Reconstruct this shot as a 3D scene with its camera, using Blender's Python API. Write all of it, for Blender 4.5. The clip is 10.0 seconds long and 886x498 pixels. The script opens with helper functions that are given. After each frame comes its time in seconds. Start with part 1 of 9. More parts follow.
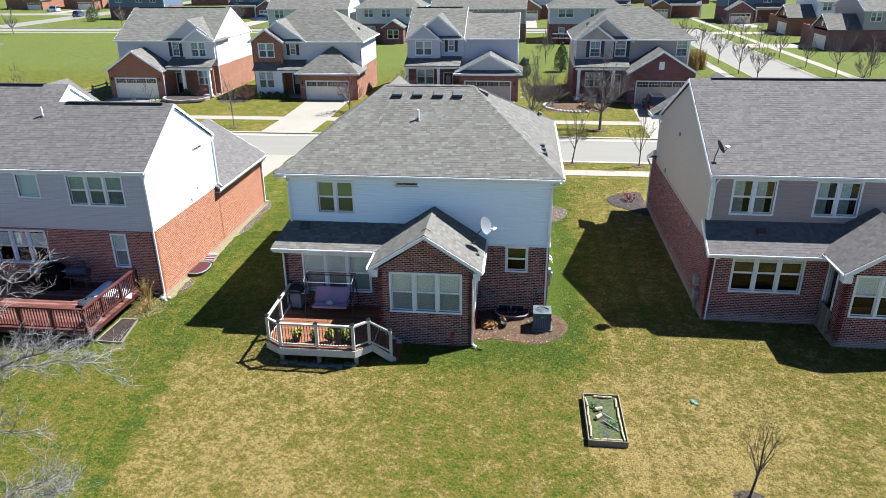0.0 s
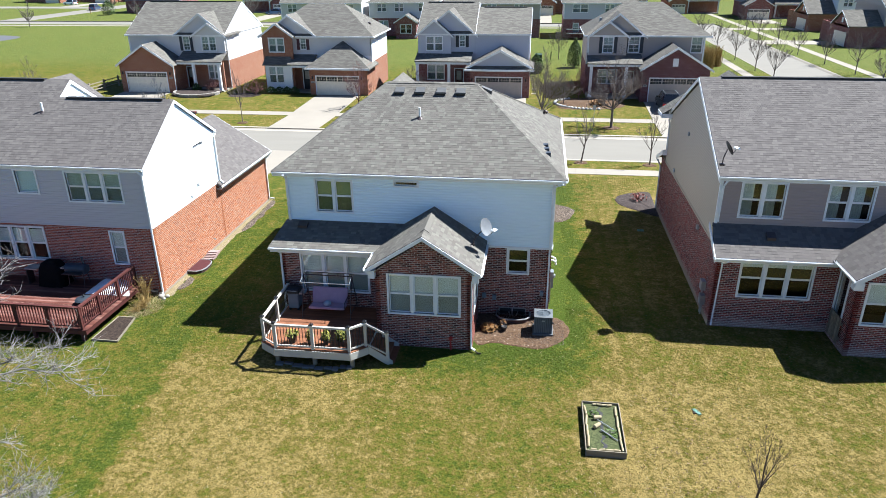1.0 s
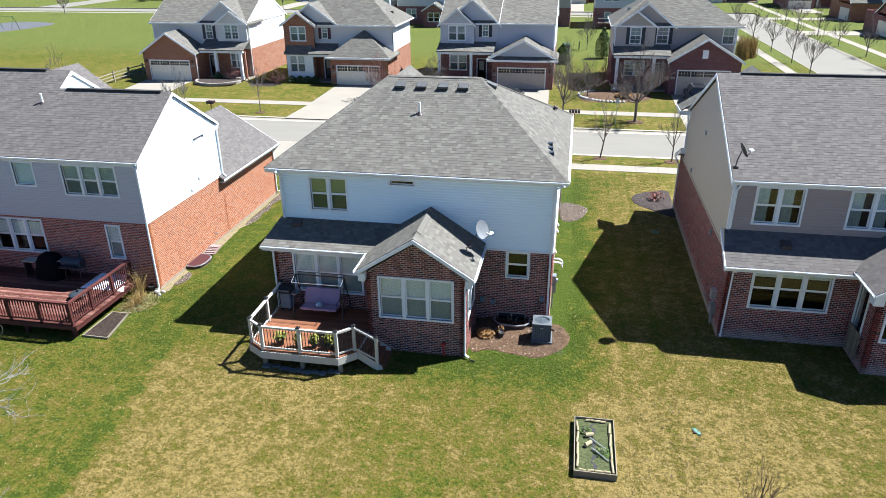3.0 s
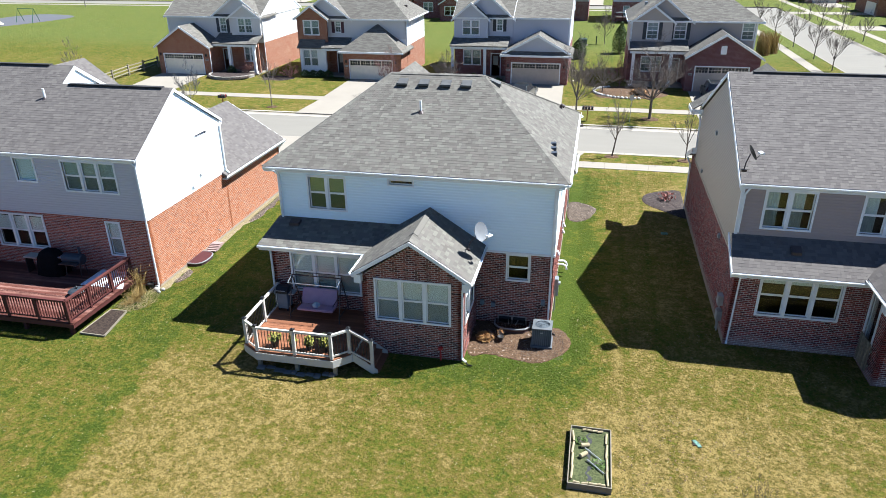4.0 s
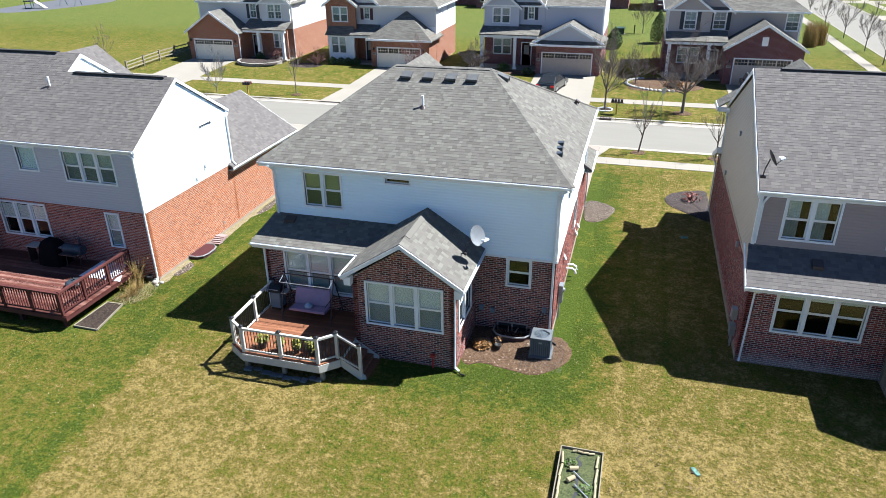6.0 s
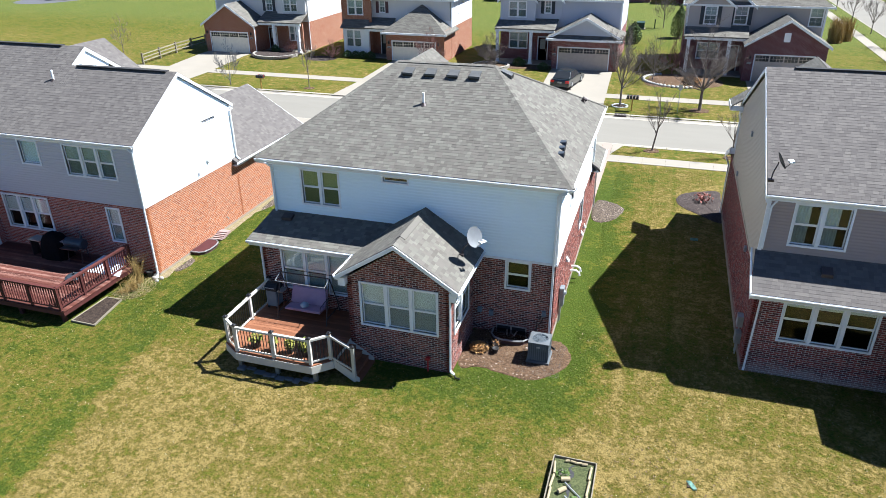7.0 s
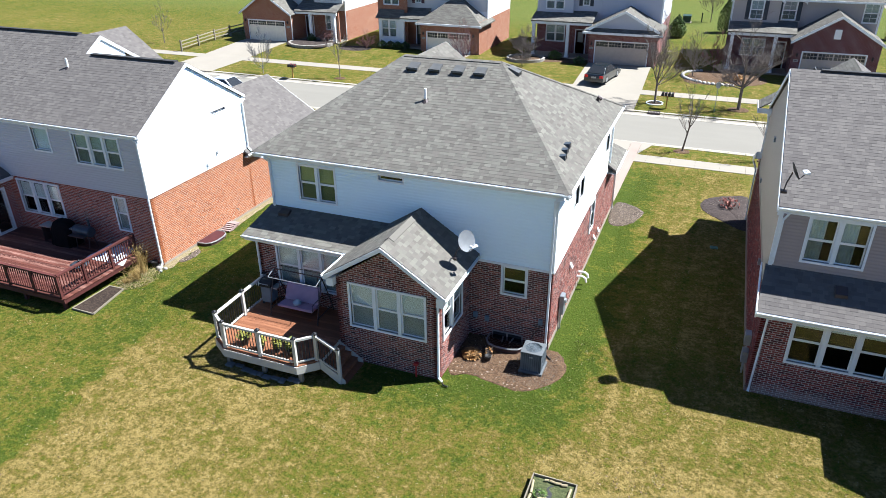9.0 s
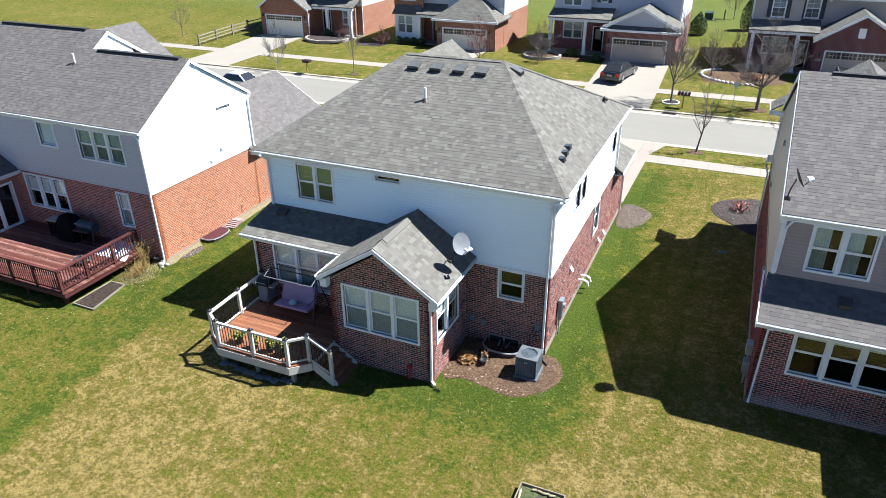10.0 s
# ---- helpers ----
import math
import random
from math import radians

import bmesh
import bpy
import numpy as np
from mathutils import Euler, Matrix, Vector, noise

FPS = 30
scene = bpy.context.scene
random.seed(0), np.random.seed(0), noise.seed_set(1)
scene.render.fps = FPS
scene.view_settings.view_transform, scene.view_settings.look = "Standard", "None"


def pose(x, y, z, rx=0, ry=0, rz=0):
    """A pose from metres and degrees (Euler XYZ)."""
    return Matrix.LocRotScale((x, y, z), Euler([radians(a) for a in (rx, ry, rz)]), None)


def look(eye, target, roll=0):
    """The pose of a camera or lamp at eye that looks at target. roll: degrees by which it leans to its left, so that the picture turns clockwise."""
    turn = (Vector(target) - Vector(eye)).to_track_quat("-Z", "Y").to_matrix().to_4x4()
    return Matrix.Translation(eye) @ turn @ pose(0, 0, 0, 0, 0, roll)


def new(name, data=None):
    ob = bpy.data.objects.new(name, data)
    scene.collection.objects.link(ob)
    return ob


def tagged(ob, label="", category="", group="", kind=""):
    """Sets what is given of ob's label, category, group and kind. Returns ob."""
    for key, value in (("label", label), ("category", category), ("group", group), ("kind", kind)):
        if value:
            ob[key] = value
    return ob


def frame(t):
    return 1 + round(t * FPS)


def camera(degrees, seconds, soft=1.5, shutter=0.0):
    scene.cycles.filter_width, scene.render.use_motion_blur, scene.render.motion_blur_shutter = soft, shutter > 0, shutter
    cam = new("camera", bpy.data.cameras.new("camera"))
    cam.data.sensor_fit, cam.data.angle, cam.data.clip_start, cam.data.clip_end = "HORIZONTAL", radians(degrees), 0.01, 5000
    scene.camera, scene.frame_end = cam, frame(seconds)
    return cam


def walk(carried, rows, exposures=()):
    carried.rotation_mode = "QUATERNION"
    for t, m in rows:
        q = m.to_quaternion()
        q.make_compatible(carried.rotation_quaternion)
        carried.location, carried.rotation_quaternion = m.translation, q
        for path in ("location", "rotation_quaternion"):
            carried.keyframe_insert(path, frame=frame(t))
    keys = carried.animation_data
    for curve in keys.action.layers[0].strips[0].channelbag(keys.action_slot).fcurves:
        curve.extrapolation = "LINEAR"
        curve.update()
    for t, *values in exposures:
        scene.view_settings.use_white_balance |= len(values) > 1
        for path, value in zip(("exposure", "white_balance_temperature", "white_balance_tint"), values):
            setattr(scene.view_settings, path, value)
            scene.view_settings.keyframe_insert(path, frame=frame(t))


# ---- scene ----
cam = camera(65.6, 10.0, 0.5)

PATH = [
    (0, (9.878, -27.497, 14.662), (9.667, -25.666, 13.884), -0.6),
    (0.5, (10.123, -27.149, 14.683), (9.894, -25.323, 13.898), -0.5),
    (1, (10.402, -26.813, 14.678), (10.151, -24.993, 13.887), -0.5),
    (1.5, (10.717, -26.484, 14.691), (10.445, -24.67, 13.893), -0.5),
    (2, (11.054, -26.126, 14.694), (10.757, -24.32, 13.889), -0.5),
    (2.5, (11.342, -25.77, 14.708), (11.024, -23.971, 13.896), -0.5),
    (4, (12.275, -24.67, 14.81), (11.885, -22.896, 13.973), -0.6),
    (4.5, (12.569, -24.26, 14.817), (12.151, -22.496, 13.973), -0.5),
    (5, (12.901, -23.827, 14.83), (12.457, -22.073, 13.978), -0.6),
    (5.5, (13.21, -23.415, 14.834), (12.74, -21.672, 13.973), -0.6),
    (7, (14.139, -22.224, 14.854), (13.591, -20.517, 13.967), -0.6),
    (7.5, (14.482, -21.857, 14.868), (13.903, -20.164, 13.975), -0.5),
    (8, (14.829, -21.484, 14.871), (14.222, -19.804, 13.972), -0.5),
    (8.5, (15.184, -21.127, 14.874), (14.549, -19.461, 13.969), -0.5),
    (9, (15.557, -20.772, 14.885), (14.891, -19.121, 13.974), -0.5),
    (9.5, (15.875, -20.432, 14.915), (15.184, -18.794, 13.998), -0.5),
    (10, (16.215, -20.07, 14.946), (15.495, -18.448, 14.023), -0.5),
]
walk(cam, [(t, look(eye, target, roll)) for t, eye, target, roll in PATH], exposures=[(0.0, 1.60, 5880, 7), (10.0, 1.60, 5880, 7)])

# ---- sun, sky, exposure ----
SUN_TO = Vector((0.617, 0.338, 1.0)).normalized()
world = bpy.data.worlds.new("sky")
scene.world = world
world.use_nodes = True
wn = world.node_tree
bg = wn.nodes["Background"]
sky = wn.nodes.new("ShaderNodeTexSky")
sky.sky_type, sky.sun_disc = "NISHITA", False
sky.sun_elevation, sky.sun_rotation = radians(55), radians(62)
sky.altitude, sky.air_density, sky.dust_density, sky.ozone_density = 200, 0.68, 0.1, 8.0
wn.links.new(sky.outputs[0], bg.inputs[0])
bg.inputs[1].default_value = 0.050
sun_data = bpy.data.lights.new("sun", "SUN")
sun_data.energy, sun_data.angle, sun_data.color = 5.0, radians(0.53), (1.0, 0.97, 0.92)
sun = new("sun", sun_data)
sun.matrix_world = look(SUN_TO * 100, (0, 0, 0))


# ---- material helpers ----
class N:
    """A node tree being written."""

    def __init__(self, name):
        self.mat = bpy.data.materials.new(name)
        self.mat.use_nodes = True
        self.t = self.mat.node_tree
        self.b = self.t.nodes["Principled BSDF"]
        self.out = self.t.nodes["Material Output"]

    def node(self, kind, **kw):
        n = self.t.nodes.new("ShaderNode" + kind)
        if "operation" in kw:
            n.operation = kw["operation"]
        if "interpolation_type" in kw:
            n.interpolation_type = kw["interpolation_type"]
        if "data_type" in kw:
            n.data_type, n.blend_type = kw["data_type"], kw["blend_type"]
        return n

    def put(self, sock, val):
        if isinstance(val, bpy.types.NodeSocket):
            self.t.links.new(val, sock)
        elif isinstance(val, (tuple, list)) and len(val) == 3 and sock.type == "RGBA":
            sock.default_value = (*val, 1)
        else:
            sock.default_value = val

    def pos(self):
        return self.node("NewGeometry").outputs["Position"]

    def scaled(self, vec, s):
        n = self.node("VectorMath", operation="MULTIPLY")
        self.put(n.inputs[0], vec)
        n.inputs[1].default_value = s if isinstance(s, (tuple, list)) else (s, s, s)
        return n.outputs[0]

    def noise(self, vec, scale, detail=3.0, rough=0.55):
        n = self.node("TexNoise")
        self.put(n.inputs["Vector"], vec)
        n.inputs["Scale"].default_value, n.inputs["Detail"].default_value, n.inputs["Roughness"].default_value = scale, detail, rough
        return n.outputs["Fac"]

    def math(self, op, a, b=0.0, c=0.0):
        n = self.node("Math", operation=op)
        self.put(n.inputs[0], a)
        self.put(n.inputs[1], b)
        self.put(n.inputs[2], c)
        return n.outputs[0]

    def ramp(self, fac, stops, smooth=False):
        n = self.node("ValToRGB")
        n.color_ramp.interpolation = "EASE" if smooth else "LINEAR"
        e = n.color_ramp.elements
        while len(e) < len(stops):
            e.new(0.5)
        for el, (p, c) in zip(e, stops):
            el.position, el.color = p, (*c, 1)
        self.put(n.inputs[0], fac)
        return n.outputs[0]

    def mix(self, fac, a, b, mode="MIX"):
        n = self.node("Mix", data_type="RGBA", blend_type=mode)
        self.put(n.inputs[0], fac)
        self.put(n.inputs[6], a)
        self.put(n.inputs[7], b)
        return n.outputs[2]

    def bump(self, height, dist=0.01, strength=1.0):
        n = self.node("Bump")
        n.inputs["Strength"].default_value, n.inputs["Distance"].default_value = strength, dist
        self.put(n.inputs["Height"], height)
        self.put(self.b.inputs["Normal"], n.outputs[0])

    def piece(self):
        """A chance number for each island or each object."""
        a = self.node("NewGeometry").outputs["Random Per Island"]
        b = self.node("ObjectInfo").outputs["Random"]
        return self.math("FRACT", self.math("ADD", a, b))

    def done(self, color, rough=0.8, metal=0.0, spec=0.3):
        self.put(self.b.inputs["Base Color"], color)
        self.put(self.b.inputs["Roughness"], rough)
        self.put(self.b.inputs["Metallic"], metal)
        self.b.inputs["Specular IOR Level"].default_value = spec
        return self.mat


def plain(name, color, rough=0.6, metal=0.0, vary=0.12, scale=3.0, spec=0.4, grain=60.0):
    """Paint, metal or plastic with faint dirt at two scales."""
    n = N(name)
    p = n.pos()
    big, fine = n.noise(p, scale), n.noise(p, grain, 2.0)
    dark = tuple(c * (1 - 2 * vary) for c in color)
    col = n.mix(n.ramp(big, [(0.3, (0, 0, 0)), (0.7, (1, 1, 1))]), dark, color)
    col = n.mix(n.math("MULTIPLY", fine, vary), col, tuple(c * 0.5 for c in color))
    n.bump(fine, 0.002, 0.3)
    return n.done(col, rough, metal, spec)


def bricks_mat(name, stops, mortar=None, bloom=0.0):
    """Loose brick colours by piece; with mortar, a joint pattern for far walls."""
    n = N(name)
    p = n.pos()
    if mortar:
        s = n.node("SeparateXYZ")
        n.put(s.inputs[0], p)
        c = n.node("CombineXYZ")
        n.put(c.inputs[0], n.math("ADD", s.outputs[0], s.outputs[1]))
        n.put(c.inputs[1], s.outputs[2])
        t = n.node("TexBrick")
        n.put(t.inputs["Vector"], c.outputs[0])
        t.inputs["Scale"].default_value = 1.0
        t.inputs["Brick Width"].default_value, t.inputs["Row Height"].default_value = 0.22, 0.08
        t.inputs["Mortar Size"].default_value = 0.011
        n.put(t.inputs["Color1"], stops[1][1])
        n.put(t.inputs["Color2"], stops[-2][1])
        n.put(t.inputs["Mortar"], mortar)
        col = n.mix(n.noise(p, 2.2), t.outputs["Color"], stops[0][1])
        n.bump(t.outputs["Fac"], 0.008, -0.6)
    else:
        col = n.ramp(n.piece(), stops)
        col = n.mix(n.math("MULTIPLY", n.noise(p, 0.7), 0.35), col, stops[2][1])
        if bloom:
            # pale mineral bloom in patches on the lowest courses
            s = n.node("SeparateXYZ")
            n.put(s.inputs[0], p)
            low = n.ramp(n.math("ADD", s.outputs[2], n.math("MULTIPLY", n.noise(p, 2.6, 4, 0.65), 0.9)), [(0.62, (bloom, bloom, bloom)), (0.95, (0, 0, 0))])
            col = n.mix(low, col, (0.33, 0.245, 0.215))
        n.bump(n.noise(p, 90, 3), 0.003, 0.6)
    return n.done(col, 0.85, 0, 0.25)


def shingle_mat(name, stops, far=False):
    n = N(name)
    p = n.pos()
    if far:
        s = n.node("SeparateXYZ")
        n.put(s.inputs[0], p)
        c = n.node("CombineXYZ")
        n.put(c.inputs[0], n.math("ADD", s.outputs[0], s.outputs[1]))
        n.put(c.inputs[1], n.math("MULTIPLY", s.outputs[2], 2.2))
        t = n.node("TexBrick")
        n.put(t.inputs["Vector"], c.outputs[0])
        t.inputs["Scale"].default_value = 1.0
        t.inputs["Brick Width"].default_value, t.inputs["Row Height"].default_value = 0.45, 0.15
        t.inputs["Mortar Size"].default_value = 0.008
        n.put(t.inputs["Color1"], stops[0][1])
        n.put(t.inputs["Color2"], stops[-1][1])
        n.put(t.inputs["Mortar"], tuple(0.6 * v for v in stops[0][1]))
        col = t.outputs["Color"]
    else:
        col = n.ramp(n.piece(), stops)
    col = n.mix(n.math("MULTIPLY", n.noise(p, 0.5, 4), 0.5), col, stops[1][1])
    grit = n.noise(p, 120, 2)
    col = n.mix(n.math("MULTIPLY", grit, 0.35), col, tuple(0.55 * v for v in stops[1][1]))
    n.bump(grit, 0.004, 0.7)
    return n.done(col, 0.95, 0, 0.12)


def siding_mat(name, color, laps=False):
    n = N(name)
    p = n.pos()
    col = n.mix(n.math("MULTIPLY", n.noise(p, 0.8, 4), 0.22), color, tuple(c * 0.8 for c in color))
    if laps:
        s = n.node("SeparateXYZ")
        n.put(s.inputs[0], p)
        saw = n.math("FRACT", n.math("MULTIPLY", s.outputs[2], 9.0))
        n.bump(saw, 0.02, -0.6)
    else:
        n.bump(n.noise(n.scaled(p, (3, 3, 60)), 8), 0.002, 0.25)
    return n.done(col, 0.55, 0, 0.35)


def concrete_mat(name, color):
    n = N(name)
    p = n.pos()
    col = n.mix(n.noise(p, 0.35, 5, 0.6), tuple(c * 0.82 for c in color), tuple(min(1, c * 1.12) for c in color))
    col = n.mix(n.math("MULTIPLY", n.noise(p, 14, 4), 0.3), col, tuple(c * 0.7 for c in color))
    n.bump(n.noise(p, 60, 3), 0.004, 0.5)
    return n.done(col, 0.9, 0, 0.2)


def wood_mat(name, stops, rough=0.7):
    n = N(name)
    p = n.pos()
    grain = n.noise(n.scaled(p, (3, 30, 30)), 2.5, 4)
    col = n.ramp(n.math("FRACT", n.math("ADD", n.piece(), n.math("MULTIPLY", grain, 0.25))), stops)
    streak = n.noise(n.scaled(p, (0.7, 6, 6)), 1.4, 4, 0.65)
    col = n.mix(n.ramp(streak, [(0.38, (0.75, 0.75, 0.75)), (0.6, (0, 0, 0))]), col, stops[0][1])
    n.bump(grain, 0.003, 0.4)
    return n.done(col, rough, 0, 0.3)


def lawn_color(n):
    """Spring turf: deep green along the houses, olive on the next plot, straw-coloured in the open yard."""
    p = n.pos()
    s = n.node("SeparateXYZ")
    n.put(s.inputs[0], p)
    x, y = s.outputs[0], s.outputs[1]
    big = n.noise(p, 0.2, 4, 0.6)
    mid = n.noise(p, 0.9, 5, 0.65)
    fine = n.noise(p, 6.5, 3, 0.62)

    def ease(v, a, b, lo=0.0, hi=1.0):
        m = n.node("MapRange", interpolation_type="SMOOTHSTEP")
        n.put(m.inputs[0], v)
        m.inputs[1].default_value, m.inputs[2].default_value = a, b
        m.inputs[3].default_value, m.inputs[4].default_value = lo, hi
        return m.outputs[0]

    add, mul, sub = (lambda a, b: n.math("ADD", a, b)), (lambda a, b: n.math("MULTIPLY", a, b)), (lambda a, b: n.math("SUBTRACT", a, b))
    wob = mul(sub(mid, 0.5), 2.0)
    xw, yw = add(x, wob), add(y, add(wob, mul(sub(big, 0.5), 4.0)))
    # the next plot ends at a slanted mowing line with lusher grass along it
    line = add(add(add(x, 3.6), mul(add(y, 5.0), 0.17)), mul(wob, 0.5))
    own = ease(line, -0.3, 0.7)
    lush = mul(ease(line, -1.3, -0.2), ease(line, 0.0, 0.25, 1.0, 0.0))
    back = ease(yw, -3.2, -5.6)
    yard = add(add(ease(xw, 2.5, 7.0, 0.76, 0.46), ease(xw, 11.6, 14.0, 0.0, 0.40)), ease(xw, 17.3, 21.0, 0.0, -0.24))
    side = add(ease(xw, 12.3, 14.0, -0.14, 0.56), mul(ease(yw, 7.0, 12.0), 0.06))
    west = ease(xw, -0.5, -3.4, 0.55, 0.16)
    gap = n.mix(ease(x, 5.0, 6.0), west, side)
    mine = n.mix(back, gap, yard)
    next_plot = n.mix(ease(yw, -3.0, -7.5), (0.18, 0.18, 0.18), (0.31, 0.31, 0.31))
    dry = n.mix(own, next_plot, mine)
    dry = sub(dry, mul(lush, 0.14))
    front = ease(y, 16.0, 24.0)
    dry = n.mix(front, dry, n.mix(ease(y, 50.0, 64.0), (0.42, 0.42, 0.42), (0.27, 0.27, 0.27)))
    dry = add(dry, mul(sub(big, 0.5), 0.7))
    dry = add(dry, mul(sub(mid, 0.5), 1.15))
    clump = n.noise(p, 2.1, 4, 0.62)
    dry = add(dry, mul(sub(clump, 0.5), 1.7))
    dry = add(dry, mul(sub(fine, 0.5), 1.75))
    # wheel lines of the mower
    for x0 in (14.35, 15.6):
        off = n.math("ABSOLUTE", sub(add(x, mul(sub(mid, 0.5), 0.5)), x0))
        dry = sub(dry, mul(ease(off, 0.2, 0.03), 0.2))
    col = n.ramp(dry, [(0.0, (0.041, 0.065, 0.006)), (0.16, (0.074, 0.088, 0.009)), (0.38, (0.103, 0.096, 0.013)), (0.62, (0.133, 0.101, 0.025)), (0.95, (0.236, 0.171, 0.060))])
    # the mown playing field beyond the houses is an even green
    col = n.mix(mul(ease(y, 62.0, 78.0), 0.6), col, (0.094, 0.122, 0.030))
    return col, fine, p


def grass_mat(name, blades=False):
    n = N(name)
    col, fine, p = lawn_color(n)
    if blades:
        r = n.piece()
        col = n.mix(n.math("MULTIPLY", r, 0.2), col, (0.20, 0.16, 0.055))
        col = n.mix(n.math("GREATER_THAN", r, 0.985), col, (0.32, 0.27, 0.165))
        col = n.mix(n.math("MULTIPLY", n.math("LESS_THAN", r, 0.25), 0.3), col, (0.042, 0.062, 0.008))
    else:
        tiny = n.noise(p, 15, 4, 0.68)
        col = n.mix(n.ramp(tiny, [(0.36, (0.74, 0.74, 0.74)), (0.52, (0, 0, 0))]), col, (0.034, 0.042, 0.007))
        col = n.mix(n.ramp(tiny, [(0.55, (0, 0, 0)), (0.72, (0.55, 0.55, 0.55))]), col, (0.22, 0.175, 0.06))
        n.bump(n.math("ADD", tiny, fine), 0.06, 1.0)
    return n.done(col, 0.95, 0, 0.1)


def asphalt_mat(name, base):
    n = N(name)
    p = n.pos()
    col = n.mix(n.noise(n.scaled(p, (0.4, 1.6, 1)), 0.5, 4), tuple(c * 0.86 for c in base), tuple(c * 1.1 for c in base))
    col = n.mix(n.math("MULTIPLY", n.noise(p, 40, 3), 0.3), col, tuple(c * 0.6 for c in base))
    n.bump(n.noise(p, 90, 2), 0.005, 0.5)
    return n.done(col, 0.92, 0, 0.2)


def mulch_mat(name, a, b, chips=0.93):
    n = N(name)
    p = n.pos()
    v = n.node("TexVoronoi")
    n.put(v.inputs["Vector"], p)
    v.inputs["Scale"].default_value = 24
    g = n.node("SeparateColor")
    n.put(g.inputs[0], v.outputs["Color"])
    col = n.mix(g.outputs[0], a, b)
    col = n.mix(n.math("GREATER_THAN", g.outputs[1], chips), col, (0.27, 0.22, 0.19))
    n.bump(v.outputs["Distance"], 0.03, -0.9)
    return n.done(col, 0.95, 0, 0.15)


def glass_mat(name, tint=(0.92, 0.95, 0.95), gloss=0.06):
    n = N(name)
    tr = n.node("BsdfTransparent")
    tr.inputs[0].default_value = (*tint, 1)
    gl = n.node("BsdfGlossy")
    gl.inputs["Roughness"].default_value = 0.02
    lw = n.node("LayerWeight")
    gloss = n.math("ADD", n.math("MULTIPLY", n.math("POWER", lw.outputs["Facing"], 5.0), 0.92), gloss)
    mx = n.node("MixShader")
    n.put(mx.inputs[0], gloss)
    n.t.links.new(tr.outputs[0], mx.inputs[1])
    n.t.links.new(gl.outputs[0], mx.inputs[2])
    n.t.links.new(mx.outputs[0], n.out.inputs[0])
    return n.mat


MB_RED = bricks_mat("brick_main", [(0.0, (0.020, 0.013, 0.015)), (0.26, (0.086, 0.028, 0.024)), (0.5, (0.180, 0.056, 0.044)), (0.82, (0.268, 0.092, 0.068)), (1.0, (0.030, 0.018, 0.019))])
# left house brick as coloured by sun, for its side wall only
MB_LEFT_SUN = bricks_mat("brick_left_sunlit", [(0.0, (0.197, 0.06, 0.026)), (0.3, (0.277, 0.088, 0.036)), (0.6, (0.329, 0.11, 0.045)), (0.85, (0.372, 0.135, 0.06)), (1.0, (0.219, 0.066, 0.031))])
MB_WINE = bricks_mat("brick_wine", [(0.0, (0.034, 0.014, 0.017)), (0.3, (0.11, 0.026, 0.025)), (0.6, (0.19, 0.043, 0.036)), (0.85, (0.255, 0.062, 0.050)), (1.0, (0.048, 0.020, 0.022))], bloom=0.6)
MB_FAR = bricks_mat("brick_far", [(0.0, (0.20, 0.066, 0.038)), (0.3, (0.31, 0.114, 0.058)), (0.6, (0.38, 0.148, 0.076)), (0.8, (0.22, 0.074, 0.044)), (1.0, (0.3, 0.112, 0.06))], (0.50, 0.40, 0.29))
MB_FARWINE = bricks_mat("brick_far_wine", [(0.0, (0.143, 0.039, 0.036)), (0.3, (0.208, 0.057, 0.047)), (0.6, (0.26, 0.072, 0.058)), (0.8, (0.156, 0.044, 0.039)), (1.0, (0.26, 0.078, 0.065))], (0.468, 0.39, 0.364))
MB_FARPLUM = bricks_mat("brick_far_plum", [(0.0, (0.100, 0.028, 0.032)), (0.3, (0.145, 0.040, 0.041)), (0.6, (0.185, 0.052, 0.050)), (0.8, (0.110, 0.033, 0.035)), (1.0, (0.19, 0.058, 0.056))], (0.33, 0.275, 0.27))
MORTAR = concrete_mat("mortar", (0.50, 0.425, 0.39))
MORTAR_P = concrete_mat("mortar_pale", (0.453, 0.365, 0.292))
GREY_ST = [(0.0, (0.102, 0.091, 0.081)), (0.3, (0.132, 0.123, 0.108)), (0.55, (0.146, 0.129, 0.115)), (0.75, (0.154, 0.146, 0.126)), (1.0, (0.198, 0.187, 0.161))]
TAUPE_ST = [(0.0, (0.099, 0.088, 0.084)), (0.35, (0.122, 0.110, 0.104)), (0.7, (0.138, 0.124, 0.116)), (1.0, (0.166, 0.150, 0.138))]
SHINGLE = shingle_mat("shingle_grey", GREY_ST)
SHINGLE_T = shingle_mat("shingle_taupe", TAUPE_ST)
SHINGLE_FAR = shingle_mat("shingle_far", GREY_ST, True)
UNDER = plain("roof_felt", (0.125, 0.117, 0.110), 0.95)
RIDGE = plain("ridge_vent", (0.035, 0.033, 0.034), 0.9)
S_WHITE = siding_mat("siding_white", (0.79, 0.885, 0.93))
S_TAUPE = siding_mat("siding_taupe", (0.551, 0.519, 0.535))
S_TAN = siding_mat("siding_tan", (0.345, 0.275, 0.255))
F_WHITE = siding_mat("lap_white", (0.78, 0.79, 0.80), True)
F_GREY = siding_mat("lap_grey", (0.6, 0.588, 0.588), True)
F_BLUE = siding_mat("lap_bluegrey", (0.481, 0.488, 0.546), True)
F_TAUPE = siding_mat("lap_taupe", (0.387, 0.344, 0.323), True)
F_NAVY = siding_mat("lap_navy", (0.12, 0.156, 0.228), True)
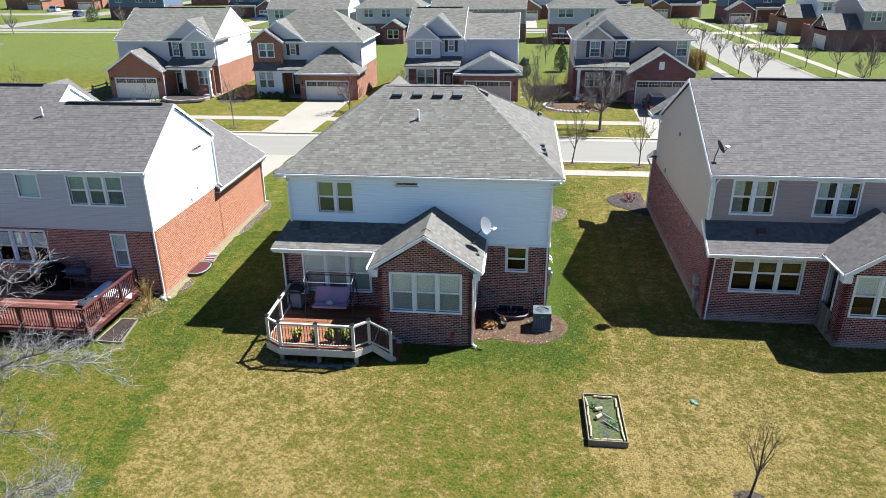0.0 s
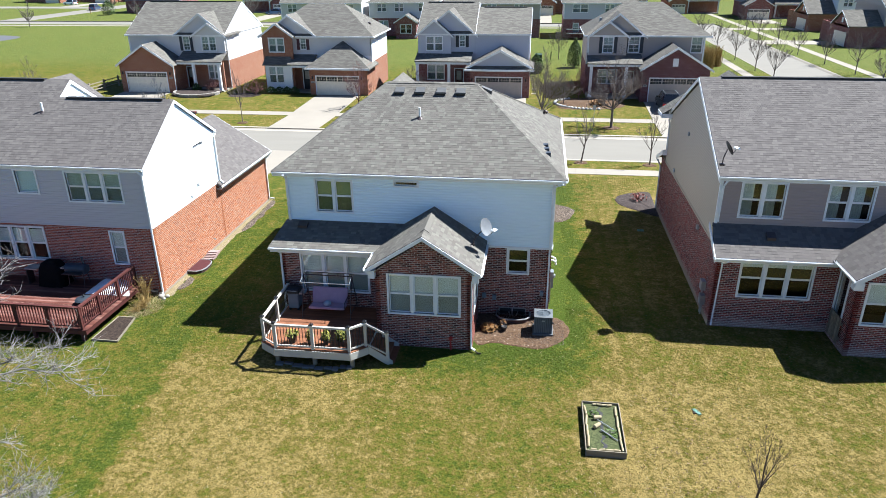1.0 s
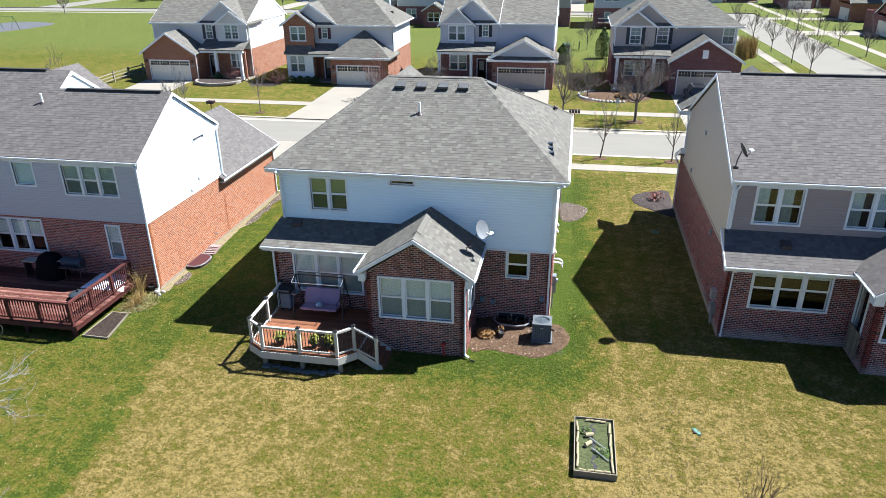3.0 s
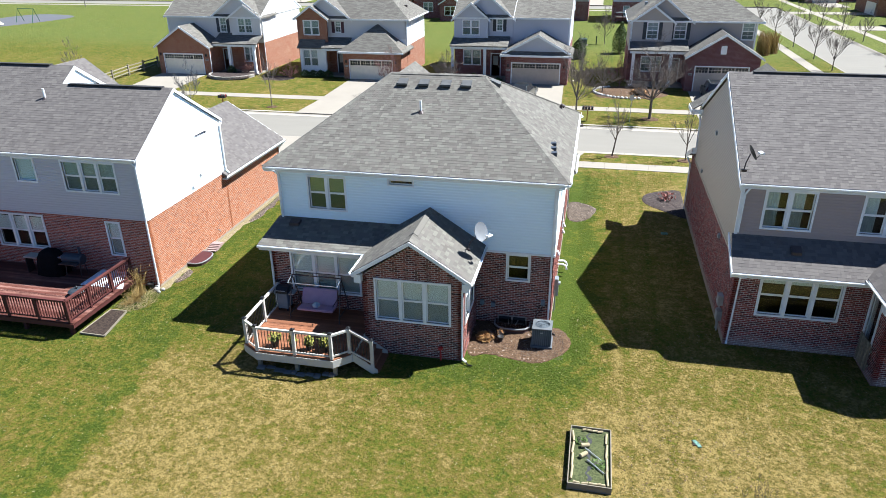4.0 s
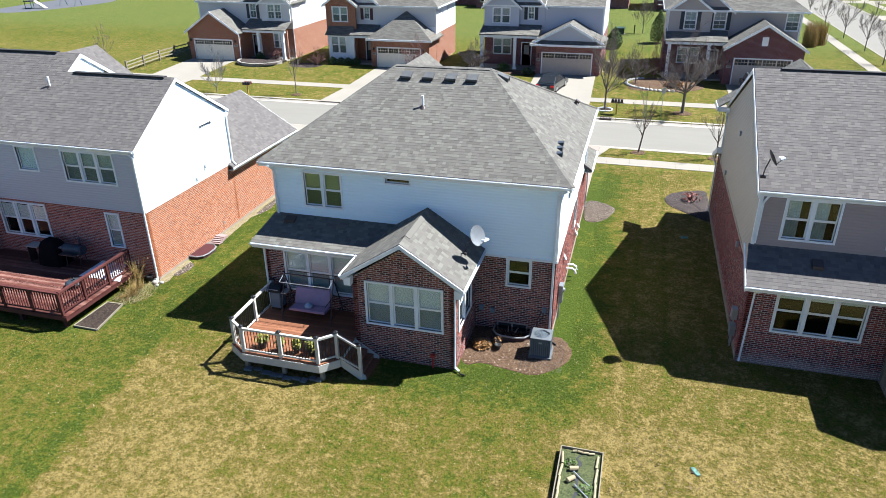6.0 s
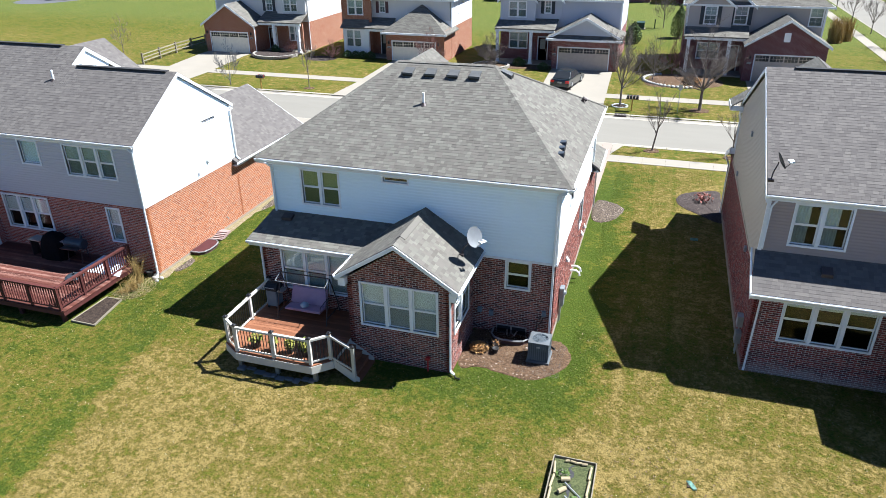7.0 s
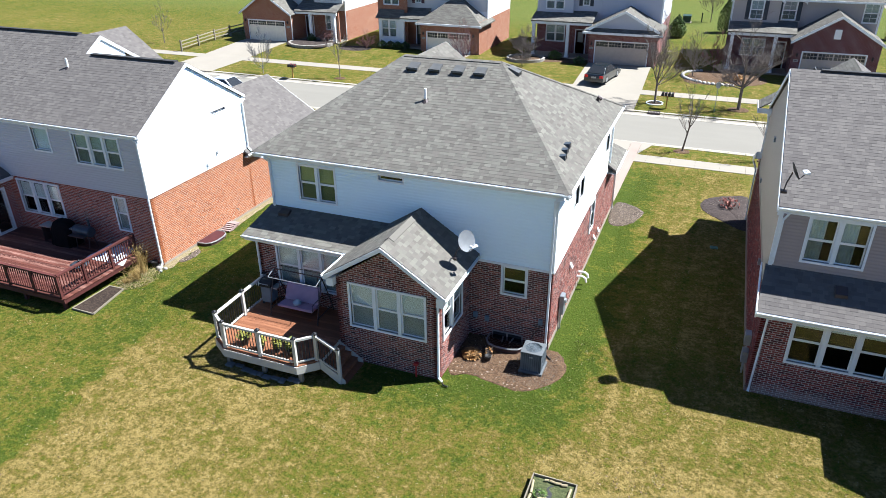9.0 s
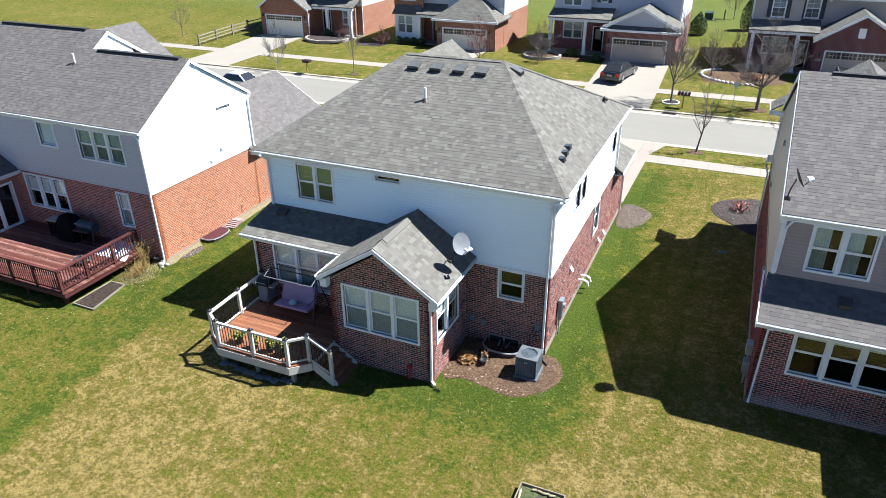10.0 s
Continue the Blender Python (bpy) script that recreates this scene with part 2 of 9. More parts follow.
TRIM = plain("white_trim", (0.80, 0.81, 0.82), 0.45, vary=0.05)
GUTTER = plain("gutter_white", (0.78, 0.79, 0.80), 0.35, vary=0.06)
SHUTTER = plain("shutter_slate", (0.036, 0.042, 0.054), 0.6)
SHUTTER_R = plain("shutter_maroon", (0.09, 0.035, 0.045), 0.6)
DOOR_DK = plain("door_dark", (0.025, 0.03, 0.035), 0.4)
GARAGE_W = plain("garage_cream", (0.84, 0.76, 0.62), 0.5, vary=0.05)
GARAGE_T = plain("garage_taupe", (0.468, 0.39, 0.332), 0.5, vary=0.05)
GLASS = glass_mat("window_glass")
GLASS_S = glass_mat("screened_glass", (0.70, 0.72, 0.71), 0.025)
# far blinds, tinted teal to imitate sky reflected in the glass
BLIND_SKY = plain("blind_far_sky", (0.42, 0.50, 0.51), 0.8, vary=0.15, scale=0.9)
BLIND = plain("blind_cream", (0.74, 0.77, 0.72), 0.8, vary=0.05, scale=1.0)
# near-black, so that the rooms look unlit through the panes
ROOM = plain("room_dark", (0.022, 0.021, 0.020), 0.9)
CONC = concrete_mat("concrete_walk", (0.274, 0.243, 0.201))
CONC_P = concrete_mat("concrete_base", (0.263, 0.226, 0.182))
ROADM = asphalt_mat("road_pale", (0.203, 0.187, 0.160))
LAWN = grass_mat("lawn")
BLADES = grass_mat("lawn_blades", True)
MULCH = mulch_mat("mulch", (0.046, 0.026, 0.015), (0.128, 0.080, 0.048), 0.985)
MULCH_D = mulch_mat("mulch_dark", (0.018, 0.014, 0.013), (0.078, 0.060, 0.054), 0.995)
SOIL = mulch_mat("soil", (0.016, 0.011, 0.009), (0.056, 0.040, 0.031), 1.1)
BARK = plain("bark", (0.204, 0.169, 0.15), 0.95, vary=0.25, scale=9)
BARK_P = plain("bark_pale", (0.237, 0.224, 0.218), 0.95, vary=0.25, scale=9)
DECK_O = wood_mat("deck_cedar", [(0.0, (0.146, 0.055, 0.026)), (0.5, (0.219, 0.088, 0.042)), (1.0, (0.27, 0.113, 0.057))])
DECK_R = wood_mat("deck_mahogany", [(0.0, (0.062, 0.022, 0.017)), (0.35, (0.108, 0.038, 0.028)), (0.7, (0.160, 0.060, 0.045)), (1.0, (0.270, 0.145, 0.115))], 0.5)
RAIL_R = wood_mat("rail_mahogany", [(0.0, (0.055, 0.016, 0.014)), (0.5, (0.088, 0.025, 0.021)), (1.0, (0.125, 0.038, 0.031))])
RAILCREAM = plain("rail_cream", (0.51, 0.484, 0.433), 0.5, vary=0.06)
BLACKMET = plain("black_metal", (0.018, 0.018, 0.02), 0.45, 0.2)
DARKMET = plain("dark_metal", (0.07, 0.055, 0.055), 0.45, 0.4)
STEELG = plain("steel_grey", (0.30, 0.33, 0.36), 0.45, 0.5)
VENTG = plain("vent_grey", (0.105, 0.105, 0.105), 0.6, 0.2)
AC_MAT = plain("ac_grey", (0.125, 0.150, 0.175), 0.55, 0.1)
AC_CORE = plain("ac_coil", (0.075, 0.092, 0.108), 0.7, 0.1)
AC_LID = plain("ac_lid", (0.125, 0.135, 0.145), 0.55, 0.1)
GALV = plain("galvanised", (0.42, 0.44, 0.45), 0.45, 0.6)
STONE = concrete_mat("stone_block", (0.321, 0.292, 0.256))
LANDTIMBER = wood_mat("timber_grey", [(0.0, (0.161, 0.139, 0.102)), (0.5, (0.241, 0.204, 0.146)), (1.0, (0.307, 0.27, 0.204))])


# ---- mesh helpers ----
class MB:
    """Collects vertices and faces, placed by the matrix m."""

    def __init__(self, m=None):
        self.v, self.f, self.m = [], [], m
        self.flip = m is not None and m.to_3x3().determinant() < 0

    def add(self, verts, faces):
        k = len(self.v)
        self.v += [tuple(self.m @ Vector(p)) for p in verts] if self.m is not None else [tuple(p) for p in verts]
        for f in faces:
            f = [k + i for i in f]
            self.f.append(f[::-1] if self.flip else f)
        return self

    def box(self, x0, y0, z0, x1, y1, z1):
        x0, x1 = min(x0, x1), max(x0, x1)
        y0, y1 = min(y0, y1), max(y0, y1)
        z0, z1 = min(z0, z1), max(z0, z1)
        return self.add([(x0, y0, z0), (x1, y0, z0), (x1, y1, z0), (x0, y1, z0), (x0, y0, z1), (x1, y0, z1), (x1, y1, z1), (x0, y1, z1)],
                        [(0, 3, 2, 1), (4, 5, 6, 7), (0, 1, 5, 4), (1, 2, 6, 5), (2, 3, 7, 6), (3, 0, 4, 7)])

    def beam(self, a, b, w, h):
        """A box of width w and height h from a to b."""
        a, b = Vector(a), Vector(b)
        d = (b - a).normalized()
        side = d.cross(Vector((0, 0, 1)))
        side = Vector((1, 0, 0)) if side.length < 1e-4 else side.normalized()
        up = side.cross(d)
        q = [p + side * sx * w / 2 + up * sz * h / 2 for p in (a, b) for sx, sz in ((-1, -1), (1, -1), (1, 1), (-1, 1))]
        return self.add(q, [(0, 1, 2, 3), (7, 6, 5, 4), (0, 4, 5, 1), (1, 5, 6, 2), (2, 6, 7, 3), (3, 7, 4, 0)])

    def slab(self, pts, down):
        """A convex polygon with thickness, downwards along the vector."""
        n = len(pts)
        low = [Vector(p) + Vector(down) for p in pts]
        return self.add(list(pts) + low, [tuple(range(n)), tuple(range(2 * n - 1, n - 1, -1))] + [(i, n + i, n + (i + 1) % n, (i + 1) % n) for i in range(n)])

    def tube(self, pts, radii, n=6, caps=True):
        pts = [Vector(p) for p in pts]
        if not isinstance(radii, (list, tuple)):
            radii = [radii] * len(pts)
        rings = []
        for i, p in enumerate(pts):
            d = (pts[min(i + 1, len(pts) - 1)] - pts[max(i - 1, 0)]).normalized()
            a = d.cross(Vector((0.13, 0.21, 0.97)))
            a = d.cross(Vector((1, 0, 0))) if a.length < 1e-3 else a
            a.normalize()
            b = d.cross(a)
            rings.append([p + (a * math.cos(t) + b * math.sin(t)) * radii[i] for t in (2 * math.pi * k / n for k in range(n))])
        f = [(i * n + k, i * n + (k + 1) % n, (i + 1) * n + (k + 1) % n, (i + 1) * n + k) for i in range(len(pts) - 1) for k in range(n)]
        if caps:
            f += [tuple(range(n - 1, -1, -1)), tuple(range((len(pts) - 1) * n, len(pts) * n))]
        return self.add([q for r in rings for q in r], f)

    def lathe(self, c, prof, n=16, squash=1.0):
        """A turned shape about the upright through c; prof: radius, height."""
        v = [(c[0] + r * math.cos(2 * math.pi * k / n), c[1] + r * squash * math.sin(2 * math.pi * k / n), c[2] + h) for r, h in prof for k in range(n)]
        f = [(i * n + k, i * n + (k + 1) % n, (i + 1) * n + (k + 1) % n, (i + 1) * n + k) for i in range(len(prof) - 1) for k in range(n)]
        f += [tuple(range(n - 1, -1, -1)), tuple(range((len(prof) - 1) * n, len(prof) * n))]
        return self.add(v, f)

    def mesh(self, name):
        me = bpy.data.meshes.new(name)
        me.from_pydata(self.v, [], self.f)
        me.update()
        return me


def empty(name, at, label, category, group="", kind=""):
    ob = new(name)
    ob.empty_display_size = 0.3
    ob.location = at
    return tagged(ob, label, category, group, kind)


def part(name, mb, material, parent=None, label="", smooth=False, bevel=0.0):
    """One mesh object in world coordinates under a thing or under a part."""
    me = mb.mesh(name)
    if bevel:
        b = bmesh.new()
        b.from_mesh(me)
        bmesh.ops.bevel(b, geom=list(b.edges), offset=bevel, segments=2, affect="EDGES", clamp_overlap=True)
        b.to_mesh(me)
        b.free()
    if smooth:
        me.shade_smooth()
    me.materials.append(material)
    ob = new(name, me)
    if parent is not None:
        ob.parent = parent
        base = parent
        while base.parent is not None:
            base = base.parent
        if base is parent:
            ob.matrix_parent_inverse = Matrix.Translation(parent.location).inverted()
    if label:
        ob["label"] = label
    return ob


def thing(name, mb, material, label, category, group="", kind="", smooth=False, bevel=0.0):
    return tagged(part(name, mb, material, None, "", smooth, bevel), label, category, group, kind)


def face(way, at):
    """Wall frame: u along the wall, v outwards, w up."""
    if way == "-y":
        return Matrix(((1, 0, 0, 0), (0, -1, 0, at), (0, 0, 1, 0), (0, 0, 0, 1)))
    if way == "+y":
        return Matrix(((1, 0, 0, 0), (0, 1, 0, at), (0, 0, 1, 0), (0, 0, 0, 1)))
    if way == "+x":
        return Matrix(((0, 1, 0, at), (1, 0, 0, 0), (0, 0, 1, 0), (0, 0, 0, 1)))
    return Matrix(((0, -1, 0, at), (1, 0, 0, 0), (0, 0, 1, 0), (0, 0, 0, 1)))


def slab_cells(mb, u0, u1, w0, w1, holes, v0, v1):
    """A wall with openings, cut into boxes."""
    us = sorted({u0, u1, *(min(max(h[i], u0), u1) for h in holes for i in (0, 1))})
    ws = sorted({w0, w1, *(min(max(h[i], w0), w1) for h in holes for i in (2, 3))})
    for c, d in zip(ws, ws[1:]):
        run = None
        for a, b in zip(us, us[1:]):
            m, n = (a + b) / 2, (c + d) / 2
            if any(h[0] < m < h[1] and h[2] < n < h[3] for h in holes):
                if run:
                    mb.box(run[0], v0, c, run[1], v1, d)
                run = None
            else:
                run = (run[0], b) if run else (a, b)
        if run:
            mb.box(run[0], v0, c, run[1], v1, d)


def free_runs(lo, hi, w0, w1, holes):
    """The stretches of a course that no opening cuts."""
    cuts = sorted((h[0], h[1]) for h in holes if h[2] < w1 - 0.01 and h[3] > w0 + 0.01)
    at = lo
    for a, b in cuts:
        if a > at:
            yield at, min(a, hi)
        at = max(at, b)
    if at < hi:
        yield at, hi


BRICK_L, BRICK_H, JOINT = 0.215, 0.0805, 0.0110


def brick_mesh(length):
    mb = MB()
    h, l, e = BRICK_H - JOINT, length, 0.004
    mb.add([(0, -0.03, 0), (l, -0.03, 0), (l, -0.03, h), (0, -0.03, h), (e, 0.004, e), (l - e, 0.004, e), (l - e, 0.004, h - e), (e, 0.004, h - e)],
           [(4, 5, 6, 7), (0, 1, 5, 4), (1, 2, 6, 5), (2, 3, 7, 6), (3, 0, 4, 7)])
    return mb


def brickwork(F, lo_hi, w0, w1, holes, rng):
    """Yields each brick of a running bond: place in the wall frame, and its length."""
    w, row, start = w0, 0, lo_hi(w0)[0]
    while w + BRICK_H * 0.6 < w1:
        span = lo_hi(w + BRICK_H / 2)
        if span:
            for a, b in free_runs(span[0], span[1], w, w + BRICK_H, holes):
                half = BRICK_L / 2 if row % 2 else 0.0
                u = math.floor((a - start - half) / BRICK_L) * BRICK_L + start + half
                while u < b - 0.02:
                    s, e = max(u, a), min(u + BRICK_L - JOINT, b)
                    if e - s > 0.03:
                        yield s, w, e - s
                    u += BRICK_L
        w += BRICK_H
        row += 1


def brick_wall(house, way, at, u0, u1, w0, w1, material, holes=(), gable=None, real=True, loose=0, thick=0.2, name="wall", mortar=None):
    """A brick wall with openings and, with gable=(u, w), a pointed top."""
    if not real and way in ("+x", "-x"):
        at += 0.004 if way == "+x" else -0.004
        u0 += 0.01
    F = face(way, at)
    mb = MB(F)
    slab_cells(mb, u0, u1, w0, w1, holes, -thick, 0)
    if gable:
        mb.add([(u0, 0, w1), (u1, 0, w1), (gable[0], 0, gable[1]), (u0, -thick, w1), (u1, -thick, w1), (gable[0], -thick, gable[1])],
               [(0, 1, 2), (5, 4, 3), (0, 3, 4, 1), (1, 4, 5, 2), (2, 5, 3, 0)])
    wall = part(name, mb, (mortar or MORTAR) if real else material, house)
    if not real:
        return wall
    top = gable[1] if gable else w1

    def span(w):
        if w <= w1 or not gable:
            return (u0, u1)
        k = (w - w1) / (gable[1] - w1)
        a, b = u0 + (gable[0] - u0) * k, u1 + (gable[0] - u1) * k
        return (a, b) if b - a > 0.1 else None

    rng = random.Random(7)
    rest, shared, made = MB(F), None, 0
    for s, w, l in brickwork(F, span, w0, top, holes, rng):
        if made < loose and l > BRICK_L - JOINT - 0.002 and w > 0.7:
            if shared is None:
                shared = brick_mesh(l).mesh("brick")
                shared.materials.append(material)
            ob = new("brick", shared)
            ob.parent = wall
            o = F @ Vector((s, 0, w))
            # the brick's own frame has its face towards +v
            ob.matrix_basis = Matrix.Translation(o) @ (Matrix.Diagonal((1, -1, 1, 1)) if way == "-y" else Matrix.Identity(4))
            made += 1
        else:
            j = rng.uniform(-0.001, 0.002)
            h, e = BRICK_H - JOINT, 0.004
            rest.add([(s, -0.02, w), (s + l, -0.02, w), (s + l, -0.02, w + h), (s, -0.02, w + h), (s + e, 0.003 + j, w + e), (s + l - e, 0.003 + j, w + e), (s + l - e, 0.003 + j, w + h - e), (s + e, 0.003 + j, w + h - e)],
                     [(4, 5, 6, 7), (0, 1, 5, 4), (1, 2, 6, 5), (2, 3, 7, 6), (3, 0, 4, 7)])
    if rest.f:
        tagged(part("brickwork", rest, material, wall), kind="stuff")
    return wall


def siding_wall(house, way, at, u0, u1, w0, w1, material, holes=(), gable=None, real=True, thick=0.15, lap=0.115, name="wall"):
    """Lapped boards on a wall with openings; gable=(u, w) for a pointed top."""
    if not real and way in ("+x", "-x"):
        at += 0.004 if way == "+x" else -0.004
        u0 += 0.01
    F = face(way, at)
    mb = MB(F)
    slab_cells(mb, u0, u1, w0, w1, holes, -thick, 0)
    if gable:
        mb.add([(u0, 0, w1), (u1, 0, w1), (gable[0], 0, gable[1]), (u0, -thick, w1), (u1, -thick, w1), (gable[0], -thick, gable[1])],
               [(0, 1, 2), (5, 4, 3), (0, 3, 4, 1), (1, 4, 5, 2), (2, 5, 3, 0)])
    wall = part(name, mb, material, house)
    if not real:
        return wall
    boards, w, top = MB(F), w0, gable[1] if gable else w1
    while w < top - 0.02:
        e = min(w + lap, top)
        a0, b0, a1, b1 = u0, u1, u0, u1
        if gable and e > w1:
            k0, k1 = max(0, (w - w1) / (gable[1] - w1)), (e - w1) / (gable[1] - w1)
            a0, b0 = u0 + (gable[0] - u0) * k0, u1 + (gable[0] - u1) * k0
            a1, b1 = u0 + (gable[0] - u0) * k1, u1 + (gable[0] - u1) * k1
        for a, b in free_runs(a0, b0, w, e, holes):
            c, d = max(a, a1), min(b, b1)
            if d > c:
                m0, m1, wm = a + (c - a) * 0.62, b + (d - b) * 0.62, w + (e - w) * 0.62
                boards.add([(a, 0.0, w), (b, 0.0, w), (b, 0.021, w), (a, 0.021, w), (m0, 0.021, wm), (m1, 0.021, wm), (c, 0.002, e), (d, 0.002, e)],
                           [(0, 3, 2, 1), (3, 4, 5, 2), (4, 6, 7, 5), (0, 6, 4, 3), (1, 2, 5, 7)])
        w += lap
    tagged(part("lap_siding", boards, material, wall), kind="stuff")
    return wall


def window(house, way, at, u0, u1, w0, w1, units=1, blind=0.5, grid=0, split=True, sill=None, casing=0.075, far=False, bcol=None, material=None, shutters=None, drape=1.0):
    """A double-hung window of several units in its opening: casing, sashes, panes, blinds."""
    F = face(way, at)
    mb = MB(F)
    t = casing
    ring = [(u0 - t, w0 - t), (u1 + t, w0 - t), (u1 + t, w1 + t), (u0 - t, w1 + t), (u0, w0), (u1, w0), (u1, w1), (u0, w1)]
    q = [(0, 1, 5, 4), (1, 2, 6, 5), (2, 3, 7, 6), (3, 0, 4, 7)]
    mb.add([(u, v, w) for v in (0.045, -0.10) for u, w in ring],
           q + [tuple(8 + i for i in f[::-1]) for f in q] + [(i, 8 + i, 8 + (i + 1) % 4, (i + 1) % 4) for i in range(4)] + [(4 + i, 4 + (i + 1) % 4, 12 + (i + 1) % 4, 12 + i) for i in range(4)])
    step = (u1 - u0) / units
    mul = 0.12 if units > 1 else 0
    win = part("window", mb, material or TRIM, house)
    for i in range(1, units):
        part("mullion", MB(F).box(u0 + i * step - mul / 2, -0.10, w0, u0 + i * step + mul / 2, 0.035, w1), material or TRIM, win)
    mid = (w0 + w1) / 2
    for i in range(units):
        a = u0 + i * step + (mul / 2 if i else 0)
        b = u0 + (i + 1) * step - (mul / 2 if i < units - 1 else 0)
        s = MB(F)
        r = 0.045
        for lo, hi, v in (((w0, mid, -0.055), (mid, w1, -0.03)) if split else ((w0, w1, -0.04),)):
            s.box(a, v - 0.025, lo, a + r, v, hi)
            s.box(b - r, v - 0.025, lo, b, v, hi)
            s.box(a + r, v - 0.025, lo, b - r, v, lo + r)
            s.box(a + r, v - 0.025, hi - r, b - r, v, hi)
            if grid:
                for k in range(1, grid):
                    x = a + (b - a) * k / grid
                    s.box(x - 0.012, v - 0.02, lo + r, x + 0.012, v - 0.002, hi - r)
                y = (lo + hi) / 2
                s.box(a + r, v - 0.019, y - 0.012, b - r, v - 0.003, y + 0.012)
            p = part("pane", MB(F).box(a + r - 0.005, v - 0.018, lo + r - 0.005, b - r + 0.005, v - 0.012, hi - r + 0.005), GLASS_S if lo == w0 and split else GLASS, win)
            p.visible_shadow = False
        part("sash", s, material or TRIM, win)
        if blind > 0:
            folds = MB(F).box(a + 0.01, -0.125, w1 - (w1 - w0) * blind, a + 0.01 + (b - a - 0.02) * drape, -0.11, w1)
            if drape < 1:
                for k in range(5):
                    q = a + 0.02 + (b - a - 0.04) * drape * (k + 0.2) / 5
                    folds.tube([(q, -0.115, w0), (q + 0.02, -0.115, w1)], 0.035, 6)
            part("blind" if drape == 1 else "curtain", folds, bcol or BLIND, win)
    if shutters:
        for a in (u0 - t - 0.36, u1 + t + 0.01):
            sh = MB(F).box(a, 0.0, w0 - t, a + 0.35, 0.04, w1 + t)
            k = w0
            while k < w1:
                sh.box(a + 0.04, 0.04, k, a + 0.31, 0.052, k + 0.05)
                k += 0.09
            part("shutter", sh, shutters, house)
    return win


def poly_span(pts, s):
    """Where the line s cuts a convex polygon of (u, s) points."""
    us = []
    for (u0, s0), (u1, s1) in zip(pts, pts[1:] + pts[:1]):
        if (s0 - s) * (s1 - s) <= 0 and s0 != s1:
            us.append(u0 + (u1 - u0) * (s - s0) / (s1 - s0))
    return (min(us), max(us)) if len(us) > 1 else None


def roof(house, pts, material, real=True, thick=0.14, seed=1, loose=0, name="roof"):
    """A roof slope from its corners, the first two along the eave; shingle tabs laid course by course."""
    P = [Vector(p) for p in pts]
    U = (P[1] - P[0]).normalized()
    nrm = U.cross(P[2] - P[0]).normalized()
    if nrm.z < 0:
        nrm = -nrm
    S = nrm.cross(U)
    if S.z < 0:
        S = -S
    slope = part(name, MB().slab(P, (0, 0, -thick)), UNDER if real else material, house)
    if not real:
        return slope
    flat = [((p - P[0]).dot(U), (p - P[0]).dot(S)) for p in P]
    top = max(s for _, s in flat)
    rng = random.Random(seed)
    tabs, s, made, shared = MB(), 0.0, 0, None
    at = lambda u, s, h: P[0] + U * u + S * s + nrm * h
    row = 0
    while s < top - 0.02:
        e = min(s + 0.147, top)
        a, b = poly_span(flat, s + 1e-4), poly_span(flat, e - 1e-4)
        if a and b:
            u = a[0] - rng.uniform(0, 0.3)
            while u < a[1]:
                l = rng.choice((0.12, 0.15, 0.18, 0.22, 0.27))
                lo, hi = max(u, a[0]), min(u + l - 0.003, a[1])
                lo2, hi2 = max(u, b[0]), min(u + l - 0.003, b[1])
                if hi - lo > 0.03:
                    if hi2 < lo2:
                        lo2 = hi2 = min(max((lo2 + hi2) / 2, b[0]), b[1])
                    h = rng.uniform(0.006, 0.011)
                    tabs.add([at(lo, s, 0.0), at(hi, s, 0.0), at(hi, s, h), at(lo, s, h), at(lo2, e + 0.004, 0.004), at(hi2, e + 0.004, 0.004)],
                             [(0, 1, 2, 3), (3, 2, 5, 4), (0, 3, 4), (1, 5, 2)])
                u += l
        s = e
        row += 1
    tagged(part("shingling", tabs, material, slope), kind="stuff")
    return slope


def caps(house, a, b, material, fall=0.35, w=0.3):
    """Ridge or hip cap pieces from a to b, lapped."""
    a, b = Vector(a), Vector(b)
    d = b - a
    n = max(2, int(d.length / 0.24))
    side = d.normalized().cross(Vector((0, 0, 1))).normalized()
    mb = MB()
    for i in range(n):
        p, q = a + d * (i / n), a + d * ((i + 1.05) / n)
        drop, rise = Vector((0, 0, fall * w / 2)), Vector((0, 0, 0.018))
        mb.add([p - side * w / 2 - drop + rise, p + rise, p + side * w / 2 - drop + rise, q - side * w / 2 - drop + rise * 0.6, q + rise * 0.6, q + side * w / 2 - drop + rise * 0.6],
               [(0, 1, 4, 3), (1, 2, 5, 4), (0, 2, 1)])
    tagged(part("ridge_cap", mb, material, house), kind="stuff")


def gutter(house, a, b, name="gutter"):
    """A trough along an eave with a rolled lip."""
    a, b = Vector(a), Vector(b)
    out = (b - a).normalized().cross(Vector((0, 0, 1))).normalized()
    prof = [(0, 0), (0, -0.10), (0.055, -0.11), (0.09, -0.055), (0.10, 0.0), (0.085, 0.0), (0.075, -0.045), (0.048, -0.09), (0.012, -0.085), (0.012, 0)]
    mb = MB()
    n = len(prof)
    mb.add([p + out * o + Vector((0, 0, h)) for p in (a, b) for o, h in prof], [(i, (i + 1) % n, n + (i + 1) % n, n + i) for i in range(n)] + [tuple(range(n)), tuple(range(2 * n - 1, n - 1, -1))])
    part(name, mb, GUTTER, house)


def downspout(house, pts):
    mb = MB()
    for p, q in zip(pts, pts[1:]):
        mb.beam(p, q, 0.075, 0.06)
    part("downspout", mb, GUTTER, house)


def fascia(house, a, b, h=0.2, t=0.03, name="fascia"):
    mb = MB()
    a, b = Vector(a), Vector(b)
    mb.beam(a - Vector((0, 0, h / 2)), b - Vector((0, 0, h / 2)), t, h)
    part(name, mb, TRIM, house)


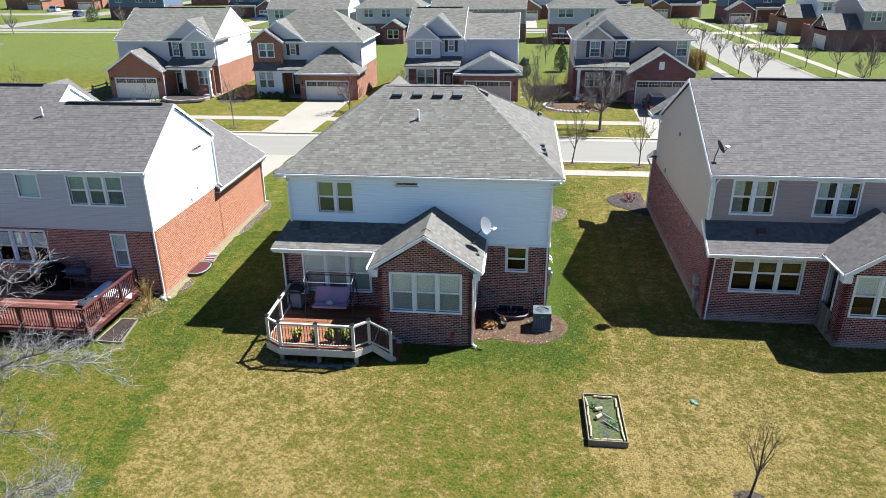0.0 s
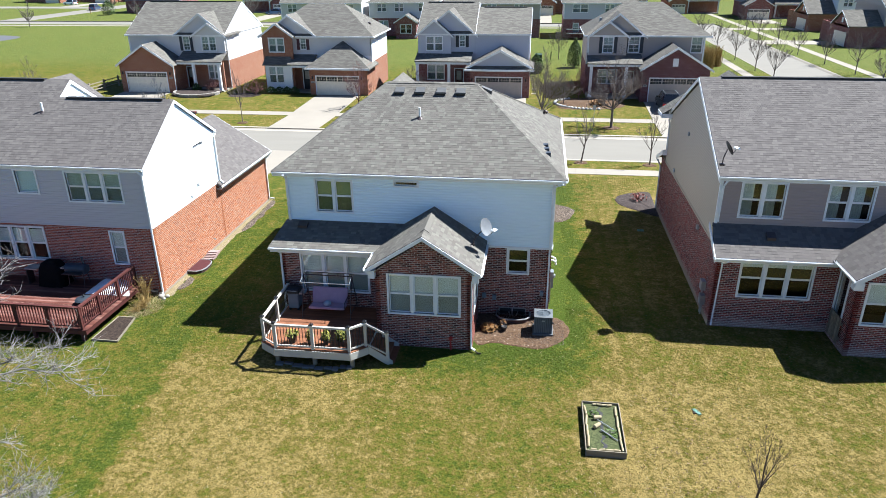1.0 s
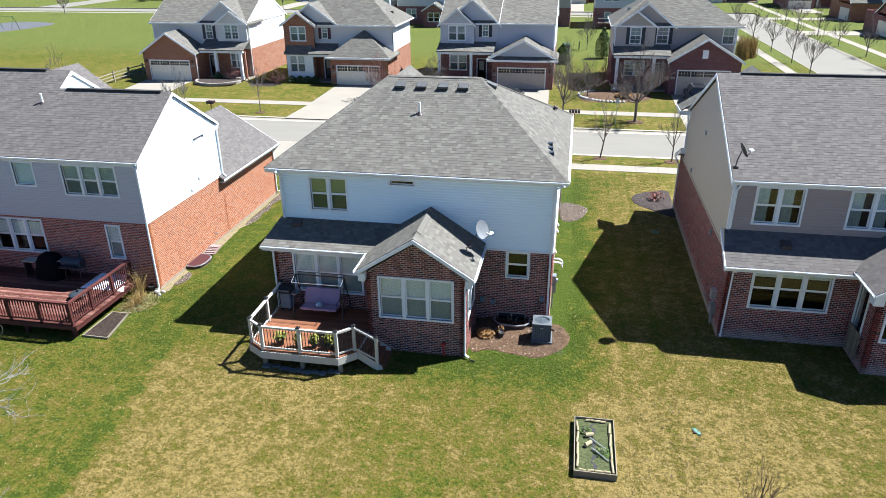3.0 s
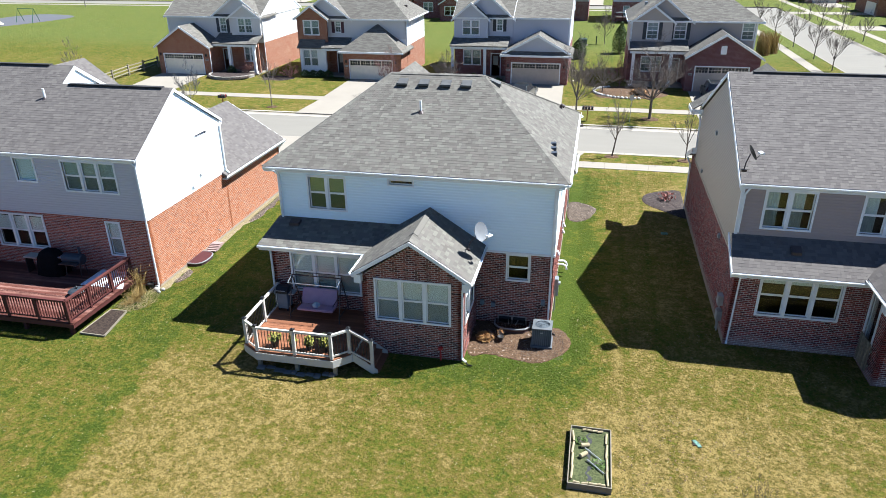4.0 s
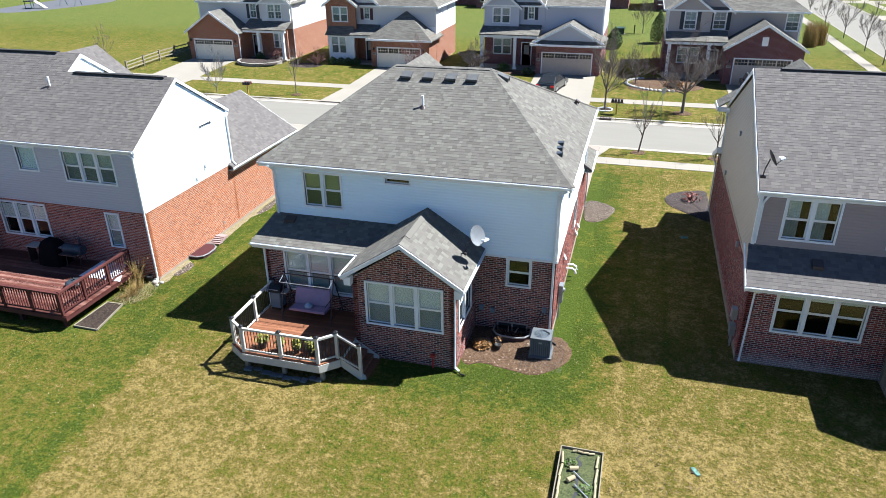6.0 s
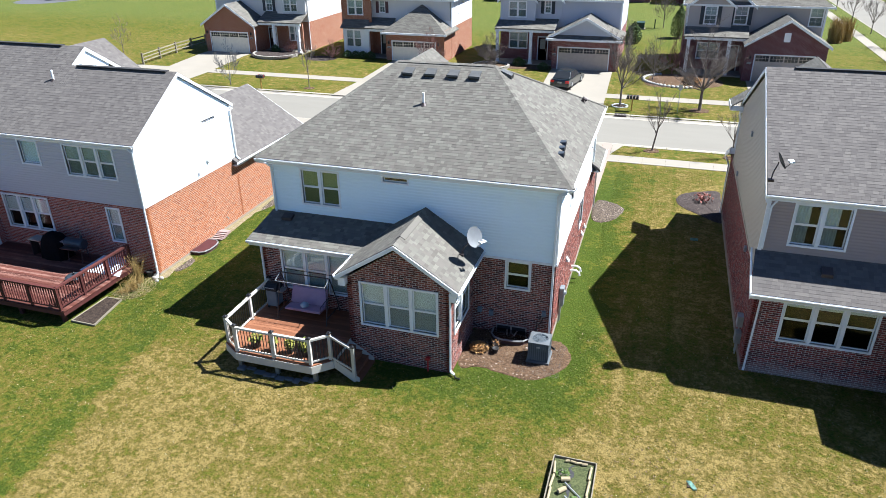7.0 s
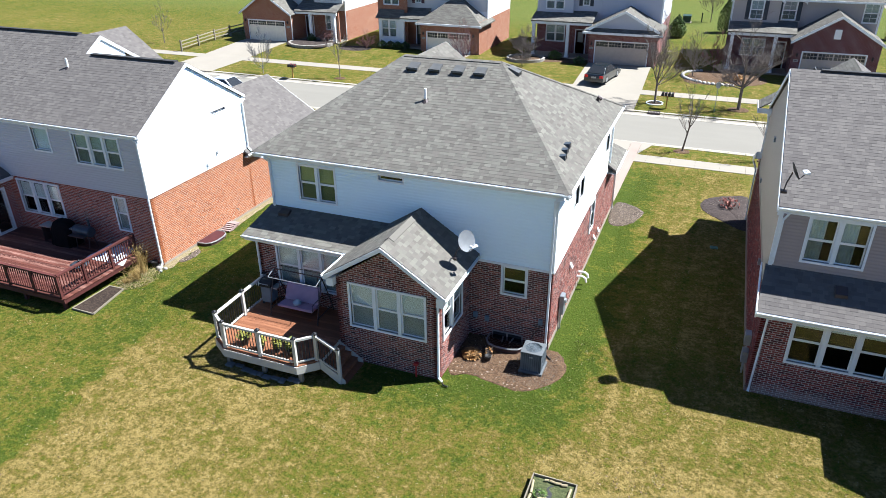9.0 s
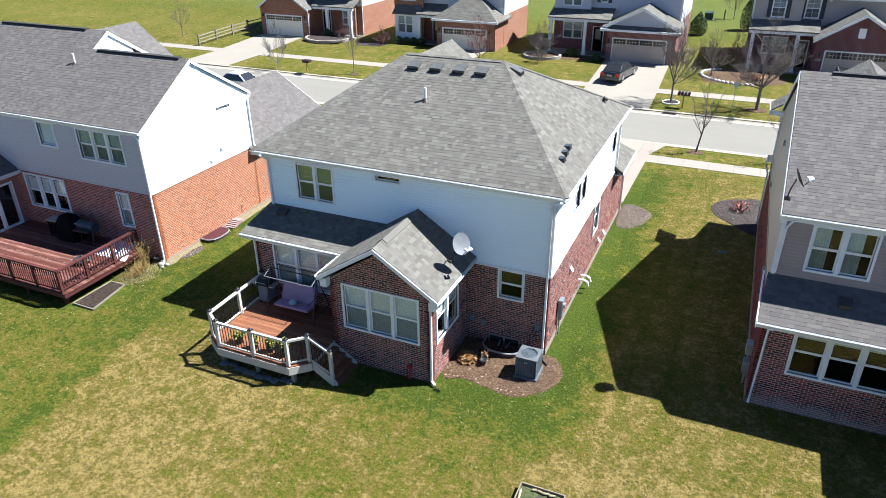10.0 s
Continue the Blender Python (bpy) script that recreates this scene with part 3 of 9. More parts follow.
# ---- ground, street, walks ----
PROFILE = [(-80.0, -0.05), (-4.0, -0.03), (0.0, 0.0), (14.0, 0.0), (22.6, -0.34), (26.9, -0.42), (34.8, -0.42), (40.0, -0.38), (47.5, 0.0), (3000.0, 0.0)]


def gz(y):
    for (a, za), (b, zb) in zip(PROFILE, PROFILE[1:]):
        if y <= b:
            return za + (zb - za) * (y - a) / (b - a)
    return 0.0


ROADS = [(-900.0, 900.0, 26.9, 34.8), (40.0, 48.2, 34.8, 129.0), (-900.0, 48.2, 129.0, 137.0)]


def ground():
    xs = sorted({-1500, -600, -300, -200, -140, -100, -70, -50, -35, -20, -8, 4, 12, 20, 28, 36, 39.98, 40.02, 48.18, 48.22, 60, 90, 140, 220, 400, 900, 1500})
    ys = sorted({-80, -40, -20, -12, -8, -4, 0, 7, 14, 18, 22.6, 26.88, 26.92, 34.78, 34.82, 40, 47.5, 60, 80, 100, 128.98, 129.02, 136.98, 137.02, 180, 260, 400, 900, 2500})
    v = []
    for y in ys:
        for x in xs:
            cover = any(a + 0.01 < x < b - 0.01 and c + 0.01 < y < d - 0.01 for a, b, c, d in ROADS)
            v.append((x, y, gz(y) - (0.35 if cover else 0.0)))
    n = len(xs)
    f = [(j * n + i, j * n + i + 1, (j + 1) * n + i + 1, (j + 1) * n + i) for j in range(len(ys) - 1) for i in range(n - 1)]
    thing("ground", MB().add(v, f), LAWN, "spring lawn turf, green with straw-coloured dry patches", "lawn", kind="structure")


def sheet(name, x0, x1, y0, y1, lift, material, label, category, kind="structure", thick=0.12, skew=0.0):
    """A paved strip that follows the fall of the ground. skew: shift in x of its far end."""
    ys = [y0] + [p for p, _ in PROFILE if y0 < p < y1] + [y1]
    v = []
    for y in ys:
        k = skew * (y - y0) / (y1 - y0)
        z = gz(y) + lift
        v += [(x0 + k, y, z), (x1 + k, y, z), (x1 + k, y, z - thick), (x0 + k, y, z - thick)]
    f = []
    for i in range(len(ys) - 1):
        for k in range(4):
            f.append((4 * i + k, 4 * i + (k + 1) % 4, 4 * (i + 1) + (k + 1) % 4, 4 * (i + 1) + k))
    f += [(3, 2, 1, 0), tuple(4 * (len(ys) - 1) + k for k in range(4))]
    return thing(name, MB().add(v, f), material, label, category, kind=kind)


def walkway(name, x0, x1, y0, y1, label, along="x", pitch=1.5):
    """A concrete walk of separate slabs with open joints."""
    mb = MB()
    lo, hi = (x0, x1) if along == "x" else (y0, y1)
    n = int((hi - lo) / pitch)
    for i in range(n):
        a, b = lo + i * pitch, lo + (i + 1) * pitch - 0.009
        X = (a, b, y0, y1) if along == "x" else (x0, x1, a, b)
        z0, z1 = gz(X[2]) + 0.025, gz(X[3]) + 0.025
        mb.slab([(X[0], X[2], z0), (X[1], X[2], z0), (X[1], X[3], z1), (X[0], X[3], z1)], (0, 0, -0.12))
    return thing(name, mb, CONC, label, "pavement", kind="structure")


ground()
thing("road", MB().slab([(-300, 26.9, -0.56), (300, 26.9, -0.56), (300, 34.8, -0.56), (-300, 34.8, -0.56)], (0, 0, -0.1)), ROADM, "pale weathered concrete residential street", "road", kind="structure")
thing("road", MB().slab([(40.0, 34.8, -0.56), (48.2, 34.8, -0.56), (48.2, 47.5, -0.14), (40.0, 47.5, -0.14)], (0, 0, -0.1)).slab([(40.0, 47.5, -0.14), (48.2, 47.5, -0.14), (48.2, 129, -0.14), (40.0, 129, -0.14)], (0, 0, -0.1)), ROADM, "pale concrete side street past the corner house", "road", kind="structure")
thing("road", MB().slab([(-300, 129, -0.14), (48.2, 129, -0.14), (48.2, 137, -0.14), (-300, 137, -0.14)], (0, 0, -0.1)), ROADM, "pale street beyond the playing field", "road", kind="structure")
CONC_K = concrete_mat("concrete_kerb", (0.336, 0.299, 0.248))
PAVE_P = concrete_mat("pink_paving", (0.307, 0.234, 0.197))
for y, s in ((26.9, -1), (34.8, 1)):
    gaps = [] if s < 0 else [(40.0, 48.2)]
    for a, b in ((-300, 40.0), (48.2, 300)) if gaps else ((-300, 300),):
        kb = MB()
        x = a
        while x < b - 0.1:
            e = min(x + 2.97, b)
            prof = [(y - s * 0.62, -0.7), (y - s * 0.62, -0.55), (y - s * 0.12, -0.54), (y + s * 0.06, -0.43), (y + s * 0.14, -0.392), (y + s * 0.34, -0.392), (y + s * 0.34, -0.7)]
            kb.add([(q, *p) for q in (x, e) for p in prof], [(i, i + 1, i + 8, i + 7) for i in range(6)] + [tuple(range(7)), tuple(range(13, 6, -1))])
            x += 3.0
        thing("kerb", kb, CONC_K, "concrete kerb and gutter along the street", "kerb", kind="structure", bevel=0)
for x, s in ((40.0, -1), (48.2, 1)):
    thing("kerb", MB().slab([(x - s * 0.3, 47.5, -0.135), (x - s * 0.3, 129, -0.135), (x, 129, 0.025), (x, 47.5, 0.025)], (0, 0, -0.2)).box(x, 47.5, -0.3, x + s * 0.18, 129, 0.025).slab([(x, 34.8, -0.395), (x + s * 0.18, 34.8, -0.395), (x + s * 0.18, 47.5, 0.025), (x, 47.5, 0.025)], (0, 0, -0.3)), CONC, "concrete kerb along the side street", "kerb", kind="structure")
for y, s in ((129, -1), (137, 1)):
    thing("kerb", MB().box(-300, y, -0.3, 40 if s < 0 else 48.2, y + s * 0.18, 0.03), CONC, "concrete kerb beyond the field", "kerb", kind="structure")
walkway("pavement", -60, 39.0, 22.7, 24.2, "pale concrete footpath of square slabs")
walkway("pavement", -60, 39.0, 40.1, 41.4, "pale concrete footpath of square slabs across the street")
walkway("pavement", 36.3, 37.6, 41.5, 125, "pale concrete footpath beside the side street", "y")
walkway("pavement", 51.9, 53.2, 41.5, 170, "pale concrete footpath beside the side street", "y")
walkway("pavement", -200, 37.6, 125.2, 126.8, "pale concrete footpath beyond the field")
sheet("driveway", 6.0, 10.6, 13.8, 26.9, 0.03, CONC, "pale concrete driveway of the near house", "driveway")
thing("driveway_apron", MB().slab([(11.3, 24.25, gz(24.25) + 0.028), (12.1, 26.85, gz(26.85) + 0.028), (11.3, 26.85, gz(26.85) + 0.028)], (0, 0, -0.1)), CONC, "flared concrete corner of the driveway at the street", "driveway", kind="structure")
sheet("paving_strip", 10.62, 11.28, 15.0, 26.9, 0.028, PAVE_P, "pinkish paved strip along the driveway", "paving")
sheet("driveway", -14.8, -9.9, 34.8, 49.2, 0.028, CONC, "pale concrete driveway", "driveway", skew=0.6)
sheet("driveway", -37.6, -31.8, 34.8, 49.0, 0.028, CONC, "pale concrete driveway", "driveway", skew=0.0)
sheet("driveway", 3.5, 9.6, 34.8, 49.5, 0.028, CONC, "pale concrete driveway", "driveway", skew=-0.4)
sheet("driveway", 21.6, 27.4, 34.8, 48.5, 0.028, CONC, "pale concrete driveway", "driveway")
sheet("driveway", -14.5, -9.0, 14.4, 26.9, 0.028, CONC, "pale concrete driveway of the next house", "driveway")


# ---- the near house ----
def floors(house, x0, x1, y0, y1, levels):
    """Near-black floor and ceiling slabs, added to block light and keep the rooms dark."""
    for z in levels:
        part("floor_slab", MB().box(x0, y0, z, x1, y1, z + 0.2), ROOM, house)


def gable_trim(house, a, peak, b, depth=0.22, t=0.035, out=1):
    """Rake boards from eave to peak to eave, set proud of the roof's edge. out: side of a gable that looks along x."""
    for p in (a, b):
        mb = MB()
        p, q = Vector(p), Vector(peak)
        off = Vector((out * 0.006, 0, 0)) if abs(p.x - q.x) < 0.01 else Vector((0, -0.006, 0))
        lift = Vector((0, 0, depth))
        low = Vector((0, 0, 0.022))
        mb.slab([p + off - low, q + off - low, q + off - lift, p + off - lift], off.normalized() * t)
        part("rake_board", mb, TRIM, house)


def vent_box(house, x, y, z, slope, w=0.42):
    """A square slant-back roof vent."""
    mb = MB()
    mb.add([(x - w / 2, y - 0.2, z - 0.2 * slope), (x + w / 2, y - 0.2, z - 0.2 * slope), (x + w / 2, y + 0.25, z + 0.25 * slope), (x - w / 2, y + 0.25, z + 0.25 * slope),
            (x - w / 2, y - 0.2, z - 0.2 * slope + 0.16), (x + w / 2, y - 0.2, z - 0.2 * slope + 0.16), (x + w / 2, y + 0.25, z + 0.25 * slope + 0.07), (x - w / 2, y + 0.25, z + 0.25 * slope + 0.07)],
           [(4, 5, 6, 7), (1, 2, 6, 5), (2, 3, 7, 6), (3, 0, 4, 7)])
    mb.box(x - w / 2 - 0.03, y - 0.24, z - 0.2 * slope + 0.09, x + w / 2 + 0.03, y - 0.1, z - 0.2 * slope + 0.165)
    v = part("roof_vent", mb, VENTG, house)
    part("louvre", MB().box(x - w / 2 + 0.02, y - 0.19, z - 0.2 * slope, x + w / 2 - 0.02, y - 0.12, z - 0.2 * slope + 0.09), BLACKMET, v)


def vent_side(house, x, y, z, slope, w=0.42):
    """A square slant-back roof vent on a slope that falls along +x."""
    v = part("roof_vent", MB().add([(x + 0.2, y - w / 2, z - 0.2 * slope), (x + 0.2, y + w / 2, z - 0.2 * slope), (x - 0.25, y + w / 2, z + 0.25 * slope), (x - 0.25, y - w / 2, z + 0.25 * slope),
                                    (x + 0.2, y - w / 2, z - 0.2 * slope + 0.17), (x + 0.2, y + w / 2, z - 0.2 * slope + 0.17), (x - 0.25, y + w / 2, z + 0.25 * slope + 0.06), (x - 0.25, y - w / 2, z + 0.25 * slope + 0.06)],
                                   [(4, 5, 6, 7), (1, 2, 6, 5), (2, 3, 7, 6), (3, 0, 4, 7)]), VENTG, house)
    part("louvre", MB().box(x + 0.12, y - w / 2 + 0.02, z - 0.2 * slope, x + 0.19, y + w / 2 - 0.02, z - 0.2 * slope + 0.15), BLACKMET, v)


def vent_pipe(house, x, y, z, h=0.45, r=0.05):
    p = part("vent_pipe", MB().tube([(x, y, z - 0.1), (x, y, z + h)], r, 10), TRIM, house, smooth=False)
    part("flashing", MB().lathe((x, y, z - 0.04), [(0.2, -0.06), (0.12, 0.03), (r + 0.01, 0.1)], 12), DARKMET, p)


def satellite_dish(name, foot, centre, aim, r, colour, label):
    """A dish on a bent mast with its feed arm."""
    d = empty(name, foot, label, "satellite dish")
    foot, centre, aim = Vector(foot), Vector(centre), Vector(aim).normalized()
    side = aim.cross(Vector((0, 0, 1))).normalized()
    up = side.cross(aim)
    mb, n = MB(), 22
    for flip, off in ((0, 0.0), (1, -0.012)):
        rings = [centre + aim * off]
        v = [centre + aim * off]
        for k in range(1, 5):
            q = k / 4
            v += [centre + aim * (off + 0.16 * r * q * q) + (side * math.cos(t) * 0.92 + up * math.sin(t)) * r * q for t in (2 * math.pi * i / n for i in range(n))]
        f = [(0, 1 + i, 1 + (i + 1) % n) for i in range(n)]
        for k in range(3):
            f += [(1 + k * n + i, 1 + (k + 1) * n + i, 1 + (k + 1) * n + (i + 1) % n, 1 + k * n + (i + 1) % n) for i in range(n)]
        mb.add(v, [g[::-1] for g in f] if flip else f)
    part("reflector", mb, colour, d, smooth=True)
    back = centre - aim * 0.06
    part("mast", MB().tube([foot, foot + (back - foot) * 0.25 + Vector((0, 0, 0.12)), back - Vector((0, 0, 0.06)), back], 0.022, 8), DARKMET, d)
    tip = centre + aim * r * 1.15 - up * r * 0.55
    part("feed_arm", MB().tube([centre - up * r * 0.95 + aim * 0.05, tip], 0.014, 6), colour, d)
    part("feed_horn", MB().tube([tip - side * 0.12, tip + side * 0.12], 0.045, 8).tube([tip - side * 0.1, tip - side * 0.1 - aim * 0.12 + up * 0.04], 0.05, 8).tube([tip + side * 0.08, tip + side * 0.08 - aim * 0.12 + up * 0.04], 0.05, 8), TRIM, d)
    part("foot_plate", MB().box(foot.x - 0.09, foot.y - 0.09, foot.z - 0.05, foot.x + 0.09, foot.y + 0.09, foot.z + 0.02), DARKMET, d)
    return d


def main_house():
    h = empty("house", (5.6, 5.0, 0), "dark red brick and white siding house with grey hip roof", "house")
    base = 0.0
    # brick storey
    tri = (0.85, 3.70, 1.46, 3.08)
    brick_wall(h, "-y", -1.33, -0.05, 4.5, base, 3.25, MB_RED, [tri])
    window(h, "-y", -1.33, *tri, units=3, blind=1.0)
    brick_wall(h, "-x", -0.05, -1.33, 0.0, base, 3.25, MB_RED)
    small = (9.50, 10.34, 2.08, 3.15)
    brick_wall(h, "-y", 0.0, 8.2, 11.3, base, 3.22, MB_RED, [small])
    window(h, "-y", 0.0, *small, blind=0.0)
    bw = (4.96, 7.74, 1.53, 3.17)
    brick_wall(h, "-y", -3.08, 4.42, 8.26, base, 3.3, MB_RED, [bw], gable=(6.36, 4.62), loose=300)
    window(h, "-y", -3.08, *bw, units=3, blind=1.0)
    brick_wall(h, "-x", 4.42, -3.08, -1.33, base, 3.3, MB_RED)
    sw = (-2.72, -0.98, 1.5, 3.1)
    brick_wall(h, "+x", 8.26, -3.08, -0.15, base, 3.3, MB_RED, [sw])
    window(h, "+x", 8.26, *sw, units=2, blind=0.5)
    low = (6.9, 7.75, 1.7, 3.0)
    brick_wall(h, "+x", 11.3, 0.0, 13.75, base, 3.22, MB_RED, [low])
    window(h, "+x", 11.3, *low, blind=0.0)
    brick_wall(h, "-x", 0.0, 0.0, 10.7, base, 3.22, MB_RED, real=False)
    # siding storey
    up, slot = (1.30, 2.83, 4.56, 5.92), (4.70, 5.66, 5.80, 5.98)
    siding_wall(h, "-y", 0.0, 0.0, 11.3, 3.27, 6.25, S_WHITE, [up, slot])
    window(h, "-y", 0.0, *up, units=2, blind=1.0, bcol=BLIND_LAWN)
    window(h, "-y", 0.0, *slot, blind=0.0, split=False, casing=0.06)
    s1, s2, s3 = (2.85, 3.55, 4.45, 5.8), (3.75, 4.45, 4.45, 5.8), (9.5, 10.25, 4.45, 5.8)
    siding_wall(h, "+x", 11.3, 0.0, 10.7, 3.27, 6.25, S_WHITE, [s1, s2, s3])
    for s in (s1, s2, s3):
        window(h, "+x", 11.3, *s, blind=0.3)
    siding_wall(h, "-x", 0.0, 0.0, 10.7, 3.27, 6.25, S_WHITE, real=False)
    siding_wall(h, "+y", 10.7, 0.0, 11.3, 0.0, 6.25, S_WHITE, real=False)
    part("band_board", MB().box(0, -0.06, 3.22, 11.3, 0.0, 3.30), TRIM, h)
    part("band_board", MB().box(11.3, -0.06, 3.22, 11.36, 10.7, 3.30), TRIM, h)
    part("corner_board", MB().box(11.22, -0.035, 3.3, 11.335, 0.08, 6.25), TRIM, h)
    part("corner_board", MB().box(-0.035, -0.035, 3.3, 0.08, 0.08, 6.25), TRIM, h)
    part("foundation", MB().box(-0.02, 0.02, -0.2, 11.28, 13.73, 0.06).box(-0.03, -1.31, -0.2, 4.5, 0.1, 0.06).box(4.44, -3.06, -0.2, 8.24, 0.1, 0.06).box(11.28, 0.0, -0.2, 11.32, 13.75, 0.22), CONC_P, h)
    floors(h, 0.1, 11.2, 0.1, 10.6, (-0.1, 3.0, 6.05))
    # unseen wall added as a dark backdrop behind the rear windows
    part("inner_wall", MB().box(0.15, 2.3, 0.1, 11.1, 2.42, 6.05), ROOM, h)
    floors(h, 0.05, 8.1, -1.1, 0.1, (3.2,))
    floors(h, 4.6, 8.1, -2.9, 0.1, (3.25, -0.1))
    # hip roof
    e0, e1, f0, f1, ze, zr = -0.45, 11.7, -0.33, 11.0, 6.36, 9.16
    yr, xa, xb = 5.34, 3.45, 7.55
    roof(h, [(e0, f0, ze), (e1, f0, ze), (xb, yr, zr), (xa, yr, zr)], SHINGLE, seed=3)
    roof(h, [(e1, f0, ze), (e1, f1, ze), (xb, yr, zr)], SHINGLE, seed=4)
    roof(h, [(e1, f1, ze), (e0, f1, ze), (xa, yr, zr), (xb, yr, zr)], SHINGLE_FAR, real=False)
    roof(h, [(e0, f1, ze), (e0, f0, ze), (xa, yr, zr)], SHINGLE_FAR, real=False)
    for a, b in (((e1, f0, ze), (xb, yr, zr)), ((e0, f0, ze), (xa, yr, zr)), ((xa, yr, zr), (xb, yr, zr)), ((e1, f1, ze), (xb, yr, zr))):
        caps(h, a, b, SHINGLE)
    roof(h, [(5.5, 10.6, 7.0), (5.5, 6.0, 7.0), (3.15, 6.0, 8.76), (3.15, 10.6, 8.76)], SHINGLE, seed=14)
    roof(h, [(0.8, 6.0, 7.0), (0.8, 10.6, 7.0), (3.15, 10.6, 8.76), (3.15, 6.0, 8.76)], SHINGLE, seed=15)
    part("soffit", MB().box(e0 + 0.02, f0 + 0.02, ze - 0.2, e1 - 0.02, 0.0, ze - 0.15), TRIM, h)
    part("soffit", MB().box(11.3, f0 + 0.02, ze - 0.2, e1 - 0.02, f1, ze - 0.15), TRIM, h)
    part("soffit", MB().box(e0 + 0.02, f0, ze - 0.2, 0.0, f1, ze - 0.15), TRIM, h)
    gutter(h, (e0, f0, ze - 0.02), (e1, f0, ze - 0.02))
    gutter(h, (e1, f0, ze - 0.02), (e1, f1, ze - 0.02))
    fascia(h, (e0, f0 + 0.02, ze - 0.01), (e1, f0 + 0.02, ze - 0.01))
    fascia(h, (e1 - 0.02, f0, ze - 0.01), (e1 - 0.02, f1, ze - 0.01))
    fascia(h, (e0 + 0.02, f0, ze - 0.01), (e0 + 0.02, f1, ze - 0.01))
    # lean-to roof and the room's gable
    roof(h, [(-0.4, -1.72, 3.50), (5.2, -1.72, 3.50), (5.2, 0.0, 4.12), (-0.12, 0.0, 4.12)], SHINGLE, seed=5, thick=0.1)
    roof(h, [(-0.4, 0.0, 3.50), (-0.4, -1.72, 3.50), (-0.12, 0.0, 4.12)], SHINGLE, seed=6, thick=0.05)
    gutter(h, (-0.4, -1.72, 3.49), (4.2, -1.72, 3.49))
    part("soffit", MB().box(-0.36, -1.70, 3.28, 4.4, -1.2, 3.31), TRIM, h)
    part("soffit", MB().box(-0.36, -1.71, 3.31, 4.4, -1.67, 3.48), TRIM, h)
    part("frieze_board", MB().box(-0.08, -1.37, 3.12, 4.4, -1.325, 3.28), TRIM, h)
    zr2, y2, xl, xr_ = 4.95, -3.36, 4.12, 8.60
    zl = 3.50
    roof(h, [(xr_, y2, zl), (xr_, 0.0, zl), (6.36, 0.0, zr2), (6.36, y2, zr2)], SHINGLE, seed=7, thick=0.1)
    roof(h, [(xl, 0.0, zl), (xl, y2, zl), (6.36, y2, zr2), (6.36, 0.0, zr2)], SHINGLE, seed=8, thick=0.1)
    caps(h, (6.36, y2, zr2), (6.36, 0.0, zr2), SHINGLE, 0.66)
    gable_trim(h, (xl, y2 + 0.0, zl), (6.36, y2 + 0.0, zr2), (xr_, y2 + 0.0, zl), 0.18)
    part("soffit", MB().slab([(xl + 0.03, y2 + 0.03, zl - 0.16), (6.36, y2 + 0.03, zr2 - 0.16), (6.36, -3.05, zr2 - 0.16), (xl + 0.03, -3.05, zl - 0.16)], (0, 0, -0.02))
         .slab([(6.36, y2 + 0.03, zr2 - 0.16), (xr_ - 0.03, y2 + 0.03, zl - 0.16), (xr_ - 0.03, -3.05, zl - 0.16), (6.36, -3.05, zr2 - 0.16)], (0, 0, -0.02)), TRIM, h)
    for x in (xl + 0.12, xr_ - 0.30):
        part("eave_return", MB().box(x - 0.04, y2 + 0.03, zl - 0.42, x + 0.22, -3.09, zl - 0.1), TRIM, h)
    gutter(h, (xr_, y2, zl - 0.02), (xr_, -0.1, zl - 0.02))
    gutter(h, (xl, -1.72, zl - 0.02), (xl, y2, zl - 0.02))
    part("ridge_vent", MB().add([(6.36 + q * 0.17, y, zr2 - 0.075 + (0 if q else 0.115)) for y in (-2.7, -0.75) for q in (-1, 0, 1)] + [(6.36 + q * 0.175, y, zr2 - 0.12) for y in (-2.7, -0.75) for q in (-1, 1)],
                                 [(0, 1, 4, 3), (1, 2, 5, 4), (0, 3, 8, 6), (2, 7, 9, 5), (0, 6, 7, 2, 1), (3, 4, 5, 9, 8)]), SHINGLE, h)
    part("soffit", MB().box(8.26, y2 + 0.02, zl - 0.2, xr_ - 0.02, 0, zl - 0.15), TRIM, h)
    part("soffit", MB().box(xl + 0.02, y2 + 0.02, zl - 0.2, 4.42, -1.3, zl - 0.15), TRIM, h)
    # water pipes
    downspout(h, [(8.62, -3.3, 3.38), (8.24, -3.125, 3.05), (8.23, -3.125, 0.12), (8.4, -3.24, 0.08)])
    downspout(h, [(11.6, -0.5, 6.25), (11.22, -0.08, 5.95), (11.22, -0.08, 3.3), (11.22, -0.09, 0.1)])
    downspout(h, [(0.06, -0.5, 6.25), (0.06, -0.08, 5.95), (0.06, -0.08, 4.1)])
    downspout(h, [(-0.1, -1.78, 3.4), (-0.03, -1.38, 3.12), (-0.03, -1.38, 0.1)])
    # roof fittings
    k = (zr - ze) / (yr - f0)
    for x in (4.12, 5.08, 6.05, 6.95):
        vent_box(h, x, 4.62, ze + k * (4.62 - f0), k)
    vent_pipe(h, 5.31, 3.0, ze + k * (3.0 - f0))
    ks = (zr - ze) / (e1 - xb)
    for x, y in ((10.86, 1.72), (10.8, 2.28), (10.76, 2.84)):
        z = ze + ks * (e1 - x)
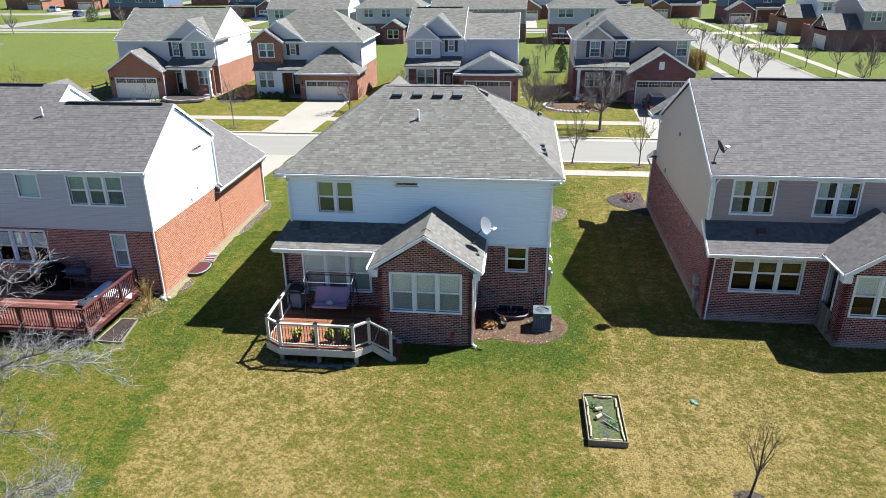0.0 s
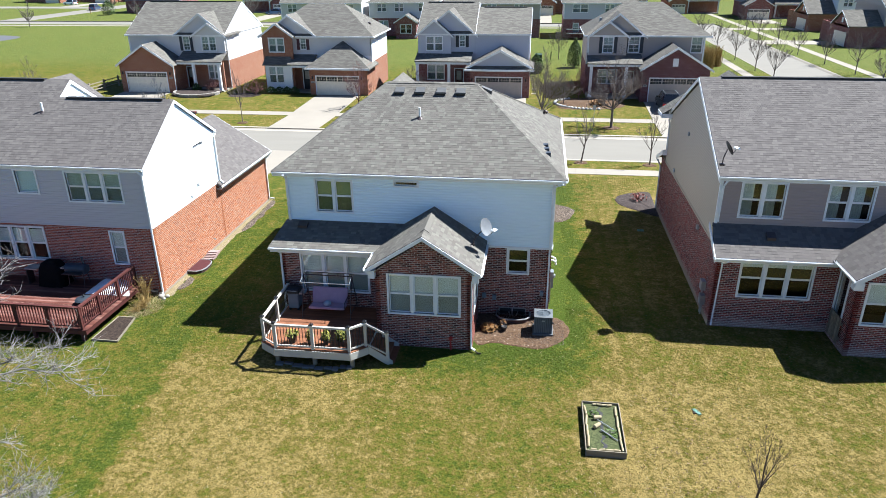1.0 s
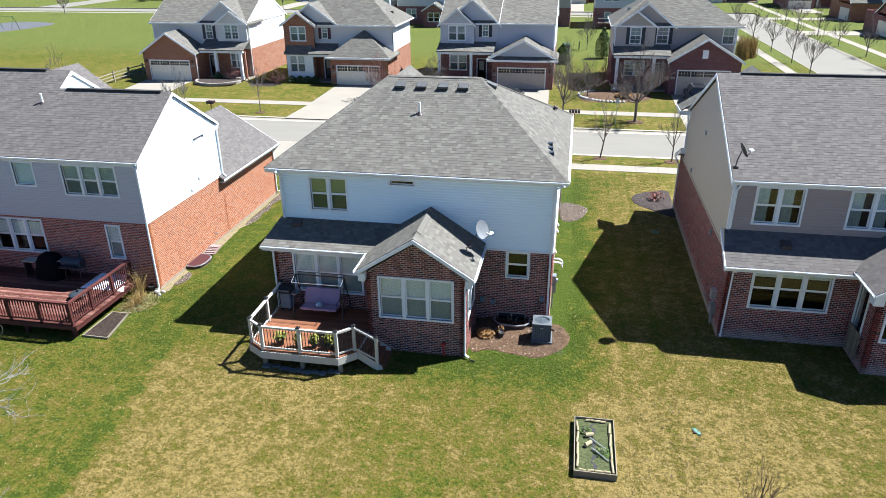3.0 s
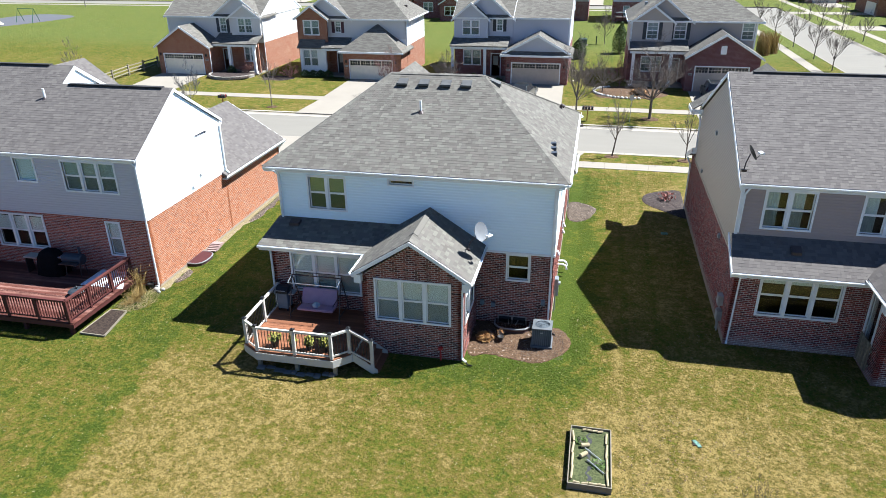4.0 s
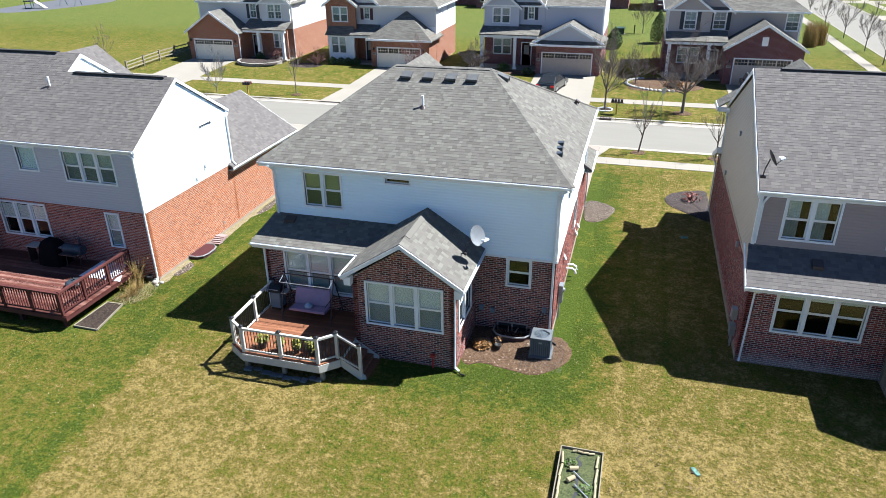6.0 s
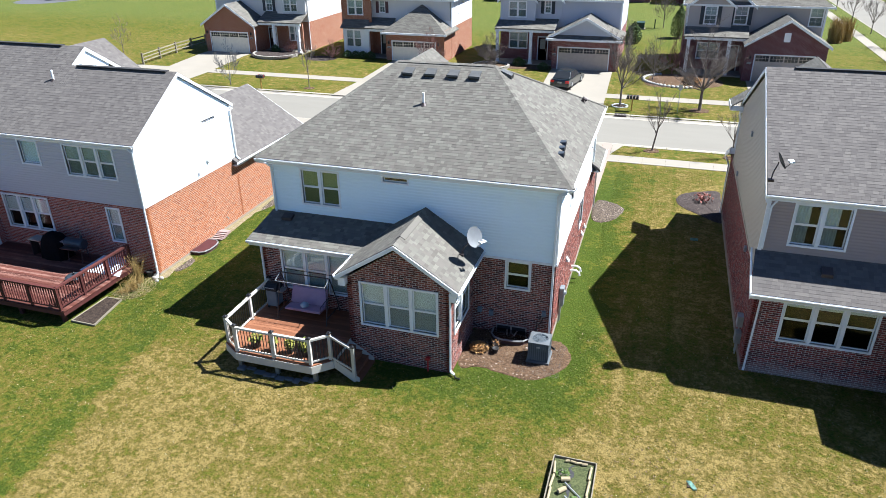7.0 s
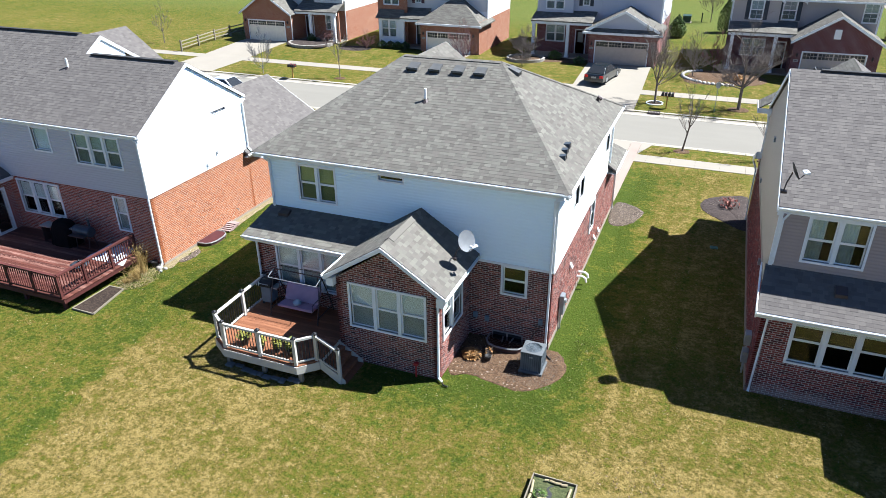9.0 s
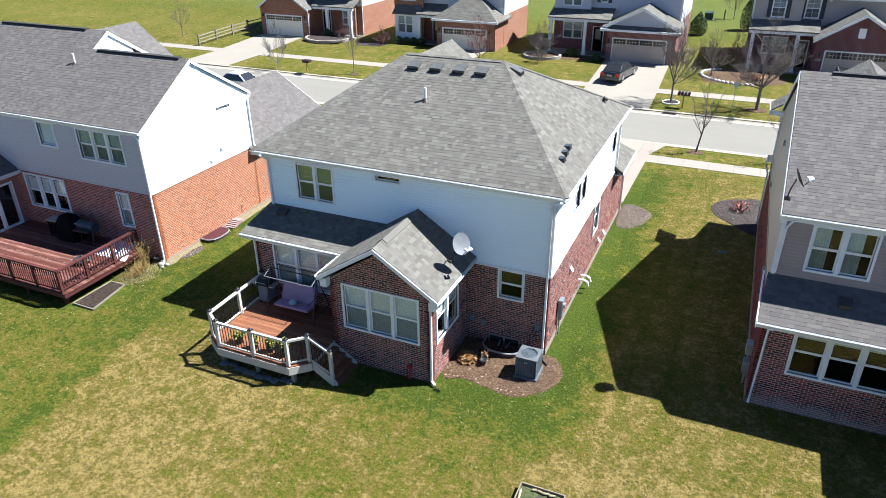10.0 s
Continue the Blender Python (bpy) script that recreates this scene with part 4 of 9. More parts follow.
        v = part("roof_vent", MB().add([(x, y - 0.15, z), (x + 0.24, y - 0.15, z - 0.16), (x + 0.24, y + 0.15, z - 0.16), (x, y + 0.15, z), (x + 0.22, y - 0.12, z + 0.02), (x + 0.22, y + 0.12, z + 0.02)],
                                       [(0, 4, 5, 3), (0, 1, 4), (3, 5, 2)]), VENTBLUE, h)
        part("louvre", MB().add([(x + 0.235, y - 0.14, z - 0.155), (x + 0.235, y + 0.14, z - 0.155), (x + 0.215, y + 0.11, z + 0.015), (x + 0.215, y - 0.11, z + 0.015), (x + 0.16, y - 0.12, z - 0.11), (x + 0.16, y + 0.12, z - 0.11)], [(0, 1, 2, 3), (0, 4, 5, 1)]), BLACKMET, v)
    vent_side(h, 8.12, 5.36, ze + ks * (e1 - 8.12), ks)
    part("roof_vent", MB().tube([(10.78, 9.13, ze + ks * (e1 - 10.78) - 0.05), (10.86, 9.13, ze + ks * (e1 - 10.86) + 0.2), (10.98, 9.13, ze + ks * (e1 - 10.98) + 0.18)], 0.09, 10), DARKMET, h)
    part("roof_vent", MB().slab([(0.52, -0.55, 4.05), (0.94, -0.55, 4.05), (0.94, -0.25, 4.15), (0.52, -0.25, 4.15)], (0, 0, -0.12)), DARKMET, h)
    # front wing
    roof(h, [(11.72, 10.9, 3.2), (11.72, 14.2, 3.2), (8.9, 12.2, 5.2), (8.9, 10.8, 5.2)], SHINGLE, seed=16)
    roof(h, [(11.72, 14.2, 3.2), (5.4, 14.2, 3.2), (8.9, 12.2, 5.2)], SHINGLE_FAR, real=False)
    roof(h, [(5.4, 14.2, 3.2), (5.4, 10.8, 3.2), (8.9, 10.8, 5.2), (8.9, 12.2, 5.2)], SHINGLE_FAR, real=False)
    gutter(h, (11.72, 10.9, 3.19), (11.72, 14.2, 3.19))
    brick_wall(h, "+y", 13.75, 5.6, 11.3, 0, 3.1, MB_FAR, real=False)
    brick_wall(h, "-x", 5.6, 10.7, 13.75, 0, 3.1, MB_FAR, real=False)
    part("soffit", MB().box(11.3, 10.9, 3.02, 11.7, 14.18, 3.06), TRIM, h)
    downspout(h, [(11.8, 14.0, 3.1), (11.36, 13.65, 2.8), (11.36, 13.65, 0.1)])
    downspout(h, [(11.4, 10.85, 6.1), (11.38, 10.85, 5.9), (11.38, 10.85, 3.6)])
    for pts in ([(8.42, -3.28, 0.07), (8.5, -3.36, 0.04), (8.66, -3.38, 0.04)], [(11.22, -0.16, 0.1), (11.35, -0.45, 0.07), (11.55, -0.65, 0.07)]):
        part("drain_hose", MB().tube(pts, 0.032, 8), BLACKMET, h, "black corrugated drain hose")
    # fittings on the walls
    for x, z, w in ((8.5, 0.95, 0.17), (8.95, 0.87, 0.16), (10.98, 1.17, 0.15)):
        b = part("utility_box", MB().box(x - w / 2, -0.12, z - 0.11, x + w / 2, -0.012, z + 0.11), BOXBLUE, h, bevel=0.01)
    part("cable", MB().tube([(10.98, -0.06, 1.06), (10.9, -0.08, 0.8), (10.75, -0.1, 0.62), (10.7, -0.3, 0.45), (10.95, -0.8, 0.35)], 0.018, 6).tube([(10.9, -0.05, 1.06), (10.72, -0.07, 0.75), (10.75, -0.1, 0.4), (11.0, -0.8, 0.3)], 0.014, 6), BLACKMET, h)
    part("hose_tap", MB().tube([(7.42, -3.1, 0.55), (7.42, -3.18, 0.55), (7.42, -3.2, 0.3), (7.43, -3.22, 0.02)], 0.035, 8).box(7.34, -3.24, 0.48, 7.5, -3.12, 0.56), RED, h)
    m = part("electric_meter", MB().box(11.33, 1.35, 0.75, 11.5, 1.7, 1.55), STEELG, h, bevel=0.015)
    part("meter_glass", MB().tube([(11.5, 1.52, 1.3), (11.58, 1.52, 1.3)], 0.09, 12), GALV, m)
    part("conduit", MB().tube([(11.38, 1.52, 0.75), (11.38, 1.52, 0.02)], 0.03, 8).tube([(11.38, 1.2, 1.1), (11.38, 1.2, 0.1)], 0.02, 6), GALV, h)
    for y, z in ((4.9, 0.55), (5.3, 0.55)):
        part("exhaust_pipe", MB().tube([(11.25, y, z), (11.55, y, z + 0.02), (11.68, y, z - 0.06), (11.72, y, z - 0.22)], 0.05, 8), TRIM, h)
    for y, z in ((3.1, 1.9), (8.4, 0.7), (9.5, 0.6)):
        part("wall_vent", MB().add([(11.31, y - 0.1, z), (11.31, y + 0.1, z), (11.31, y + 0.1, z + 0.2), (11.31, y - 0.1, z + 0.2), (11.43, y - 0.1, z), (11.43, y + 0.1, z)], [(0, 1, 5, 4), (2, 3, 4, 5), (0, 4, 3), (1, 2, 5)]), TRIM, h)
    return h


RED = plain("red_paint", (0.45, 0.03, 0.03), 0.4)
VENTBLUE = plain("vent_darkblue", (0.045, 0.055, 0.07), 0.55)
BOXBLUE = plain("box_bluegrey", (0.16, 0.21, 0.26), 0.5)
# olive of the lawn's reflection, painted into the upper window's blind
BLIND_LAWN = plain("blind_lawn_reflection", (0.36, 0.38, 0.17), 0.8, vary=0.05, scale=1.0)
main_house()
STEELP = plain("dish_grey", (0.20, 0.21, 0.225), 0.6)
satellite_dish("satellite_dish", (8.1, -1.25, 3.86), (8.60, -1.5, 4.70), (0.78, -0.48, 0.36), 0.37, STEELP, "round grey satellite dish on the edge of the porch roof")


# ---- the house with the orange side wall ----
def left_house():
    h = empty("house", (-12.5, 4.0, 0), "orange brick and pale siding house with taupe gable roof", "house")
    X, Y, YB = -6.58, 0.1, 7.15
    t1, w2, t4, w3 = (-10.28, -7.72, 4.54, 5.86), (-8.69, -8.08, 1.53, 3.08), (-14.62, -12.06, 1.55, 3.12), (-12.74, -11.76, 4.85, 5.88)
    door = (-1.95, -0.36, 0.66, 2.72)
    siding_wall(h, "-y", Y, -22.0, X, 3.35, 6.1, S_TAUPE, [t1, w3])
    XI, YI = -15.2, -2.4
    brick_wall(h, "-y", Y, XI, X, 0.0, 3.33, MB_LEFT_SHADE, [w2, t4])
    brick_wall(h, "-y", YI, -22.0, XI, 0.0, 3.25, MB_LEFT_SHADE, real=False)
    brick_wall(h, "+x", XI, YI, Y, 0.0, 3.25, MB_LEFT_SHADE, [door])
    window(h, "+x", XI, *door, units=2, blind=0.0, split=False)
    window(h, "-y", Y, *t1, units=3, blind=1.0, bcol=CURTAIN)
    window(h, "-y", Y, *w2, blind=1.0)
    window(h, "-y", Y, *t4, units=3, blind=0.52)
    window(h, "-y", Y, *w3, blind=1.0, split=False, bcol=BLIND_SKYBLUE)
    slotv = (4.8, 5.8, 5.78, 5.92)
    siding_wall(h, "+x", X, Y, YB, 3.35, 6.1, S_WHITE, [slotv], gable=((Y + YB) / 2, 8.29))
    window(h, "+x", X, *slotv, blind=0.0, split=False, casing=0.035)
    brick_wall(h, "+x", X, Y, 13.7, 0.0, 3.33, MB_LEFT_SUN, mortar=MORTAR_P)
    siding_wall(h, "+y", YB, -22.0, X, 0, 6.1, S_TAUPE, real=False)
    siding_wall(h, "-x", -22.0, Y, YB, 0, 6.1, S_TAUPE, real=False)
    part("band_board", MB().box(XI, Y - 0.05, 3.31, X, Y, 3.37), S_TAUPE, h)
    part("band_board", MB().box(X, Y, 3.31, X + 0.04, YB, 3.37), TRIM, h)
    part("corner_board", MB().box(X - 0.08, Y - 0.035, 3.37, X + 0.035, Y + 0.08, 6.1), TRIM, h)
    part("corner_board", MB().box(X - 0.02, YB - 0.09, 3.37, X + 0.035, YB + 0.03, 6.1), TRIM, h)
    part("foundation", MB().box(-22, Y + 0.02, -0.2, X + 0.02, 13.7, 0.12), CONC_P, h)
    floors(h, -21.9, X - 0.15, Y + 0.1, YB - 0.1, (0.2, 3.0, 6.0))
    # added dark backdrop, set back from the rear windows
    part("inner_wall", MB().box(-21.8, Y + 2.4, 0.4, X - 0.2, Y + 2.52, 6.0), ROOM, h)
    xe, y0, y1, ze, zr, yr = X + 0.07, Y - 0.06, YB + 0.22, 6.16, 8.47, 3.62
    roof(h, [(-22.4, y0, ze), (xe, y0, ze), (xe, yr, zr), (-22.4, yr, zr)], SHINGLE_T, seed=21)
    roof(h, [(xe, y1, ze), (-22.4, y1, ze), (-22.4, yr, zr), (xe, yr, zr)], SHINGLE_FAR, real=False)
    mb = MB().box(-11.9, yr - 0.13, zr - 0.03, xe - 0.5, yr + 0.13, zr + 0.035)
    part("ridge_vent", mb, RIDGE, h)
    gable_trim(h, (xe, y0, ze), (xe, yr, zr), (xe, y1, ze), 0.17, 0.03)
    part("eave_return", MB().box(X, y0, ze - 0.3, xe, Y, ze - 0.05), TRIM, h)
    part("eave_return", MB().box(X, YB, ze - 0.3, xe, y1, ze - 0.05), TRIM, h)
    # the taller part
    xg, zt = -12.33, 9.14
    kk = (zr - ze) / (yr - y0)
    yt = y0 + (zt - ze) / kk
    roof(h, [(-22.4, yr, zr), (xg, yr, zr), (xg, yt, zt), (-22.4, yt, zt)], SHINGLE_T, seed=22)
    roof(h, [(xg, yt + 4.0, zt - 4.0 * kk), (-22.4, yt + 4.0, zt - 4.0 * kk), (-22.4, yt, zt), (xg, yt, zt)], SHINGLE_FAR, real=False)
    siding_wall(h, "+x", xg - 0.05, yr - 0.3, 2 * yt - yr + 0.3, 7.6, zt - 0.12 - kk * (yt - yr + 0.3), S_WHITE, gable=(yt, zt - 0.12))
    gable_trim(h, (xg, yr - 0.2, zr - 0.2 * kk), (xg, yt, zt), (xg, yt + 4.0, zt - 4.0 * kk), 0.2, 0.03)
    part("ridge_vent", MB().box(-19.5, yt - 0.13, zt - 0.03, -13.6, yt + 0.13, zt + 0.035), RIDGE, h)
    # front gable
    roof(h, [(-12.75, 9.85, 6.25), (-12.75, 5.6, 6.25), (-15.9, 5.6, 8.58), (-15.9, 9.85, 8.58)], SHINGLE_T, seed=26)
    roof(h, [(-19.05, 5.6, 6.25), (-19.05, 9.85, 6.25), (-15.9, 9.85, 8.58), (-15.9, 5.6, 8.58)], SHINGLE_FAR, real=False)
    siding_wall(h, "+y", 9.5, -18.8, -13.0, 3.3, 6.2, S_TAUPE, gable=(-15.9, 8.4), real=False)
    siding_wall(h, "+x", -13.0, YB, 9.5, 3.3, 6.2, S_TAUPE, real=False)
    gutter(h, (-22.4, y0, ze - 0.02), (xe, y0, ze - 0.02))
    fascia(h, (-22.4, y0 + 0.02, ze - 0.01), (xe, y0 + 0.02, ze - 0.01))
    part("soffit", MB().box(-22.3, y0 + 0.03, ze - 0.2, xe - 0.03, Y, ze - 0.16), TRIM, h)
    # garage wing with its gable towards the street
    zw, xw, xr, zp, yw = 3.22, X + 0.3, -9.85, 5.46, 14.05
    roof(h, [(xw, 6.75, zw), (xw, yw, zw), (xr, yw, zp), (xr, 6.75, zp)], SHINGLE_T, seed=24)
    roof(h, [(2 * xr - xw, yw, zw), (2 * xr - xw, 6.75, zw), (xr, 6.75, zp), (xr, yw, zp)], SHINGLE_FAR, real=False)
    caps(h, (xr, 7.2, zp), (xr, yw, zp), SHINGLE_T, 0.66)
    gutter(h, (xw, 6.75, zw - 0.02), (xw, yw, zw - 0.02))
    fascia(h, (xw - 0.02, 6.75, zw - 0.01), (xw - 0.02, yw, zw - 0.01), 0.2)
    part("soffit", MB().box(X, 6.75, zw - 0.22, xw - 0.02, yw - 0.05, zw - 0.18), TRIM, h)
    part("rake_board", MB().slab([(xw, yw, zw), (xr, yw, zp), (xr, yw, zp - 0.2), (xw, yw, zw - 0.2)], (0, 0.03, 0)), TRIM, h)
    brick_wall(h, "+y", 13.7, -13.1, X, 0, 3.1, MB_FAR, gable=(xr, 5.2), real=False)
    brick_wall(h, "-x", -13.1, 7.4, 13.7, 0, 3.1, MB_FAR, real=False)
    downspout(h, [(X + 0.36, yw - 0.08, 3.1), (X + 0.08, 13.6, 2.8), (X + 0.06, 13.6, 0.2), (X + 0.35, 13.75, 0.08)])
    downspout(h, [(xe - 0.25, y0 - 0.05, 6.05), (X + 0.0, Y - 0.08, 5.85), (X + 0.0, Y - 0.08, 3.4), (X - 0.0, Y - 0.1, 3.3), (X - 0.0, Y - 0.1, 0.15), (X + 0.12, Y - 0.3, 0.08)])
    downspout(h, [(xe - 0.05, y1 + 0.03, 6.05), (X + 0.08, YB - 0.05, 5.8), (X + 0.08, YB - 0.05, 3.45), (X + 0.3, YB - 0.1, 3.3)])
    vent_pipe(h, -12.75, 2.83, ze + kk * (2.78 - y0))
    for y, z in ((3.95, 3.56), (4.75, 3.94)):
        part("wall_vent", MB().box(X + 0.02, y - 0.05, z - 0.05, X + 0.08, y + 0.05, z + 0.05).tube([(X + 0.06, y, z), (X + 0.1, y, z - 0.1)], 0.035, 8), GALV, h)
    part("hose_tap", MB().tube([(X, 5.6, 0.6), (X + 0.1, 5.6, 0.6), (X + 0.12, 5.6, 0.5)], 0.03, 6), GALV, h)
    # roof of the garden room, its eave above the sliding door
    roof(h, [(XI + 0.3, YI - 0.35, 3.3), (XI + 0.3, Y, 3.3), (-17.3, Y, 4.7), (-17.3, YI - 0.35, 4.7)], SHINGLE_T, seed=27, thick=0.1)
    roof(h, [(-19.7, Y, 3.3), (-19.7, YI - 0.35, 3.3), (-17.3, YI - 0.35, 4.7), (-17.3, Y, 4.7)], SHINGLE_FAR, real=False, thick=0.1)
    gutter(h, (XI + 0.3, YI - 0.35, 3.28), (XI + 0.3, Y - 0.02, 3.28))
    part("soffit", MB().box(XI, YI - 0.3, 3.1, XI + 0.28, Y, 3.14), TRIM, h)
    return h


# blind with the pane's cyan sky reflection put into its colour
BLIND_SKYBLUE = plain("blind_sky_reflection", (0.60, 0.74, 0.78), 0.8, vary=0.05, scale=1.0)
CURTAIN_W = plain("curtain_white", (0.62, 0.70, 0.68), 0.9, vary=0.15, scale=6)
CURTAIN = plain("curtain_grey", (0.42, 0.52, 0.50), 0.9, vary=0.15, scale=6)
# the left house's same brick, with shade put into the colour for rear walls
MB_LEFT_SHADE = bricks_mat("brick_left_shaded", [(0.0, (0.125, 0.034, 0.026)), (0.3, (0.25, 0.066, 0.046)), (0.6, (0.345, 0.093, 0.062)), (0.85, (0.42, 0.122, 0.082)), (1.0, (0.16, 0.045, 0.034))])
left_house()


# ---- the house with the tan side wall ----
def right_house():
    h = empty("house", (23.5, 7.0, 0), "wine-red brick and tan siding house with taupe gable roof", "house")
    X, XE, Y, YU, YB = 18.03, 29.6, 0.1, 1.33, 13.4
    tri, dr = (19.02, 21.8, 1.5, 3.12), (-1.0, -0.2, 0.9, 2.95)
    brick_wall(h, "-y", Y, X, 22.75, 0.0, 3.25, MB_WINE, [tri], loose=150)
    window(h, "-y", Y, *tri, units=3, blind=0.22)
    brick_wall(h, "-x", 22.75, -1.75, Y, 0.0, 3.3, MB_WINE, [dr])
    window(h, "-x", 22.75, *dr, blind=0.0, split=False)
    bw = (23.0 + 0.12, 25.9, 1.45, 3.15)
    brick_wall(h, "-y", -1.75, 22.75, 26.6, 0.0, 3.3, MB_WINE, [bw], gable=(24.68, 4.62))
    window(h, "-y", -1.75, *bw, units=3, blind=0.5)
    brick_wall(h, "-y", Y, 26.6, XE, 0.0, 3.25, MB_WINE, real=False)
    brick_wall(h, "+x", 26.6, -1.75, Y, 0.0, 3.3, MB_WINE, real=False)
    brick_wall(h, "-x", X, Y, 14.75, 0.0, 3.4, MB_WINE)
    u1, u2 = (18.92, 20.58, 4.55, 6.0), (22.28, 23.95, 4.55, 6.0)
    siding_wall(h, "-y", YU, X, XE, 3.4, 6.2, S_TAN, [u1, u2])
    for u in (u1, u2):
        window(h, "-y", YU, *u, units=2, blind=1.0, bcol=CURTAIN_W, drape=0.62)
    # side wall takes the tan siding's copy with bounced light in its colour
    siding_wall(h, "-x", X, YU, YB, 3.42, 6.15, S_TAN_BOUNCE, gable=((YU + YB) / 2, 9.0))
    siding_wall(h, "+x", XE, YU, YB, 0, 6.15, S_TAN, real=False)
    siding_wall(h, "+y", YB, X, XE, 0, 6.15, S_TAN, real=False)
    part("band_board", MB().box(X - 0.05, Y, 3.36, X, YB, 3.45), S_TAN_BOUNCE, h)
    part("corner_board", MB().box(X - 0.035, YU - 0.035, 4.2, X + 0.08, YU + 0.07, 6.15), TRIM, h)
    part("foundation", MB().box(X - 0.02, Y + 0.02, -0.2, XE, 14.75, 0.25), CONC_P, h)
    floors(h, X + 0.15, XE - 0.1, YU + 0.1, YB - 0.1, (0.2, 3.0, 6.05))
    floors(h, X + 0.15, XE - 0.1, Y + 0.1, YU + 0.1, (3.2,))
    # added wall that only darkens the view through the rear windows
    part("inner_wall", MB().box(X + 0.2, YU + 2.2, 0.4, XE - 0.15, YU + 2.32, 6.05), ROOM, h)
    x0, y0, y1, ze, zr, yr = X - 0.10, 1.28, YB + 0.2, 6.26, 9.25, 7.36
    roof(h, [(x0, y0, ze), (XE + 0.2, y0, ze), (XE + 0.2, yr, zr), (x0, yr, zr)], SHINGLE_T, seed=31)
    roof(h, [(XE + 0.2, y1, ze), (x0, y1, ze), (x0, yr, zr), (XE + 0.2, yr, zr)], SHINGLE_FAR, real=False)
    part("ridge_vent", MB().box(x0 + 1.0, yr - 0.12, zr - 0.03, XE - 0.5, yr + 0.12, zr + 0.035), RIDGE, h)
    gable_trim(h, (x0, y0, ze), (x0, yr, zr), (x0, y1, ze), 0.2, 0.03, -1)
    part("eave_return", MB().box(x0, YB - 0.25, ze - 0.35, X, y1, ze - 0.05), TRIM, h)
    part("eave_return", MB().box(x0, y0, ze - 0.3, X, YU, ze - 0.08), TRIM, h)
    # eave that turns the corner at the street side, and the roofs behind the ridge
    roof(h, [(X - 0.58, 14.4, 6.28), (X - 0.58, 13.0, 6.28), (X + 0.9, 13.0, 7.3), (X + 0.9, 14.4, 7.3)], SHINGLE_FAR, real=False, thick=0.06)
    part("fascia", MB().box(X - 0.60, 12.98, 6.04, X - 0.02, 13.02, 6.26).box(X - 0.62, 12.98, 6.04, X - 0.58, 14.4, 6.26), TRIM, h)
    roof(h, [(18.3, 13.3, 7.0), (18.3, 8.4, 7.0), (20.72, 8.4, 8.68), (20.72, 13.3, 8.68)], SHINGLE_FAR, real=False)
    roof(h, [(23.14, 8.4, 7.0), (23.14, 13.3, 7.0), (20.72, 13.3, 8.68), (20.72, 8.4, 8.68)], SHINGLE_T, seed=37)
    roof(h, [(XE, 15.2, 3.3), (X - 0.25, 15.2, 3.3), (X - 0.25, 13.4, 4.1), (XE, 13.4, 4.1)], SHINGLE_FAR, real=False)
    brick_wall(h, "+y", 14.75, X, XE, 0.0, 3.3, MB_WINE, real=False)
    part("rake_board", MB().slab([(X - 0.27, 13.3, 4.12), (X - 0.27, 15.2, 3.28), (X - 0.27, 15.2, 3.04), (X - 0.27, 13.3, 3.86)], (0.035, 0, 0)), TRIM, h)
    part("fascia", MB().slab([(X - 0.26, 13.3, 4.1), (X + 0.0, 13.3, 4.1), (X + 0.0, 13.3, 3.8), (X - 0.26, 13.3, 3.8)], (0, 0.03, 0)), TRIM, h)
    downspout(h, [(X - 0.22, 15.0, 3.1), (X - 0.07, 14.6, 2.8), (X - 0.07, 14.6, 0.1)])
    gutter(h, (x0, y0, ze - 0.02), (XE + 0.2, y0, ze - 0.02))
    fascia(h, (x0, y0 + 0.02, ze - 0.01), (XE + 0.2, y0 + 0.02, ze - 0.01))
    part("soffit", MB().box(x0 + 0.02, y0 + 0.03, ze - 0.2, XE, YU, ze - 0.16), TRIM, h)
    # lean-to and gable of the garden room
    roof(h, [(X - 0.22, -0.3, 3.32), (23.6, -0.3, 3.32), (23.6, YU, 4.22), (X - 0.1, YU, 4.22)], SHINGLE_T, seed=33, thick=0.1)
    gutter(h, (X - 0.22, -0.3, 3.31), (22.4, -0.3, 3.31))
    part("soffit", MB().box(X - 0.2, -0.28, 3.12, 22.5, Y, 3.16), TRIM, h)
    part("soffit", MB().box(X - 0.2, -0.28, 3.16, 22.5, -0.24, 3.28), TRIM, h)
    part("frieze_board", MB().box(X, Y - 0.04, 3.14, 22.7, Y, 3.26), TRIM, h)
    part("rake_board", MB().slab([(X - 0.24, -0.3, 3.33), (X - 0.24, YU, 4.25), (X - 0.24, YU, 4.05), (X - 0.24, -0.3, 3.1)], (0.04, 0, 0)), TRIM, h)
    zl, zp, xl, xr_, yf = 3.42, 4.95, 22.42, 26.94, -2.1
    roof(h, [(xl, YU, zl), (xl, yf, zl), (24.68, yf, zp), (24.68, YU, zp)], SHINGLE_T, seed=34, thick=0.1)
    roof(h, [(xr_, yf, zl), (xr_, YU, zl), (24.68, YU, zp), (24.68, yf, zp)], SHINGLE_T, seed=35, thick=0.1)
    caps(h, (24.68, yf, zp), (24.68, YU, zp), SHINGLE_T, 0.66)
    gable_trim(h, (xl, yf, zl), (24.68, yf, zp), (xr_, yf, zl), 0.24)
    part("eave_return", MB().box(xl, yf, zl - 0.42, xl + 0.34, -1.76, zl - 0.1), TRIM, h)
    gutter(h, (xl, -0.2, zl - 0.02), (xl, yf, zl - 0.02))
    part("soffit", MB().box(xl + 0.02, yf + 0.02, zl - 0.2, 22.75, Y, zl - 0.16), TRIM, h)
